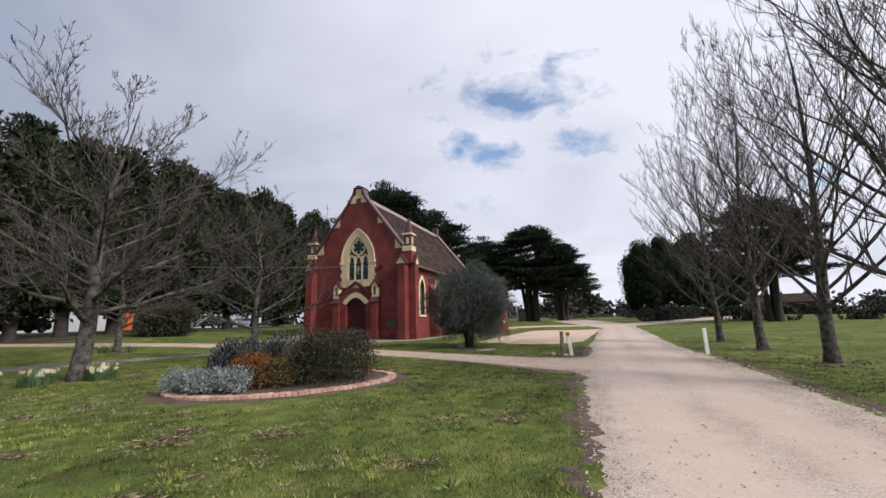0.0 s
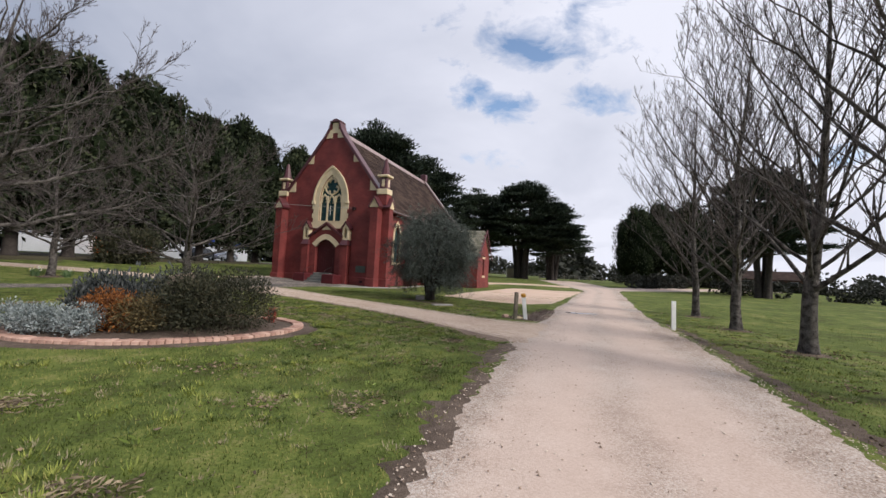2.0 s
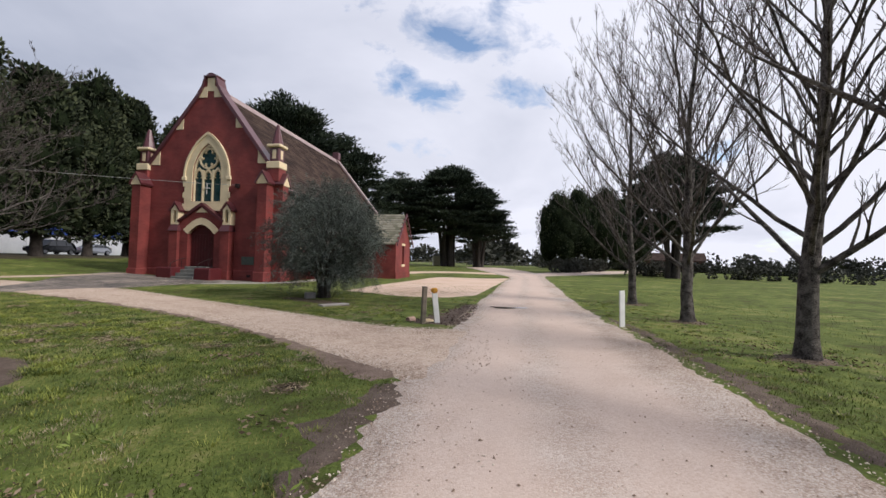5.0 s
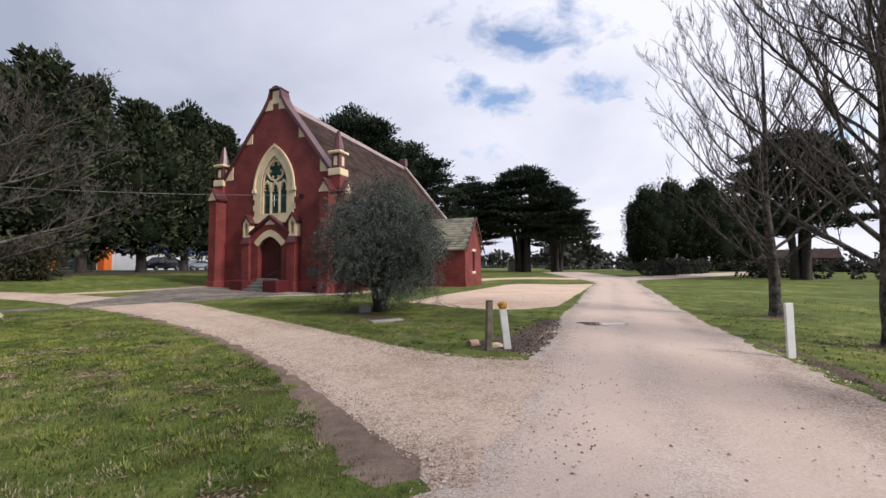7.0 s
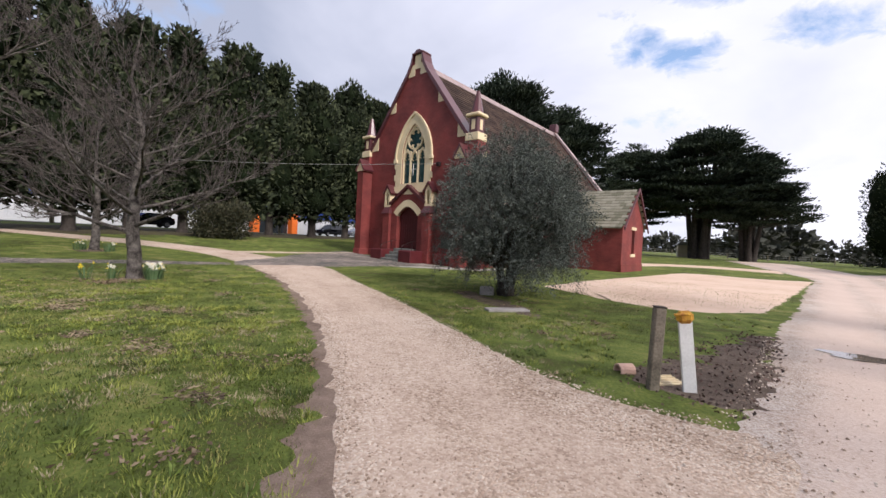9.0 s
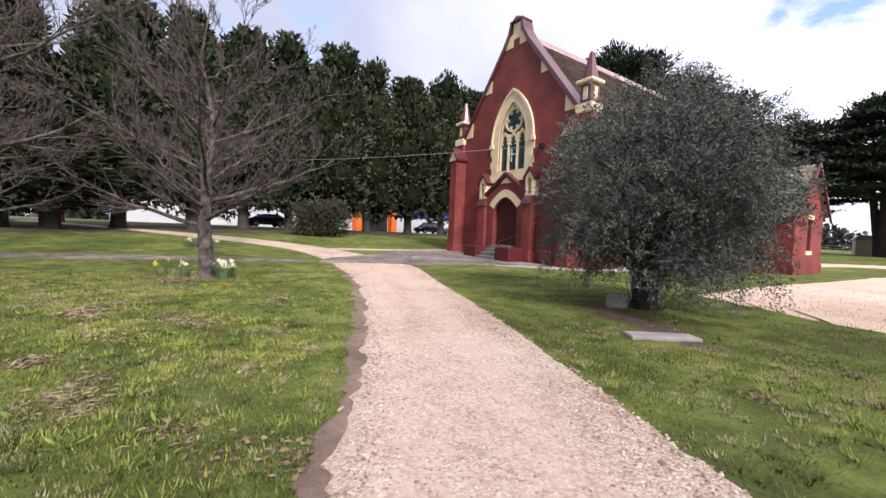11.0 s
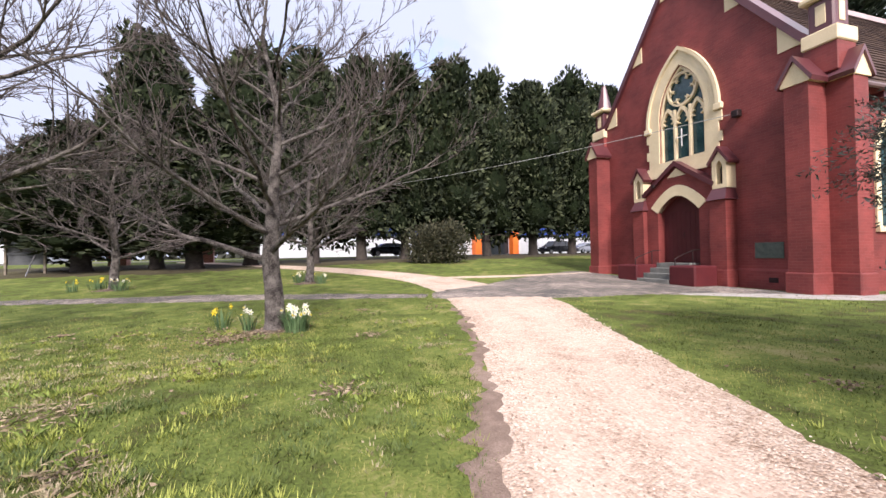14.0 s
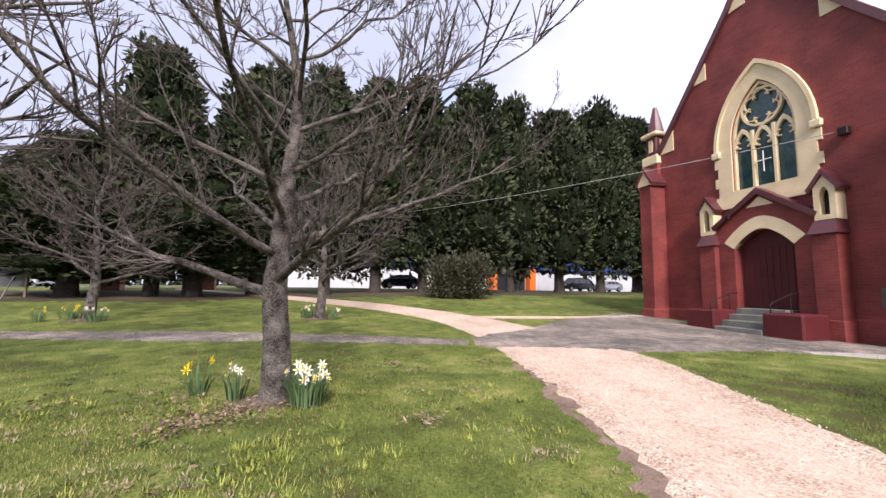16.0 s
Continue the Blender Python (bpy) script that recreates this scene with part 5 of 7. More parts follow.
def olive_bush():
    """The small grey-leaved tree on the church lawn, with drooping skirts."""
    x, y = 1.25, 22.1
    ob = thing("olive_tree", pose(x, y, gz(x, y)), "rounded grey-green small tree with drooping dense foliage on the lawn", "tree")
    rng = np.random.default_rng(61)
    limbs = []
    for k, (a, r) in enumerate(((0.4, 0.15), (2.5, 0.13), (4.3, 0.11), (5.5, 0.09), (1.4, 0.08))):
        o = np.array([math.cos(a), math.sin(a), 0])
        limbs.append(([o * 0.1 + (0, 0, -0.15), o * 0.13 + (0, 0, 0.3), o * 0.26 + (0, 0, 0.8), o * 0.55 + (0, 0, 1.5)], [r * 1.5, r, r * 0.85, r * 0.6]))
    for k in range(26):
        a, h = rng.uniform(0, 6.28), rng.uniform(0.3, 0.9)
        o = np.array([math.cos(a), math.sin(a), 0]) * rng.uniform(0.15, 0.5)
        limbs.append(([o * 0.7, o + (0, 0, h * 0.5), o * 1.25 + (0, 0, h)], [0.009, 0.007, 0.003]))
    C, N = [], []

    def spray(c, way, ln, m):
        """One leafy twig: leaves set along a short bent axis."""
        t = rng.uniform(0.05, 1, m)
        p = c + way * (t * ln)[:, None] + rng.normal(0, 0.035, (m, 3))
        p[:, 2] -= 0.25 * ln * t * t
        C.append(p)
        N.append(way * 0.8 + rng.normal(0, 0.7, (m, 3)))

    for k in range(78):
        a = rng.uniform(0, 6.28)
        f = k / 78
        out = 2.12 * math.sqrt(max(0.05, 1 - (1.9 * f - 0.8) ** 2 * 0.72)) * rng.uniform(0.5, 1.08)
        c = np.array([math.cos(a) * out, math.sin(a) * out, 1.1 + 3.0 * f + rng.normal(0, 0.12)])
        limbs.append(([np.array([math.cos(a) * 0.2, math.sin(a) * 0.2, rng.uniform(0.7, 1.4)]), c * np.array([0.5, 0.5, 0.78]), c], [0.05, 0.035, 0.01]))
        size = rng.uniform(0.5, 0.82)
        for j in range(70):
            d = rng.normal(0, 1, 3)
            d /= np.linalg.norm(d)
            way = d + np.array([math.cos(a) * 0.4, math.sin(a) * 0.4, 0.15 if f > 0.45 else -0.5])
            way /= np.linalg.norm(way)
            spray(c + d * size * rng.uniform(0.15, 0.85), way, rng.uniform(0.2, 0.45), 30)
    for k in range(26):
        c = np.array([rng.normal(0, 0.6), rng.normal(0, 0.6), rng.uniform(1.5, 3.5)])
        for j in range(46):
            d = rng.normal(0, 1, 3)
            d /= np.linalg.norm(d)
            spray(c + d * 0.5 * rng.uniform(0.1, 1.0), d, rng.uniform(0.2, 0.4), 26)
    # skirts that hang almost to the grass
    for dx, dy, n in ((1.75, -0.35, 26), (1.35, -1.0, 14), (-1.75, -0.7, 12), (-0.9, -1.5, 12), (0.2, 1.6, 12)):
        for j in range(n):
            c = np.array([dx + rng.normal(0, 0.22), dy + rng.normal(0, 0.22), rng.uniform(0.7, 1.7)])
            way = np.array([dx * 0.12, dy * 0.12, -1.0]) + rng.normal(0, 0.2, 3)
            spray(c, way / np.linalg.norm(way), rng.uniform(0.3, 0.5), 34)
    v, f = leaf_cloud(rng, np.concatenate(C), np.concatenate(N), 0.062, 0.26, 0.0, 0.3)
    part("trunk", limbs_mesh("trunk", limbs, DARKBARK, 8), None, ob)
    part("crown", cloud_mesh("crown", v, f, OLIVE), None, ob)
    st = thing("stone_block", pose(0.78, 21.85, gz(0.78, 21.85), 0, 0, 20), "small grey stone block beside the tree trunk", "stone")
    part("stone", box(bmesh.new(), -0.2, 0.2, -0.14, 0.14, -0.04, 0.24, 0.04), CONCRETE, st)
    sl = thing("concrete_slab", pose(1.9, 19.6, gz(1.9, 19.6) + 0.02, 0, 0, 35), "thin flat concrete slab lying on bare ground", "slab")
    part("slab", box(bmesh.new(), -0.5, 0.5, -0.16, 0.16, -0.03, 0.035, 0.012), CONCRETE, sl)
    strip_sheet("trim", [(-0.5, 21.7), (0.6, 20.6), (1.6, 19.7), (2.6, 19.0)], [(-0.1, 22.4), (1.4, 21.4), (2.5, 20.2), (2.9, 19.3)], 0.012, SOIL, "bare trodden soil under the small tree", "soil patch", 0.14, 33, 4)


def street_shrub():
    x, y = -21.5, 30.8
    ob = thing("round_shrub", pose(x, y, gz(x, y)), "dense rounded olive-green shrub on the lawn edge", "shrub")
    part("foliage", shrub_mesh(71, 1.7, 2.4, 9000, 0.22, SHRUBLEAF, lobes=10, up=0.8), None, ob)


avenue()
conifer_row()
far_trees()
olive_bush()
street_shrub()

# ---------------------------------------------------------------- garden bed
BED = pose(-4.0, 10.45, 0, 0, 0, 25)
BED_A, BED_B = 2.62, 1.82


def garden_bed():
    bed = thing("garden_bed", BED, "oval garden bed edged with terracotta bricks round dark mulch", "garden bed")
    bm = bmesh.new()
    n, rings = 48, 5
    grid = []
    rng = random.Random(5)
    for r in range(rings + 1):
        f = r / rings * 1.24
        grid.append([bm.verts.new((BED_A * f * math.cos(k * math.tau / n), BED_B * f * math.sin(k * math.tau / n), 0.03 + 0.1 * max(0, 1 - f * f) + (rng.uniform(-0.012, 0.012) if r < rings else -0.04))) for k in range(n)] if r else [bm.verts.new((0, 0, 0.14))])
    for r in range(rings):
        for k in range(n):
            if r == 0:
                bm.faces.new((grid[0][0], grid[1][k], grid[1][(k + 1) % n]))
            else:
                bm.faces.new((grid[r][k], grid[r + 1][k], grid[r + 1][(k + 1) % n], grid[r][(k + 1) % n]))
    part("mulch", bm, SOIL, bed)
    one = mesh_of("brick", box(bmesh.new(), -0.056, 0.056, -0.12, 0.12, -0.05, 0.075, 0.008), EDGEBRICK)
    a = 0.0
    rng = random.Random(8)
    while a < math.tau - 0.02:
        x, y = BED_A * math.cos(a), BED_B * math.sin(a)
        tx, ty = -BED_A * math.sin(a), BED_B * math.cos(a)
        ln = math.hypot(tx, ty)
        b = part("brick", one, None, bed)
        b.matrix_basis = pose(x, y, 0.012 + rng.uniform(-0.008, 0.008), rng.uniform(-3, 3), rng.uniform(-3, 3), math.degrees(math.atan2(ty, tx)) + rng.uniform(-3, 3))
        a += 0.119 / ln
    put = lambda dx, dy: BED @ Vector((dx, dy, 0.1))

    def grow(name, dx, dy, mesh, label, cat="shrub"):
        p = put(dx, dy)
        ob = thing(name, pose(p.x, p.y, 0.08, 0, 0, dx * 90), label, cat)
        for k in range(3):
            part("stem", tube(bmesh.new(), [(0.03 * k, 0, -0.06), (0.12 * math.cos(k * 2.1), 0.12 * math.sin(k * 2.1), 0.3)], 0.012, 5), DARKBARK, ob)
        part("foliage", mesh, None, ob)
        return ob
    grow("evergreen_shrub", 0.95, -0.75, shrub_mesh(81, 0.98, 1.25, 15000, 0.06, SHRUBLEAF, lobes=14), "large dark evergreen shrub in the brick-edged bed")
    grow("evergreen_shrub", 0.2, -0.4, shrub_mesh(82, 0.72, 1.1, 8000, 0.06, SHRUBLEAF, lobes=10), "dark bushy shrub in the brick-edged bed")
    for dx, dy, s in ((-1.85, -0.75, 83), (-1.3, -1.05, 84), (-2.25, -0.3, 85)):
        grow("silver_shrub", dx, dy, shrub_mesh(s, 0.4, 0.45, 3000, 0.055, SILVER, lobes=7, up=0.8), "low silver-leaved plant spilling to the bed edge", "plant")
    grow("rust_shrub", -0.9, -0.75, shrub_mesh(86, 0.48, 0.78, 4200, 0.06, RUST, lobes=6), "rust-orange feathery shrub in the bed", "shrub")
    grow("ochre_shrub", -0.35, -1.0, shrub_mesh(87, 0.42, 0.62, 3600, 0.06, OCHRE, lobes=6), "ochre-green tufted shrub in the bed", "shrub")
    for dx, dy, s in ((-0.9, 0.75, 88), (-0.2, 0.95, 89), (0.5, 0.85, 90), (-1.5, 0.55, 91)):
        grow("lavender_bush", dx, dy, shrub_mesh(s, 0.5, 0.95, 3200, 0.1, LAVENDER, lobes=6, up=2.4), "upright grey-violet lavender bush", "shrub")
    grow("red_flowering_plant", 2.0, 0.35, shrub_mesh(92, 0.16, 0.3, 200, 0.08, mat("red_leaf", (0.2, 0.03, 0.02), (0.4, 0.06, 0.04), 0.7, 3, 15, 0.0, island=0.3), lobes=3), "small red-leaved plant near the brick edge", "plant")
    p = put(0.15, 0.35)
    rk = thing("garden_rock", pose(p.x, p.y, 0.0), "rounded pale brown boulder among the shrubs", "rock")
    bm = bmesh.new()
    bmesh.ops.create_icosphere(bm, subdivisions=3, radius=0.5, matrix=Matrix.Diagonal((1.1, 0.8, 2.4, 1)))
    for v in bm.verts:
        v.co *= 1 + 0.14 * noise.noise(v.co * 2.3)
    part("boulder", bm, mat("brown_rock", (0.12, 0.085, 0.065), (0.25, 0.19, 0.15), 0.9, 3, 25, 0.5, 0.02), rk, shade=True)


def daffodils():
    """Clumps of daffodils round the lawn trees."""
    rng = np.random.default_rng(95)

    def clump(x, y, n, r, white):
        ob = thing("daffodil_clump", pose(x, y, gz(x, y)), ("clump of white daffodils" if white else "clump of yellow daffodils") + " with strappy leaves by a tree", "flowers", "daffodils")
        V, Fq = [], []
        for k in range(n * 9):
            a, d = rng.uniform(0, 6.28), r * math.sqrt(rng.uniform(0, 1))
            b = np.array([math.cos(a) * d, math.sin(a) * d, -0.01])
            ln = rng.uniform(0.25, 0.42)
            o = np.array([math.cos(a), math.sin(a), 0]) * rng.uniform(0.02, 0.2) + rng.normal(0, 0.03, 3)
            w = np.array([-math.sin(a), math.cos(a), 0]) * 0.009
            m, t = b + o * 0.35 + np.array([0, 0, ln * 0.6]), b + o + np.array([0, 0, ln])
            i = len(V)
            V += [b - w, b + w, m + w, m - w, t + w * 0.3, t - w * 0.3]
            Fq += [(i, i + 1, i + 2, i + 3), (i + 3, i + 2, i + 4, i + 5)]
        part("leaves", cloud_mesh("leaves", np.array(V), np.array(Fq), DAFLEAF), None, ob)
        for k in range(n):
            a, d = rng.uniform(0, 6.28), r * 1.15 * math.sqrt(rng.uniform(0.05, 1))
            h = rng.uniform(0.3, 0.46)
            bm = bmesh.new()
            tip = Vector((math.cos(a) * d, math.sin(a) * d, h))
            face = Vector((math.cos(a + rng.uniform(-1, 1)), math.sin(a + rng.uniform(-1, 1)), 0.15)).normalized()
            q = face.to_track_quat("Z", "Y")
            c = bm.verts.new(tip)
            for j in range(6):
                b0, b1 = j * 1.047, j * 1.047 + 0.52
                p1 = bm.verts.new(tip + q @ Vector((0.038 * math.cos(b0 - 0.3), 0.038 * math.sin(b0 - 0.3), 0)))
                p2 = bm.verts.new(tip + q @ Vector((0.07 * math.cos(b0), 0.07 * math.sin(b0), 0.008)))
                p3 = bm.verts.new(tip + q @ Vector((0.038 * math.cos(b0 + 0.3), 0.038 * math.sin(b0 + 0.3), 0)))
                bm.faces.new((c, p1, p2, p3))
            fl = part("flower", bm, WHITEPETAL if white else YELLOWPETAL, ob)
            bm = bmesh.new()
            bmesh.ops.create_cone(bm, cap_ends=False, segments=6, radius1=0.012, radius2=0.02, depth=0.03, matrix=Matrix.Translation(tip + face * 0.015) @ q.to_matrix().to_4x4())
            part("trumpet", bm, YELLOWPETAL, fl)
            part("stem", tube(bmesh.new(), [(tip.x * 0.7, tip.y * 0.7, -0.01), (tip.x, tip.y, h)], 0.004, 3), DAFLEAF, ob)
    for tx, ty, spots in ((-8.4, 17.7, ((0.4, 0.28, 22, 0.22, True), (-0.72, -0.8, 3, 0.14, False), (-0.24, -0.42, 4, 0.1, True))),
                          (-17.4, 21.2, ((-0.4, -0.3, 9, 0.28, True), (0.5, 0.3, 6, 0.24, True))),
                          (-20.2, 14.6, ((-0.5, -0.5, 7, 0.3, False), (0.4, 0.2, 8, 0.3, True), (-0.1, -1.2, 4, 0.2, False))),
                          (-11.0, 12.1, ((0.6, 0.1, 26, 0.38, True), (-0.4, -0.8, 24, 0.4, True), (-1.2, -1.2, 4, 0.2, True)))):
        for dx, dy, n, r, wh in spots:
            clump(tx + dx, ty + dy, n, r, wh)
    for tx, ty in ((-8.4, 17.7), (-17.4, 21.2), (-20.2, 14.6), (-11.0, 12.1), (10.85, 11.5), (12.3, 15.8), (13.9, 20.5), (9.4, 7.1)):
        bm = bmesh.new()
        c = bm.verts.new((0, 0, 0.07))
        rim = []
        for k in range(20):
            a = k * math.tau / 20
            r = 0.62 * rng.uniform(0.75, 1.25)
            rim.append(bm.verts.new((math.cos(a) * r, math.sin(a) * r, -0.02)))
        for k in range(20):
            bm.faces.new((c, rim[k], rim[(k + 1) % 20]))
        m = thing("mulch_ring", pose(tx, ty, gz(tx, ty)), "low ring of dark mulch round a tree foot", "mulch", "mulch rings")
        part("mulch", bm, SOIL, m)


garden_bed()
daffodils()

# ---------------------------------------------------------------- posts and small yard things


def posts():
    x, y = 4.46, 15.65
    p = thing("timber_post", pose(x, y, gz(x, y), 0, 1.5, 15), "short weathered grey timber post at the path corner", "post")
    bm = box(bmesh.new(), -0.06, 0.06, -0.055, 0.055, -0.15, 0.93, 0.016)
    part("post", bm, OLDWOOD, p)
    part("cap", box(bmesh.new(), -0.062, 0.062, -0.057, 0.057, 0.93, 0.945, 0.004), DARKBARK, p)
    x, y = 4.84, 15.72
    p = thing("white_marker_post", pose(x, y, gz(x, y), 0, -7, 10), "leaning flat white marker post with a rusty yellow cap", "post")
    part("board", box(bmesh.new(), -0.07, 0.07, -0.02, 0.02, -0.1, 0.8, 0.006), WHITEPAINT, p)
    part("cap", box(bmesh.new(), -0.085, 0.085, -0.06, 0.06, 0.78, 0.92, 0.04), YELLOWCAP, p, "rusty yellow cap")
    part("bolt", tube(bmesh.new(), [(-0.12, -0.05, 0.89), (0.02, -0.07, 0.89)], 0.014), YELLOWCAP, p)
    x, y = 9.65, 15.05
    p = thing("white_marker_post", pose(x, y, gz(x, y), 0, -1, 5), "upright flat white marker post at the driveway edge", "post")
    part("board", box(bmesh.new(), -0.075, 0.075, -0.02, 0.02, -0.1, 0.95, 0.006), WHITEPAINT, p)
    x, y = 4.62, 15.95
    t = thing("roof_tile", pose(x, y, gz(x, y) + 0.03, 4, 0, 30), "loose pale clay tile lying on the soil", "tile")
    part("tile", box(bmesh.new(), -0.16, 0.16, -0.12, 0.12, -0.015, 0.02, 0.008), CREAM, t)
    for i in range(4):
        part("ridge", box(bmesh.new(), -0.155, 0.155, -0.1 + i * 0.06, -0.08 + i * 0.06, 0.02, 0.032), CREAM, t)
    x, y = 4.2, 16.15
    t = thing("drain_pipe", pose(x, y, gz(x, y) + 0.02, 0, 0, 120), "short end of a clay drain pipe in the soil", "pipe")
    a = [k * math.tau / 14 for k in range(14)]
    part("pipe", band(bmesh.new(), [(0.07 * math.cos(k), 0.07 * math.sin(k)) for k in a], [(0.09 * math.cos(k), 0.09 * math.sin(k)) for k in a], -0.1, 0.1, True), EDGEBRICK, t)


def puddle():
    bm = bmesh.new()
    rng = random.Random(3)
    pts = []
    for k in range(28):
        a = k * math.tau / 28
        r = 1 + 0.25 * math.sin(3 * a + 1) + rng.uniform(-0.12, 0.12)
        pts.append((0.62 * r * math.cos(a), 0.27 * r * math.sin(a)))
    bm.faces.new([bm.verts.new((x, y, 0)) for x, y in pts])
    w = mat("muddy_water", (0.2, 0.16, 0.12), (0.26, 0.21, 0.17), 0.03, 2, 10, 0.0, spec=0.9)
    x, y = 7.9, 19.0
    tagged(new("water", mesh_of("water", bm, w)), "shallow muddy puddle on the gravel driveway", "puddle", kind="structure").matrix_world = pose(x, y, gz(x, y) + 0.03, 0, 0, -8)


posts()
puddle()

# ---------------------------------------------------------------- street side


def car(name, m, paint, label, big=False):
    c = thing(name, m, label, "car", "parked cars")
    L, W, H = (4.7, 1.86, 1.75) if big else (4.25, 1.76, 1.46)
    h = L / 2
    roof = [(-h + 0.05, 0.36), (-h, 0.62), (-h + 0.06, 0.86), (-h + 0.95, 0.98), (-h + 1.65, H - 0.05), (-h + 2.2, H), (h - 0.95, H - 0.03), (h - 0.28, H - 0.42), (h - 0.08, 0.92), (h, 0.6), (h - 0.06, 0.34), (h - 0.4, 0.24), (-h + 0.4, 0.24)]
    bm = prism(bmesh.new(), roof, "y", -W / 2, W / 2)
    for v in bm.verts:
        if v.co.z > 0.95:
            v.co.y *= 1 - 0.2 * (v.co.z - 0.95) / (H - 0.95)
    bmesh.ops.bevel(bm, geom=[e for e in bm.edges if abs(e.verts[0].co.y) > 0.3 and (e.verts[0].co.y > 0) == (e.verts[1].co.y > 0)], offset=0.06, segments=2, affect="EDGES")
    part("body", bm, paint, c, shade=False)
    for s in (-1, 1):
        y = s * (W / 2)
        k = (0.2 / (H - 0.95))
        for a, b in (((-h + 1.2, -h + 1.78), (-h + 2.15, -h + 2.15)), ((-h + 2.22, -h + 2.22), (h - 1.42, h - 1.35)), ((h - 1.34, h - 1.28), (h - 0.55, h - 0.92))):
            q = [(a[0], 1.0), (b[0], 1.0), (b[1], H - 0.12), (a[1], H - 0.12)]
            bm = bmesh.new()
            vs = [bm.verts.new((x, y * (1 - k * max(0, z - 0.95)) + s * 0.008, z)) for x, z in q]
            bm.faces.new(vs)
            part("side_window", bm, CARGLASS, c)
        for x in (-h + 0.82, h - 0.8):
            bm = bmesh.new()
            bmesh.ops.create_cone(bm, cap_ends=True, segments=20, radius1=0.32, radius2=0.32, depth=0.22, matrix=Matrix.Translation((x, y - s * 0.06, 0.32)) @ Matrix.Rotation(radians(90), 4, "X"))
            wheel = part("wheel", bm, RUBBER, c)
            bm = bmesh.new()
            bmesh.ops.create_cone(bm, cap_ends=True, segments=16, radius1=0.2, radius2=0.2, depth=0.02, matrix=Matrix.Translation((x, y + s * 0.055, 0.32)) @ Matrix.Rotation(radians(90), 4, "X"))
            part("rim", bm, RIM, wheel)
        part("headlight", box(bmesh.new(), -h + 0.02, -h + 0.3, s * 0.72 - 0.14, s * 0.72 + 0.14, 0.68, 0.82, 0.03), WHITEPAINT, c)
        part("tail_light", box(bmesh.new(), h - 0.22, h - 0.04, s * 0.74 - 0.1, s * 0.74 + 0.1, 0.8, 1.0, 0.03), mat("tail_lamp", (0.3, 0.01, 0.01), (0.4, 0.02, 0.02), 0.3, 2, 10, 0.0) if s < 0 and name == "hatchback_car" and not big else SIGNORANGE, c)
    return c


def street_frame(s, n, dz=0.0):
    x, y = street_point(s, n)
    return pose(x, y, gz(x, y) + dz, 0, 0, math.degrees(math.atan2(ROW_S.y, ROW_S.x)))


def text_mesh(words, size):
    cu = bpy.data.curves.new("lettering", "FONT")
    cu.body, cu.size, cu.extrude = words, size, 0.01
    ob = new("tmp", cu)
    bpy.context.view_layer.update()
    me = bpy.data.meshes.new_from_object(ob.evaluated_get(bpy.context.evaluated_depsgraph_get()))
    bpy.data.objects.remove(ob)
    return me


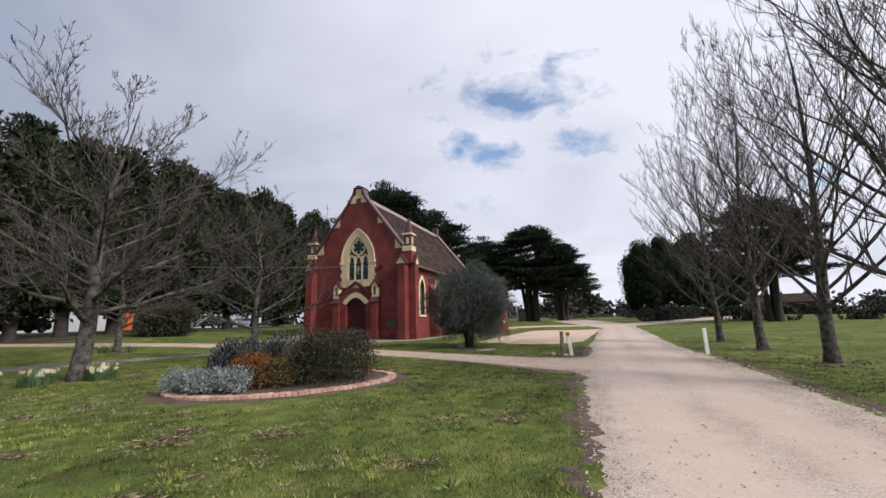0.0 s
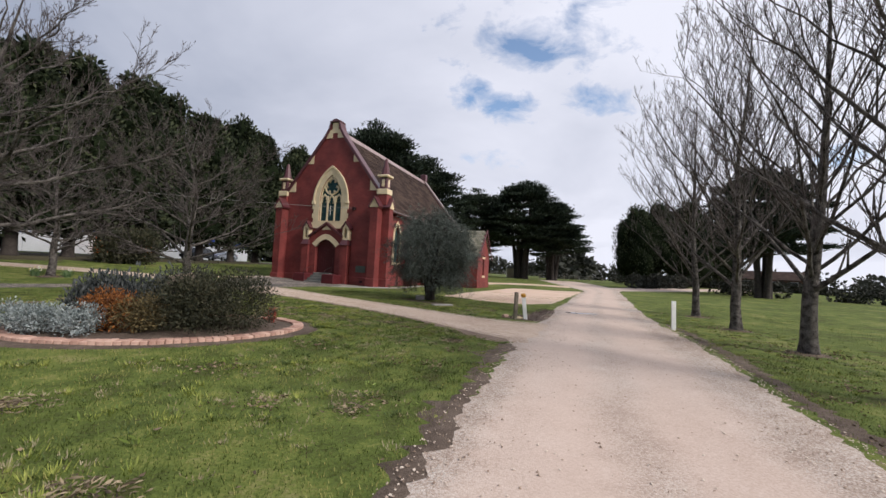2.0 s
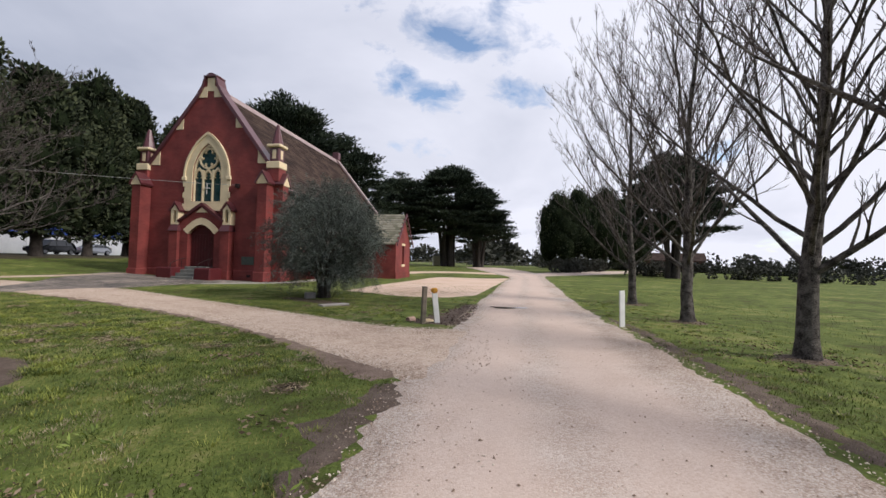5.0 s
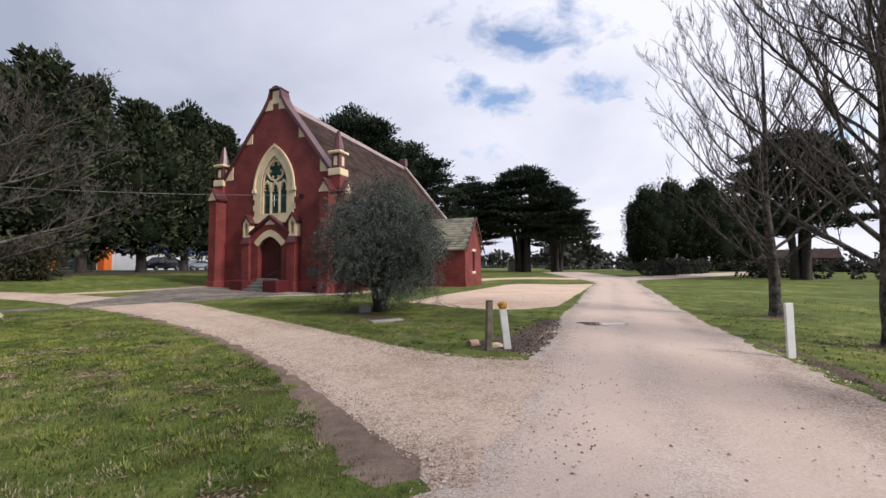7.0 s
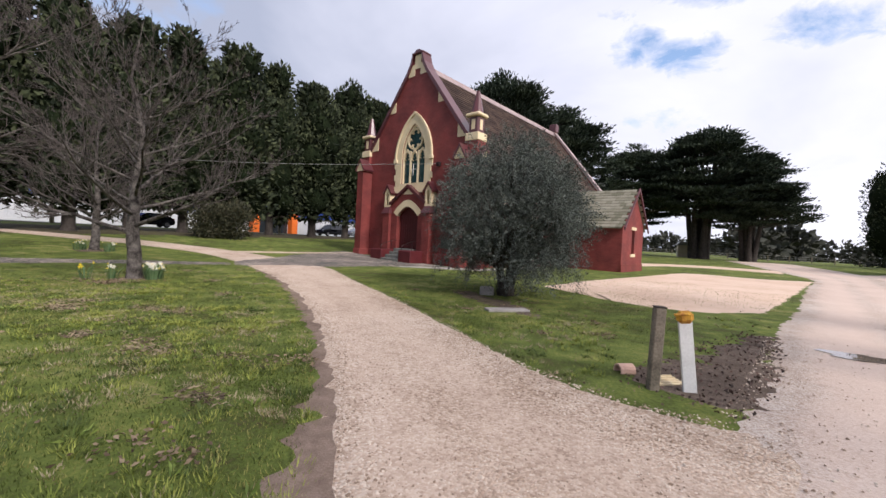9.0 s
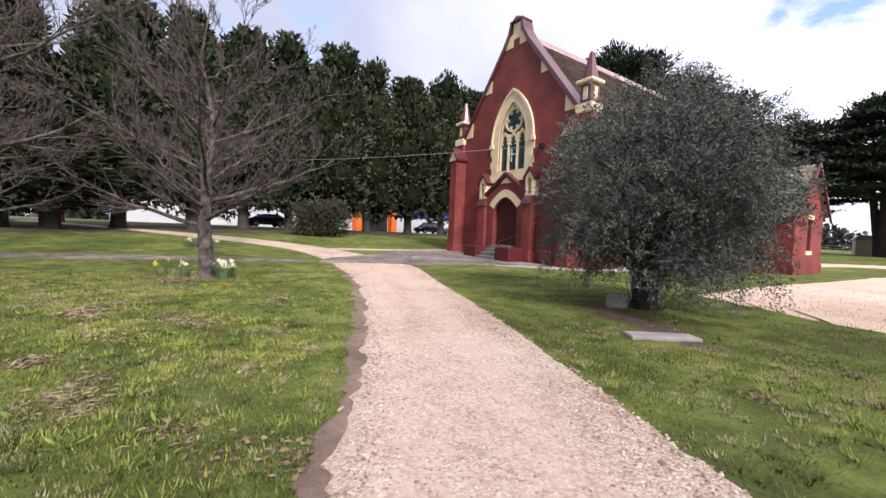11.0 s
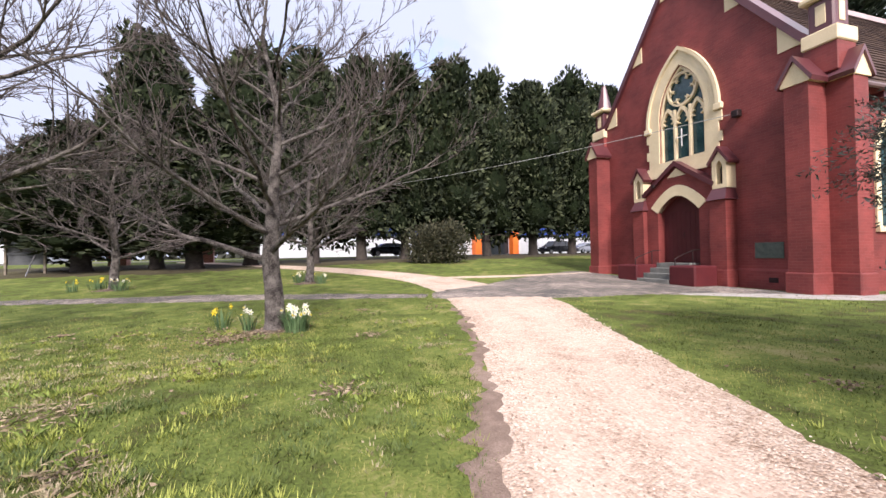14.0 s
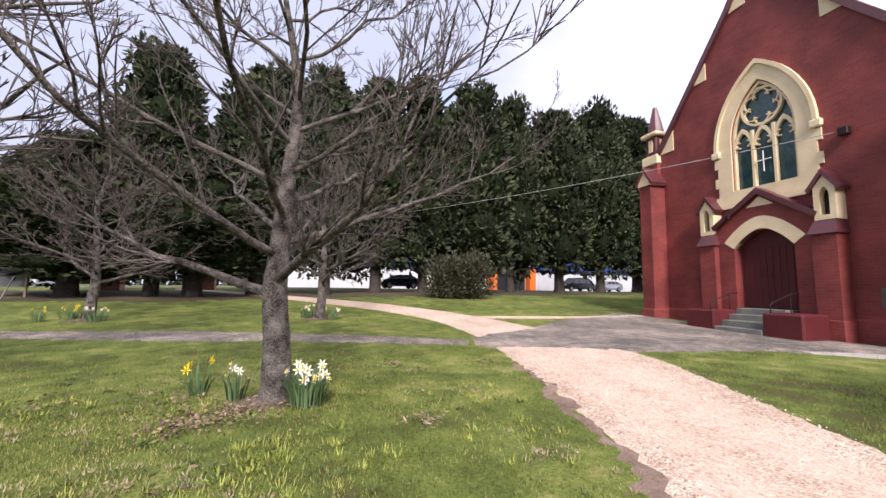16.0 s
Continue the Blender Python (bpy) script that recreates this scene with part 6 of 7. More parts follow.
def street():
    # litter strip whose dark tone also carries the shade under the trees
    strip_sheet("trim", [street_point(s, 5.5) for s in (-9, 0, 15, 30, 52)], [street_point(s, -3.4) for s in (-9, 0, 15, 30, 52)], 0.02, SHADED_NEEDLES, "needle litter under the cypress row, colour darkened for tree shade", "needle litter", 0.5, 43, 6, 0.5)
    L = [street_point(s, 9.0) for s in (-90, -40, 0, 30, 60, 120)]
    R = [street_point(s, 18.5) for s in (-90, -40, 0, 30, 60, 120)]
    strip_sheet("road", L, R, 0.02, ASPHALT, "grey asphalt street beyond the cypress row", "street", 0.02, 41, 6, 0.8)
    car("hatchback_car", street_frame(19.0, 14.5, 0.02), CARBLACK, "black hatchback parked on the street")
    car("suv_car", street_frame(43.0, 14.5, 0.02), CARBLACK, "dark four-wheel-drive parked on the street", True)
    car("hatchback_car", street_frame(48.6, 14.7, 0.02), CARSILVER, "silver hatchback parked on the street")
    car("hatchback_car", street_frame(-34.0, 14.5, 0.02), CARSILVER, "silver car parked far along the street")
    # long shop
    b = thing("shop_building", street_frame(0, 21.0), "long low white shop with a blue fascia and orange portal", "building")
    part("wall", box(bmesh.new(), 6, 62, 0, 10, -0.6, 2.75), WALLWHITE, b)
    for i in range(14):
        part("panel", box(bmesh.new(), 6.02 + i * 4, 9.98 + i * 4, -0.05, 0.0, 0.0, 2.7), WALLWHITE, b)
    part("fascia", box(bmesh.new(), 5.8, 62.2, -0.3, 10, 2.78, 4.5), SIGNBLUE, b, "deep blue fascia")
    part("roof", prism(bmesh.new(), [(-0.4, 4.5), (10.2, 4.5), (10.2, 4.75), (5, 5.6), (-0.4, 4.75)], "x", 5.7, 62.3), GREYROOF, b)
    for x in (33.9, 40.2):
        part("portal_post", box(bmesh.new(), x - 0.5, x + 0.5, -1.2, -0.06, -0.3, 3.8, 0.04), SIGNORANGE, b, "orange portal post")
    part("portal_opening", box(bmesh.new(), 34.5, 39.6, -0.12, -0.06, -0.2, 3.2), CARGLASS, b)
    part("awning", box(bmesh.new(), 34.4, 39.7, -1.1, -0.3, 3.2, 3.6), SIGNBLUE, b)
    me = text_mesh("OPEN 7 DAYS", 0.62)
    me.materials.append(SIGNBLUE)
    t = part("lettering", me, None, b, "dark blue lettering")
    t.matrix_basis = pose(24.2, -0.07, 2.08, 90, 0, 0)
    for s, n in ((10.5, 8.2), (-22, 8.0), (30, 8.4)):
        x, y = street_point(s, n)
        p = thing("power_pole", pose(x, y, gz(x, y)), "plain grey timber street pole", "pole", "street poles")
        part("pole", tube(bmesh.new(), [(0, 0, -0.2), (0, 0, 9)], [0.14, 0.1], 10), OLDWOOD, p)
        part("crossarm", box(bmesh.new(), -0.9, 0.9, -0.05, 0.05, 8.3, 8.42), OLDWOOD, p)
    # notice board seen from behind
    x, y = -30.4, 10.4
    sb = thing("notice_board", pose(x, y, gz(x, y), 0, 0, 74), "large dark grey signboard seen from behind on two posts", "signboard")
    part("board", box(bmesh.new(), -0.85, 0.85, -0.03, 0.03, 0.5, 3.9, 0.01), SIGNBACK, sb)
    for z in (1.1, 2.2, 3.3):
        part("batten", box(bmesh.new(), -0.85, 0.85, -0.09, -0.03, z - 0.05, z + 0.05), SIGNBACK, sb)
    for k in (-0.8, 0.8):
        part("post", box(bmesh.new(), k - 0.05, k + 0.05, -0.14, -0.04, -0.2, 4.0, 0.01), OLDWOOD, sb)
    part("stay", tube(bmesh.new(), [(0.8, -0.08, 2.3), (0.9, -1.9, -0.05)], 0.03), RIM, sb)
    part("stay", tube(bmesh.new(), [(-0.8, -0.08, 2.3), (-0.7, -1.9, -0.05)], 0.03), RIM, sb)
    for s, n in ((-2.5, 5.0), (2.5, 5.5)):
        x, y = street_point(s, n)
        p = thing("gate_pillar", pose(x, y, gz(x, y), 0, 0, 78), "low square brick gate pillar by the street", "pillar", "gate pillars")
        part("pillar", box(bmesh.new(), -0.5, 0.5, -0.5, 0.5, -0.2, 1.3, 0.02), brick_mat("plain_brick", (0.25, 0.1, 0.07), (0.32, 0.14, 0.1), (0.3, 0.27, 0.24)), p)
        part("capstone", box(bmesh.new(), -0.58, 0.58, -0.58, 0.58, 1.3, 1.42, 0.03), CONCRETE, p)
    # houses beyond the street
    for i, (s, n, w, wall_m) in enumerate(((-50, 40, 14, WALLWHITE), (-80, 38, 16, SHEDCREAM), (-24, 34, 12, WALLWHITE))):
        h = thing("house", street_frame(s, n), "pale single-storey house across the street", "house", "street houses")
        part("wall", box(bmesh.new(), -w / 2, w / 2, 0, 8, -0.5, 2.9), wall_m, h)
        part("roof", prism(bmesh.new(), [(-0.6, 2.85), (8.6, 2.85), (4, 5.0)], "x", -w / 2 - 0.5, w / 2 + 0.5), GREYROOF, h)
        for k in (-0.3, 0.05, 0.32):
            win = part("window", box(bmesh.new(), k * w - 0.7, k * w + 0.7, -0.05, 0.02, 0.9, 2.2), WHITEPAINT, h)
            part("pane", box(bmesh.new(), k * w - 0.6, k * w + 0.6, -0.07, -0.04, 1.0, 2.1), CARGLASS, win)


def far_side():
    # shed under the conifers
    x, y = 17.6, 86.3
    s = thing("garden_shed", pose(x, y, gz(x, y), 0, 0, -4), "small cream timber shed with a grey roof", "shed")
    part("wall", box(bmesh.new(), -1.85, 1.85, 0, 3, -0.1, 2.0), SHEDCREAM, s)
    for i in range(12):
        part("board", box(bmesh.new(), -1.86 + i * 0.31, -1.57 + i * 0.31, -0.025, 0.0, 0.0, 1.98), SHEDCREAM, s)
    part("roof", prism(bmesh.new(), [(-2.05, 1.98), (2.05, 1.98), (2.05, 2.08), (1.2, 2.62), (-1.6, 2.62), (-2.05, 2.08)], "y", -0.2, 3.2), GREYROOF, s)
    # low brick house beyond the paddock trees
    x, y = 70.0, 84.0
    h = thing("brick_house", pose(x, y, gz(x, y), 0, 0, -38), "low brown brick house with a dark roof across the paddock", "house")
    part("wall", box(bmesh.new(), -6, 6, 0, 7, -0.4, 2.5), brick_mat("brown_brick", (0.12, 0.06, 0.045), (0.17, 0.085, 0.06), (0.2, 0.17, 0.15)), h)
    part("roof", prism(bmesh.new(), [(-0.6, 2.45), (7.6, 2.45), (3.5, 4.3)], "x", -6.5, 6.5), SLATE, h)
    for k in (-3.6, 0.4, 3.8):
        w = part("window", box(bmesh.new(), k - 0.8, k + 0.8, -0.05, 0.02, 0.9, 2.1), WHITEPAINT, h)
        part("pane", box(bmesh.new(), k - 0.7, k + 0.7, -0.07, -0.04, 1.0, 2.0), CARGLASS, w)
    # post and rail fence across the end of the drive
    f = thing("paddock_fence", pose(0, 0, 0), "low grey post and wire paddock fence", "fence")
    rng = random.Random(9)
    for i in range(46):
        x, y = -10 + i * 3.0, 104 - i * 0.35
        part("post", box(bmesh.new(), x - 0.06, x + 0.06, y - 0.06, y + 0.06, gz(x, y) - 0.2, gz(x, y) + 1.15 + rng.uniform(-0.05, 0.05)), OLDWOOD, f)
    for dz in (0.35, 0.7, 1.05):
        part("wire", tube(bmesh.new(), [(-10 + i * 9, 104 - i * 1.05, gz(-10 + i * 9, 104 - i * 1.05) + dz) for i in range(16)], 0.02, 4), WIRE, f)
    # hedge and scattered woods beyond
    rng = np.random.default_rng(101)

    def woods(name, label, line, n, tall, thick, leaves):
        C, N = [], []
        p = np.asarray(line, float)
        for k in range(n):
            t = rng.uniform(0, len(p) - 1.001)
            i = int(t)
            q = p[i] + (p[i + 1] - p[i]) * (t - i)
            h = tall * rng.uniform(0.55, 1.1)
            r = h * rng.uniform(0.35, 0.6)
            d = rng.normal(0, 1, (leaves, 3))
            d /= np.linalg.norm(d, axis=1, keepdims=True)
            c = np.array([q[0] + rng.normal(0, thick), q[1] + rng.normal(0, thick), gz(q[0], q[1]) + h * 0.55])
            C.append(c + d * np.array([r, r, h * 0.5]) * lump(rng, d)[:, None] * rng.uniform(0.75, 1.0, leaves)[:, None])
            N.append(d)
        v, f = leaf_cloud(rng, np.concatenate(C), np.concatenate(N), tall * 0.22, 0.7, 0.0, 0.5)
        tagged(new(name, cloud_mesh(name, v, f, HEDGE)), label, "trees", kind="stuff")
    woods("far_woods", "low dark trees along the paddock horizon", [(-60, 190), (30, 210), (120, 200), (220, 170), (320, 90), (330, 0)], 260, 7, 8, 90)
    woods("far_woods", "a clump of far gum trees beyond the fence", [(38, 140), (52, 150), (60, 165)], 14, 9, 3, 160)
    woods("hedge", "long clipped dark boundary hedge across the paddock", [(44, 96), (62, 84), (84, 66), (104, 44), (118, 20), (126, -10)], 420, 1.9, 0.6, 60)
    woods("hedge", "scrubby thicket by the paddock bend", [(29, 62), (36, 66), (44, 72)], 22, 1.9, 0.9, 160)
    woods("hedge", "brown winter thicket across the paddock", [(40, 58), (52, 52), (66, 42), (80, 28)], 46, 1.5, 0.8, 120)
    woods("far_woods", "dark trees beyond the street houses", [(-140, -40), (-150, 30), (-140, 90), (-100, 140), (-60, 170)], 80, 11, 6, 110)
    woods("far_woods", "trees that close the view behind the start", [(-120, -90), (-40, -110), (60, -110), (160, -80)], 50, 12, 6, 90)


def cable():
    a = CHURCH @ Vector((1.95, -0.05, 6.0))
    b = Vector((-41.0, 26.0, 7.6))
    pts = []
    for k in range(25):
        t = k / 24
        p = a.lerp(b, t)
        p.z -= 1.3 * 4 * t * (1 - t) * 0.5
        pts.append(p)
    c = thing("service_cable", pose(0, 0, 0), "thin overhead service cable from the church wall to the street", "cable")
    part("wire", tube(bmesh.new(), pts, 0.012, 5), WIRE, c)


street()
far_side()
cable()

# ---------------------------------------------------------------- grass, stones and litter


def inside_strip(P, left, right):
    """Which points lie between two edges of a strip."""
    poly = np.concatenate([resample(left, 0.5), resample(right, 0.5)[::-1]])
    x, y = P[:, 0], P[:, 1]
    odd = np.zeros(len(P), bool)
    j = len(poly) - 1
    for i in range(len(poly)):
        xi, yi, xj, yj = poly[i, 0], poly[i, 1], poly[j, 0], poly[j, 1]
        if yi != yj:
            odd ^= ((yi > y) != (yj > y)) & (x < (xj - xi) * (y - yi) / (yj - yi) + xi)
        j = i
    return odd


def grass():
    rng = np.random.default_rng(201)

    def blades(name, label, regions, size, seed):
        pts = []
        for (x0, x1, y0, y1, per) in regions:
            n = int((x1 - x0) * (y1 - y0) * per)
            pts.append(np.stack([rng.uniform(x0, x1, n), rng.uniform(y0, y1, n)], -1))
        P = np.concatenate(pts)
        keep = ~inside_strip(P, ROAD_L, ROAD_R) & ~inside_strip(P, PATH_L, PATH_R)
        q = np.stack([P[:, 0] + 4.0, P[:, 1] - 10.45], -1)
        c, s = math.cos(radians(25)), math.sin(radians(25))
        e = ((q[:, 0] * c + q[:, 1] * s) / (BED_A + 0.4)) ** 2 + ((-q[:, 0] * s + q[:, 1] * c) / (BED_B + 0.32)) ** 2
        keep &= e > 1
        keep &= ~((P[:, 0] > 3.6) & (P[:, 0] < 6.6) & (P[:, 1] > 15.1) & (P[:, 1] < 18.0) & (rng.uniform(0, 1, len(P)) < 0.85))
        P = P[keep]
        # thin patches
        m = np.array([noise.noise(Vector((p[0] * 0.55, p[1] * 0.55, 3.0))) + 0.5 * noise.noise(Vector((p[0] * 2.1, p[1] * 2.1, 7.0))) for p in P])
        P, m = P[rng.uniform(-0.85, 0.35, len(P)) < m], m[:0]
        n = len(P)
        z = height(P[:, 0], P[:, 1]) - 0.004
        b = np.stack([P[:, 0], P[:, 1], z], -1)
        a = rng.uniform(0, 6.283, n)
        ln = size * rng.uniform(0.5, 1.5, n)
        o = np.stack([np.cos(a), np.sin(a), np.zeros(n)], -1) * (ln * rng.uniform(0.1, 0.8, n))[:, None]
        w = np.stack([-np.sin(a), np.cos(a), np.zeros(n)], -1) * (0.0035 + 0.05 * size * rng.uniform(0.5, 1, n))[:, None]
        v = np.empty((n, 3, 3))
        v[:, 0], v[:, 1] = b - w, b + w
        v[:, 2] = b + o + np.stack([np.zeros(n), np.zeros(n), ln], -1)
        tagged(new(name, cloud_mesh(name, v.reshape(-1, 3), np.arange(3 * n).reshape(n, 3), BLADE)), label, "grass", kind="stuff")
    blades("grass", "short uneven lawn grass beside the gravel", [(-2.5, 4.5, 1.5, 14.5, 1300), (-6, -2.5, 2, 15, 550), (5.5, 10, 4, 16, 600), (-9, 2.5, 13.5, 19, 1300), (-12, -3, 17.5, 25, 600), (-4, 5.5, 17.5, 25, 800), (-13, -6, 10, 17.5, 600)], 0.03, 1)
    blades("grass", "coarser grass over the wider lawn", [(-22, -6, 4, 27, 60), (8, 20, 3, 30, 60), (-12, 8, 24, 32, 90), (-14, 2, -2, 12, 90)], 0.05, 2)
    # tufts in three tones, gathered in patches
    for name, label, low, high, count, tall in (("grass_tufts", "bright lush tufts in the lawn", (0.13, 0.17, 0.025), (0.3, 0.32, 0.07), 1300, 0.055),
                                                ("grass_tufts", "dark green tufts in the lawn", (0.05, 0.08, 0.02), (0.1, 0.13, 0.03), 1400, 0.045),
                                                ("grass_tufts", "dry straw-coloured tufts in the lawn", (0.22, 0.18, 0.1), (0.36, 0.31, 0.2), 1100, 0.035)):
        seeds = np.stack([rng.uniform(-11, 4, count // 7), rng.uniform(2, 20, count // 7)], -1)
        T = (seeds[:, None, :] + rng.normal(0, 0.32, (len(seeds), 7, 2))).reshape(-1, 2)
        near = np.stack([rng.uniform(-7, 2.5, 44), rng.uniform(10.5, 18, 44)], -1)
        T = np.concatenate([T, (near[:, None, :] + rng.normal(0, 0.15, (44, 9, 2))).reshape(-1, 2)])
        R = np.stack([rng.uniform(6, 13, count // 5), rng.uniform(4, 22, count // 5)], -1)
        T = np.concatenate([T, R])
        T = T[~inside_strip(T, ROAD_L, ROAD_R) & ~inside_strip(T, PATH_L, PATH_R) & (np.hypot(T[:, 0] + 4.0, T[:, 1] - 10.45) > 3.0)]
        V = []
        for x, y in T:
            m = 34
            a = rng.uniform(0, 6.28, m)
            r = np.abs(rng.normal(0, 0.09, m))
            ln = tall * rng.uniform(0.5, 1.3, m)
            b = np.stack([x + np.cos(a) * r, y + np.sin(a) * r, np.full(m, gz(x, y) - 0.004)], -1)
            w = np.stack([-np.sin(a), np.cos(a), np.zeros(m)], -1) * 0.0055
            V.append(np.stack([b - w, b + w, b + np.stack([np.cos(a) * ln * 0.7, np.sin(a) * ln * 0.7, ln], -1)], 1))
        v = np.concatenate(V).reshape(-1, 3)
        tagged(new(name, cloud_mesh(name, v, np.arange(len(v)).reshape(-1, 3), mat("tuft_grass", low, high, 0.7, 1.2, 9.0, 0.0, island=0.3))), label, "grass", kind="stuff")


def stones():
    rng = np.random.default_rng(301)
    base = np.array([(1, 0, 0), (0, 1, 0), (-1, 0, 0), (0, -1, 0), (0, 0, 0.8), (0, 0, -0.6)], float)
    tri = np.array([(0, 1, 4), (1, 2, 4), (2, 3, 4), (3, 0, 4)])

    def scatter(name, label, P, r0, r1):
        n = len(P)
        s = rng.uniform(r0, r1, (n, 1, 1)) * rng.uniform(0.6, 1.3, (n, 1, 3))
        a = rng.uniform(0, 6.28, n)
        c, sn = np.cos(a), np.sin(a)
        R = np.zeros((n, 3, 3))
        R[:, 0, 0], R[:, 0, 1], R[:, 1, 0], R[:, 1, 1], R[:, 2, 2] = c, -sn, sn, c, 1
        v = (base[None, :5] + rng.normal(0, 0.18, (n, 5, 3))) * s
        v = np.einsum("nij,nkj->nki", R, v)
        v += np.concatenate([P, (height(P[:, 0], P[:, 1]) + 0.024)[:, None]], -1)[:, None, :]
        f = (np.arange(n)[:, None, None] * 5 + tri[None]).reshape(-1, 3)
        tagged(new(name, cloud_mesh(name, v.reshape(-1, 3), f, PEBBLE)), label, "gravel", kind="stuff")
    P = np.stack([rng.uniform(-9, 6, 150000), rng.uniform(11, 25, 150000)], -1)
    P = P[inside_strip(P, [(x + 0.16, y + 0.16) for x, y in PATH_L], [(x - 0.05, y - 0.05) for x, y in PATH_R])]
    P = P[~inside_strip(P, ROAD_L, ROAD_R) | (rng.uniform(0, 1, len(P)) < 0.12)]
    P = P[rng.uniform(0, 1, len(P)) < 1 - 0.7 * smooth(15.5, 19.5, P[:, 1])]
    scatter("gravel_stones", "loose pale angular gravel stones on the path", P, 0.006, 0.017)
    P = np.stack([rng.uniform(0, 10, 60000), rng.uniform(1, 20, 60000)], -1)
    P = P[inside_strip(P, ROAD_L, ROAD_R)]
    L = resample(ROAD_L, 0.3)
    R = resample(ROAD_R, 0.3)
    dl = np.abs(P[:, 0] - np.interp(P[:, 1], L[:, 1], L[:, 0]))
    dr = np.abs(P[:, 0] - np.interp(P[:, 1], R[:, 1], R[:, 0]))
    P = P[rng.uniform(0, 1, len(P)) < 0.06 + 0.94 * np.exp(-np.minimum(dl, dr) / 0.35)]
    scatter("gravel_stones", "loose stones swept to the driveway edges", P, 0.005, 0.016)


def litter():
    rng = np.random.default_rng(401)
    seeds = np.stack([rng.uniform(-11, 12, 90), rng.uniform(3, 22, 90)], -1)
    P = (seeds[:, None, :] + rng.normal(0, 1, (90, 55, 2)) * rng.uniform(0.06, 0.3, (90, 1, 1))).reshape(-1, 2)
    for tx, ty, sp in ((-7.95, 16.75, 0.2), (-8.3, 17.2, 0.4), (10.85, 11.5, 0.5), (12.3, 15.8, 0.5), (13.9, 20.5, 0.5), (-20.2, 14.6, 0.4), (-17.4, 21.2, 0.4), (9.4, 7.1, 0.5)):
        P = np.concatenate([P, rng.normal(0, sp, (260, 2)) + (tx, ty)])
    P = np.concatenate([P, np.stack([rng.uniform(-12, 12, 1200), rng.uniform(2, 24, 1200)], -1)])
    P = P[~inside_strip(P, ROAD_L, ROAD_R) & ~inside_strip(P, PATH_L, PATH_R)]
    d = rng.normal(0, 1, (len(P), 3)) * np.array([1, 1, 0.15])
    v, f = leaf_cloud(rng, np.concatenate([P, (height(P[:, 0], P[:, 1]) + 0.035)[:, None]], -1), d, 0.05, 0.5, 0.0, 0.1)
    tagged(new("fallen_leaves", cloud_mesh("fallen_leaves", v, f, DRY)), "scattered brown fallen leaves and twigs", "litter", kind="stuff")


def clods():
    rng = np.random.default_rng(501)
    P = np.concatenate([np.stack([rng.uniform(3.7, 6.9, 2200), rng.uniform(15.0, 20, 2200)], -1)])
    P = P[inside_strip(P, [(4.1, 15.6), (3.9, 16.2), (4.4, 17.0), (5.6, 18.4), (6.5, 20.2)], [(5.2, 15.0), (5.6, 15.7), (6.1, 16.8), (6.7, 18.6), (7.2, 20.4)])]
    d = rng.normal(0, 1, (len(P), 3)) * np.array([1, 1, 0.5]) + np.array([0, 0, 0.3])
    v, f = leaf_cloud(rng, np.concatenate([P, (height(P[:, 0], P[:, 1]) + 0.03)[:, None]], -1), d, 0.045, 0.6, 0.0, 0.3)
    tagged(new("bark_chips", cloud_mesh("bark_chips", v, f, mat("bark_chip", (0.05, 0.035, 0.03), (0.17, 0.11, 0.09), 0.9, 3, 20, 0.0, island=0.5))), "dark bark chips and clods round the corner posts", "mulch", kind="stuff")


clods()
grass()
stones()
litter()


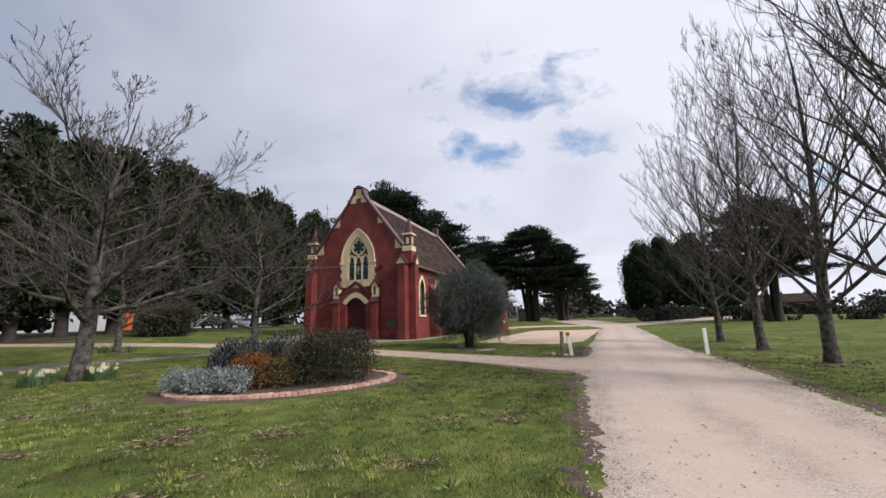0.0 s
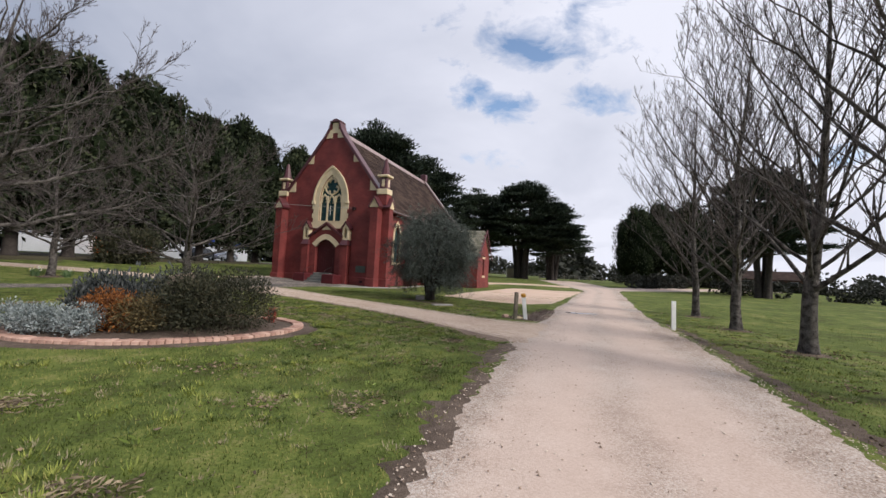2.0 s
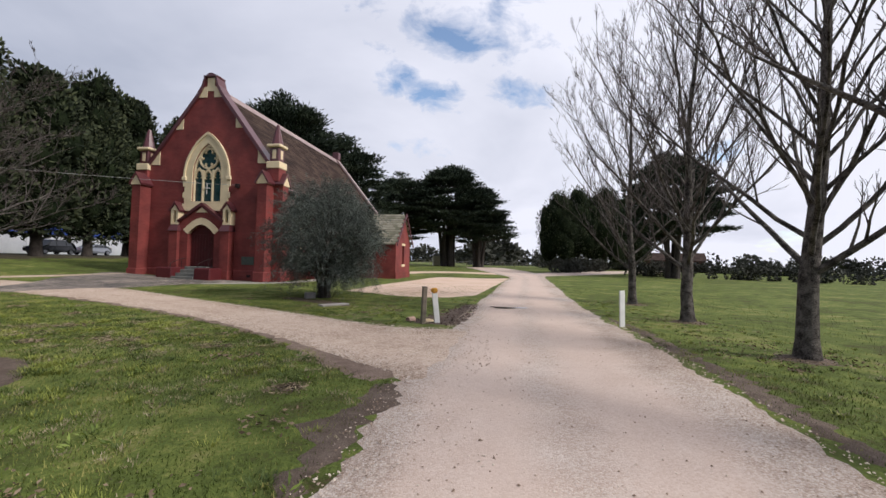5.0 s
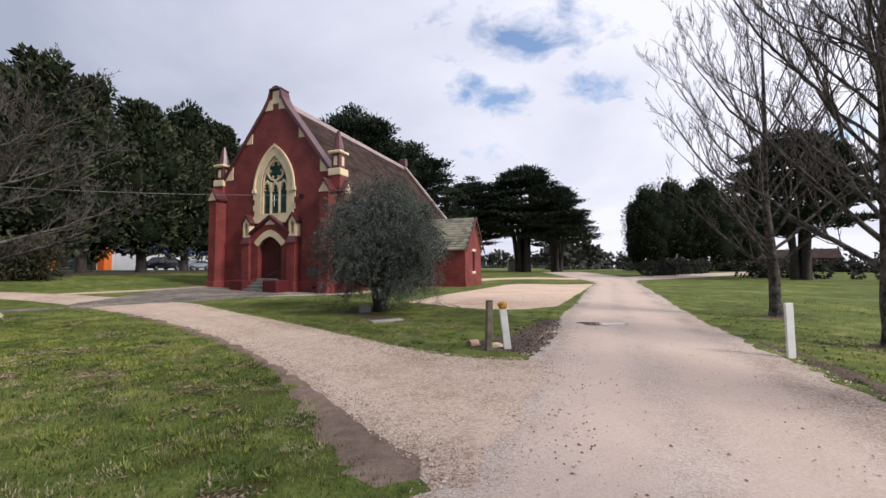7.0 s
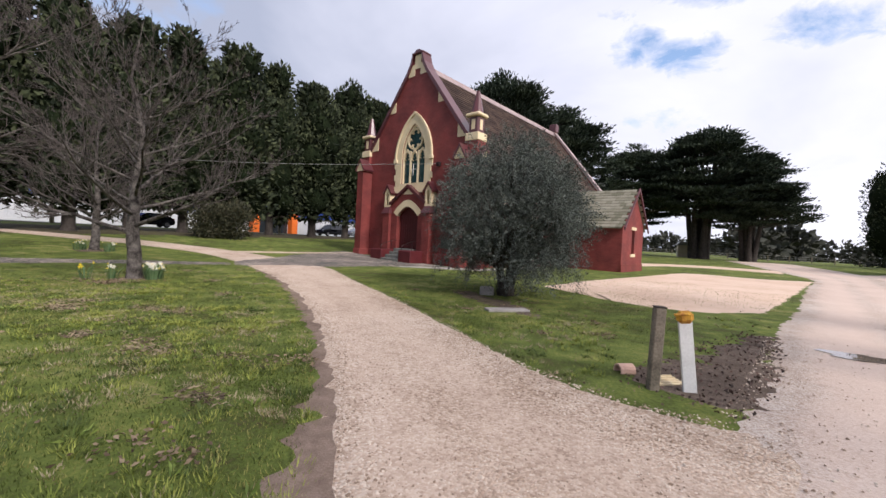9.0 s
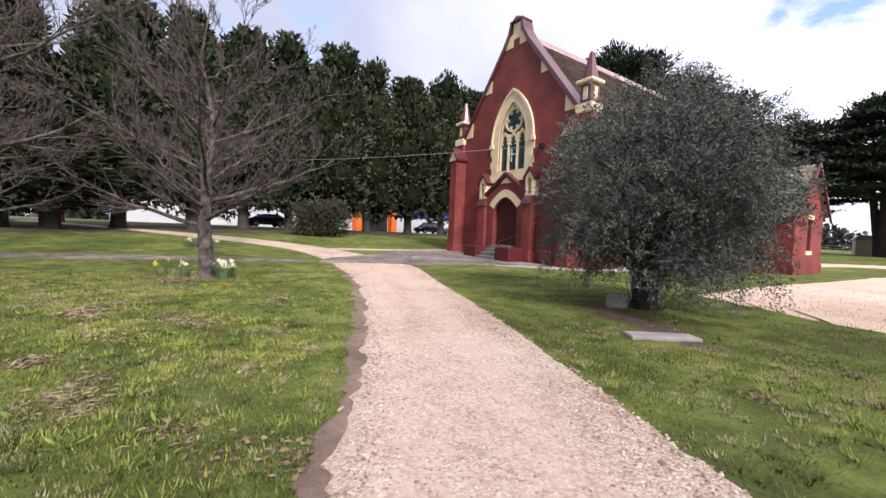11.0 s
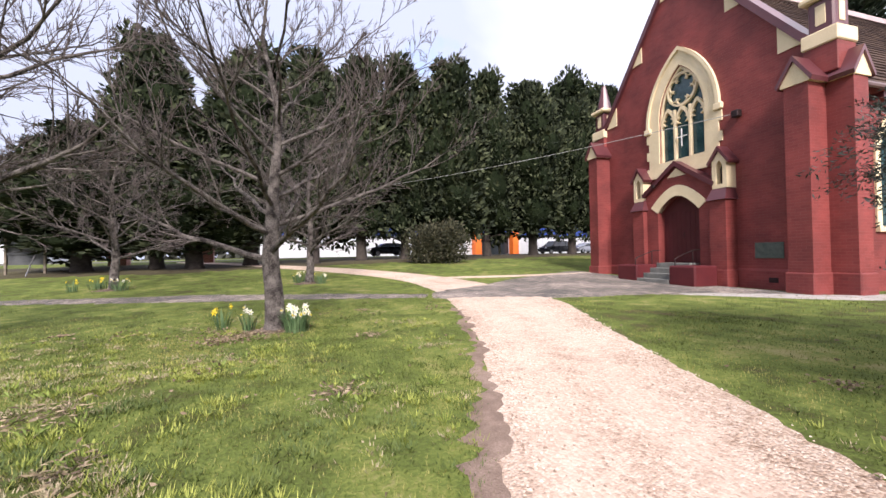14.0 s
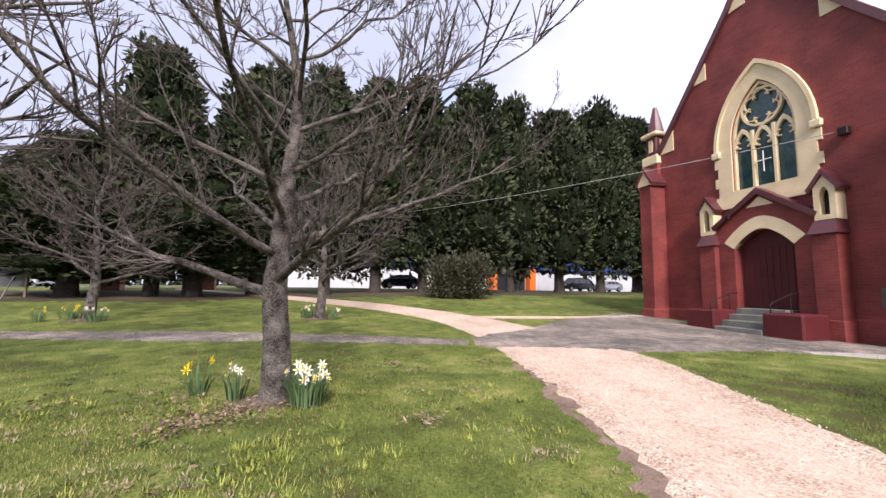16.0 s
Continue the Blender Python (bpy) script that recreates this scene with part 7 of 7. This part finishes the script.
def weeds():
    """Broad-leaved lawn weeds: flat rosettes of bright strappy leaves."""
    rng = np.random.default_rng(601)
    P = np.stack([rng.uniform(-8, 3.5, 150), rng.uniform(2.5, 18.5, 150)], -1)
    P = P[~inside_strip(P, ROAD_L, ROAD_R) & ~inside_strip(P, PATH_L, PATH_R) & (np.hypot(P[:, 0] + 4.0, P[:, 1] - 10.45) > 3.1)]
    C, N = [], []
    for x, y in P:
        m = int(rng.integers(10, 26))
        a = rng.uniform(0, 6.28, m)
        r = rng.uniform(0.0, 0.1, m)
        C.append(np.stack([x + np.cos(a) * r, y + np.sin(a) * r, np.full(m, gz(x, y) + 0.012)], -1))
        N.append(np.stack([np.cos(a), np.sin(a), rng.uniform(0.25, 1.3, m)], -1))
    v, f = leaf_cloud(rng, np.concatenate(C), np.concatenate(N), 0.08, 0.2, 0.0, 0.2)
    green = mat("weed_leaf", (0.08, 0.12, 0.02), (0.2, 0.26, 0.055), 0.6, 0.8, 9.0, 0.0, island=0.4)
    tagged(new("lawn_weeds", cloud_mesh("lawn_weeds", v, f, green)), "bright broad-leaved weeds in the lawn", "weeds", kind="stuff")


def bare_patches():
    """Scuffed spots where dead grass and soil show through the lawn."""
    rng = np.random.default_rng(701)
    P = np.stack([rng.uniform(-9, 3, 46), rng.uniform(3, 19, 46)], -1)
    P = P[~inside_strip(P, ROAD_L, ROAD_R) & ~inside_strip(P, PATH_L, PATH_R) & (np.hypot(P[:, 0] + 4.0, P[:, 1] - 10.45) > 3.2)]
    C, N = [], []
    for x, y in P:
        m = int(rng.integers(90, 260))
        q = rng.normal(0, 1, (m, 2)) * np.array([rng.uniform(0.1, 0.26), rng.uniform(0.08, 0.16)])
        C.append(np.concatenate([q + (x, y), (height(q[:, 0] + x, q[:, 1] + y) + rng.uniform(0.008, 0.035, m))[:, None]], -1))
        N.append(rng.normal(0, 1, (m, 3)) * np.array([1, 1, 0.12]))
    v, f = leaf_cloud(rng, np.concatenate(C), np.concatenate(N), 0.075, 0.22, 0.0, 0.1)
    straw = mat("dead_grass", (0.09, 0.065, 0.045), (0.33, 0.26, 0.17), 0.9, 2.0, 12.0, 0.0, island=0.5)
    tagged(new("dead_grass", cloud_mesh("dead_grass", v, f, straw)), "scuffed patches of dead straw-brown grass", "grass", kind="stuff")


weeds()
bare_patches()
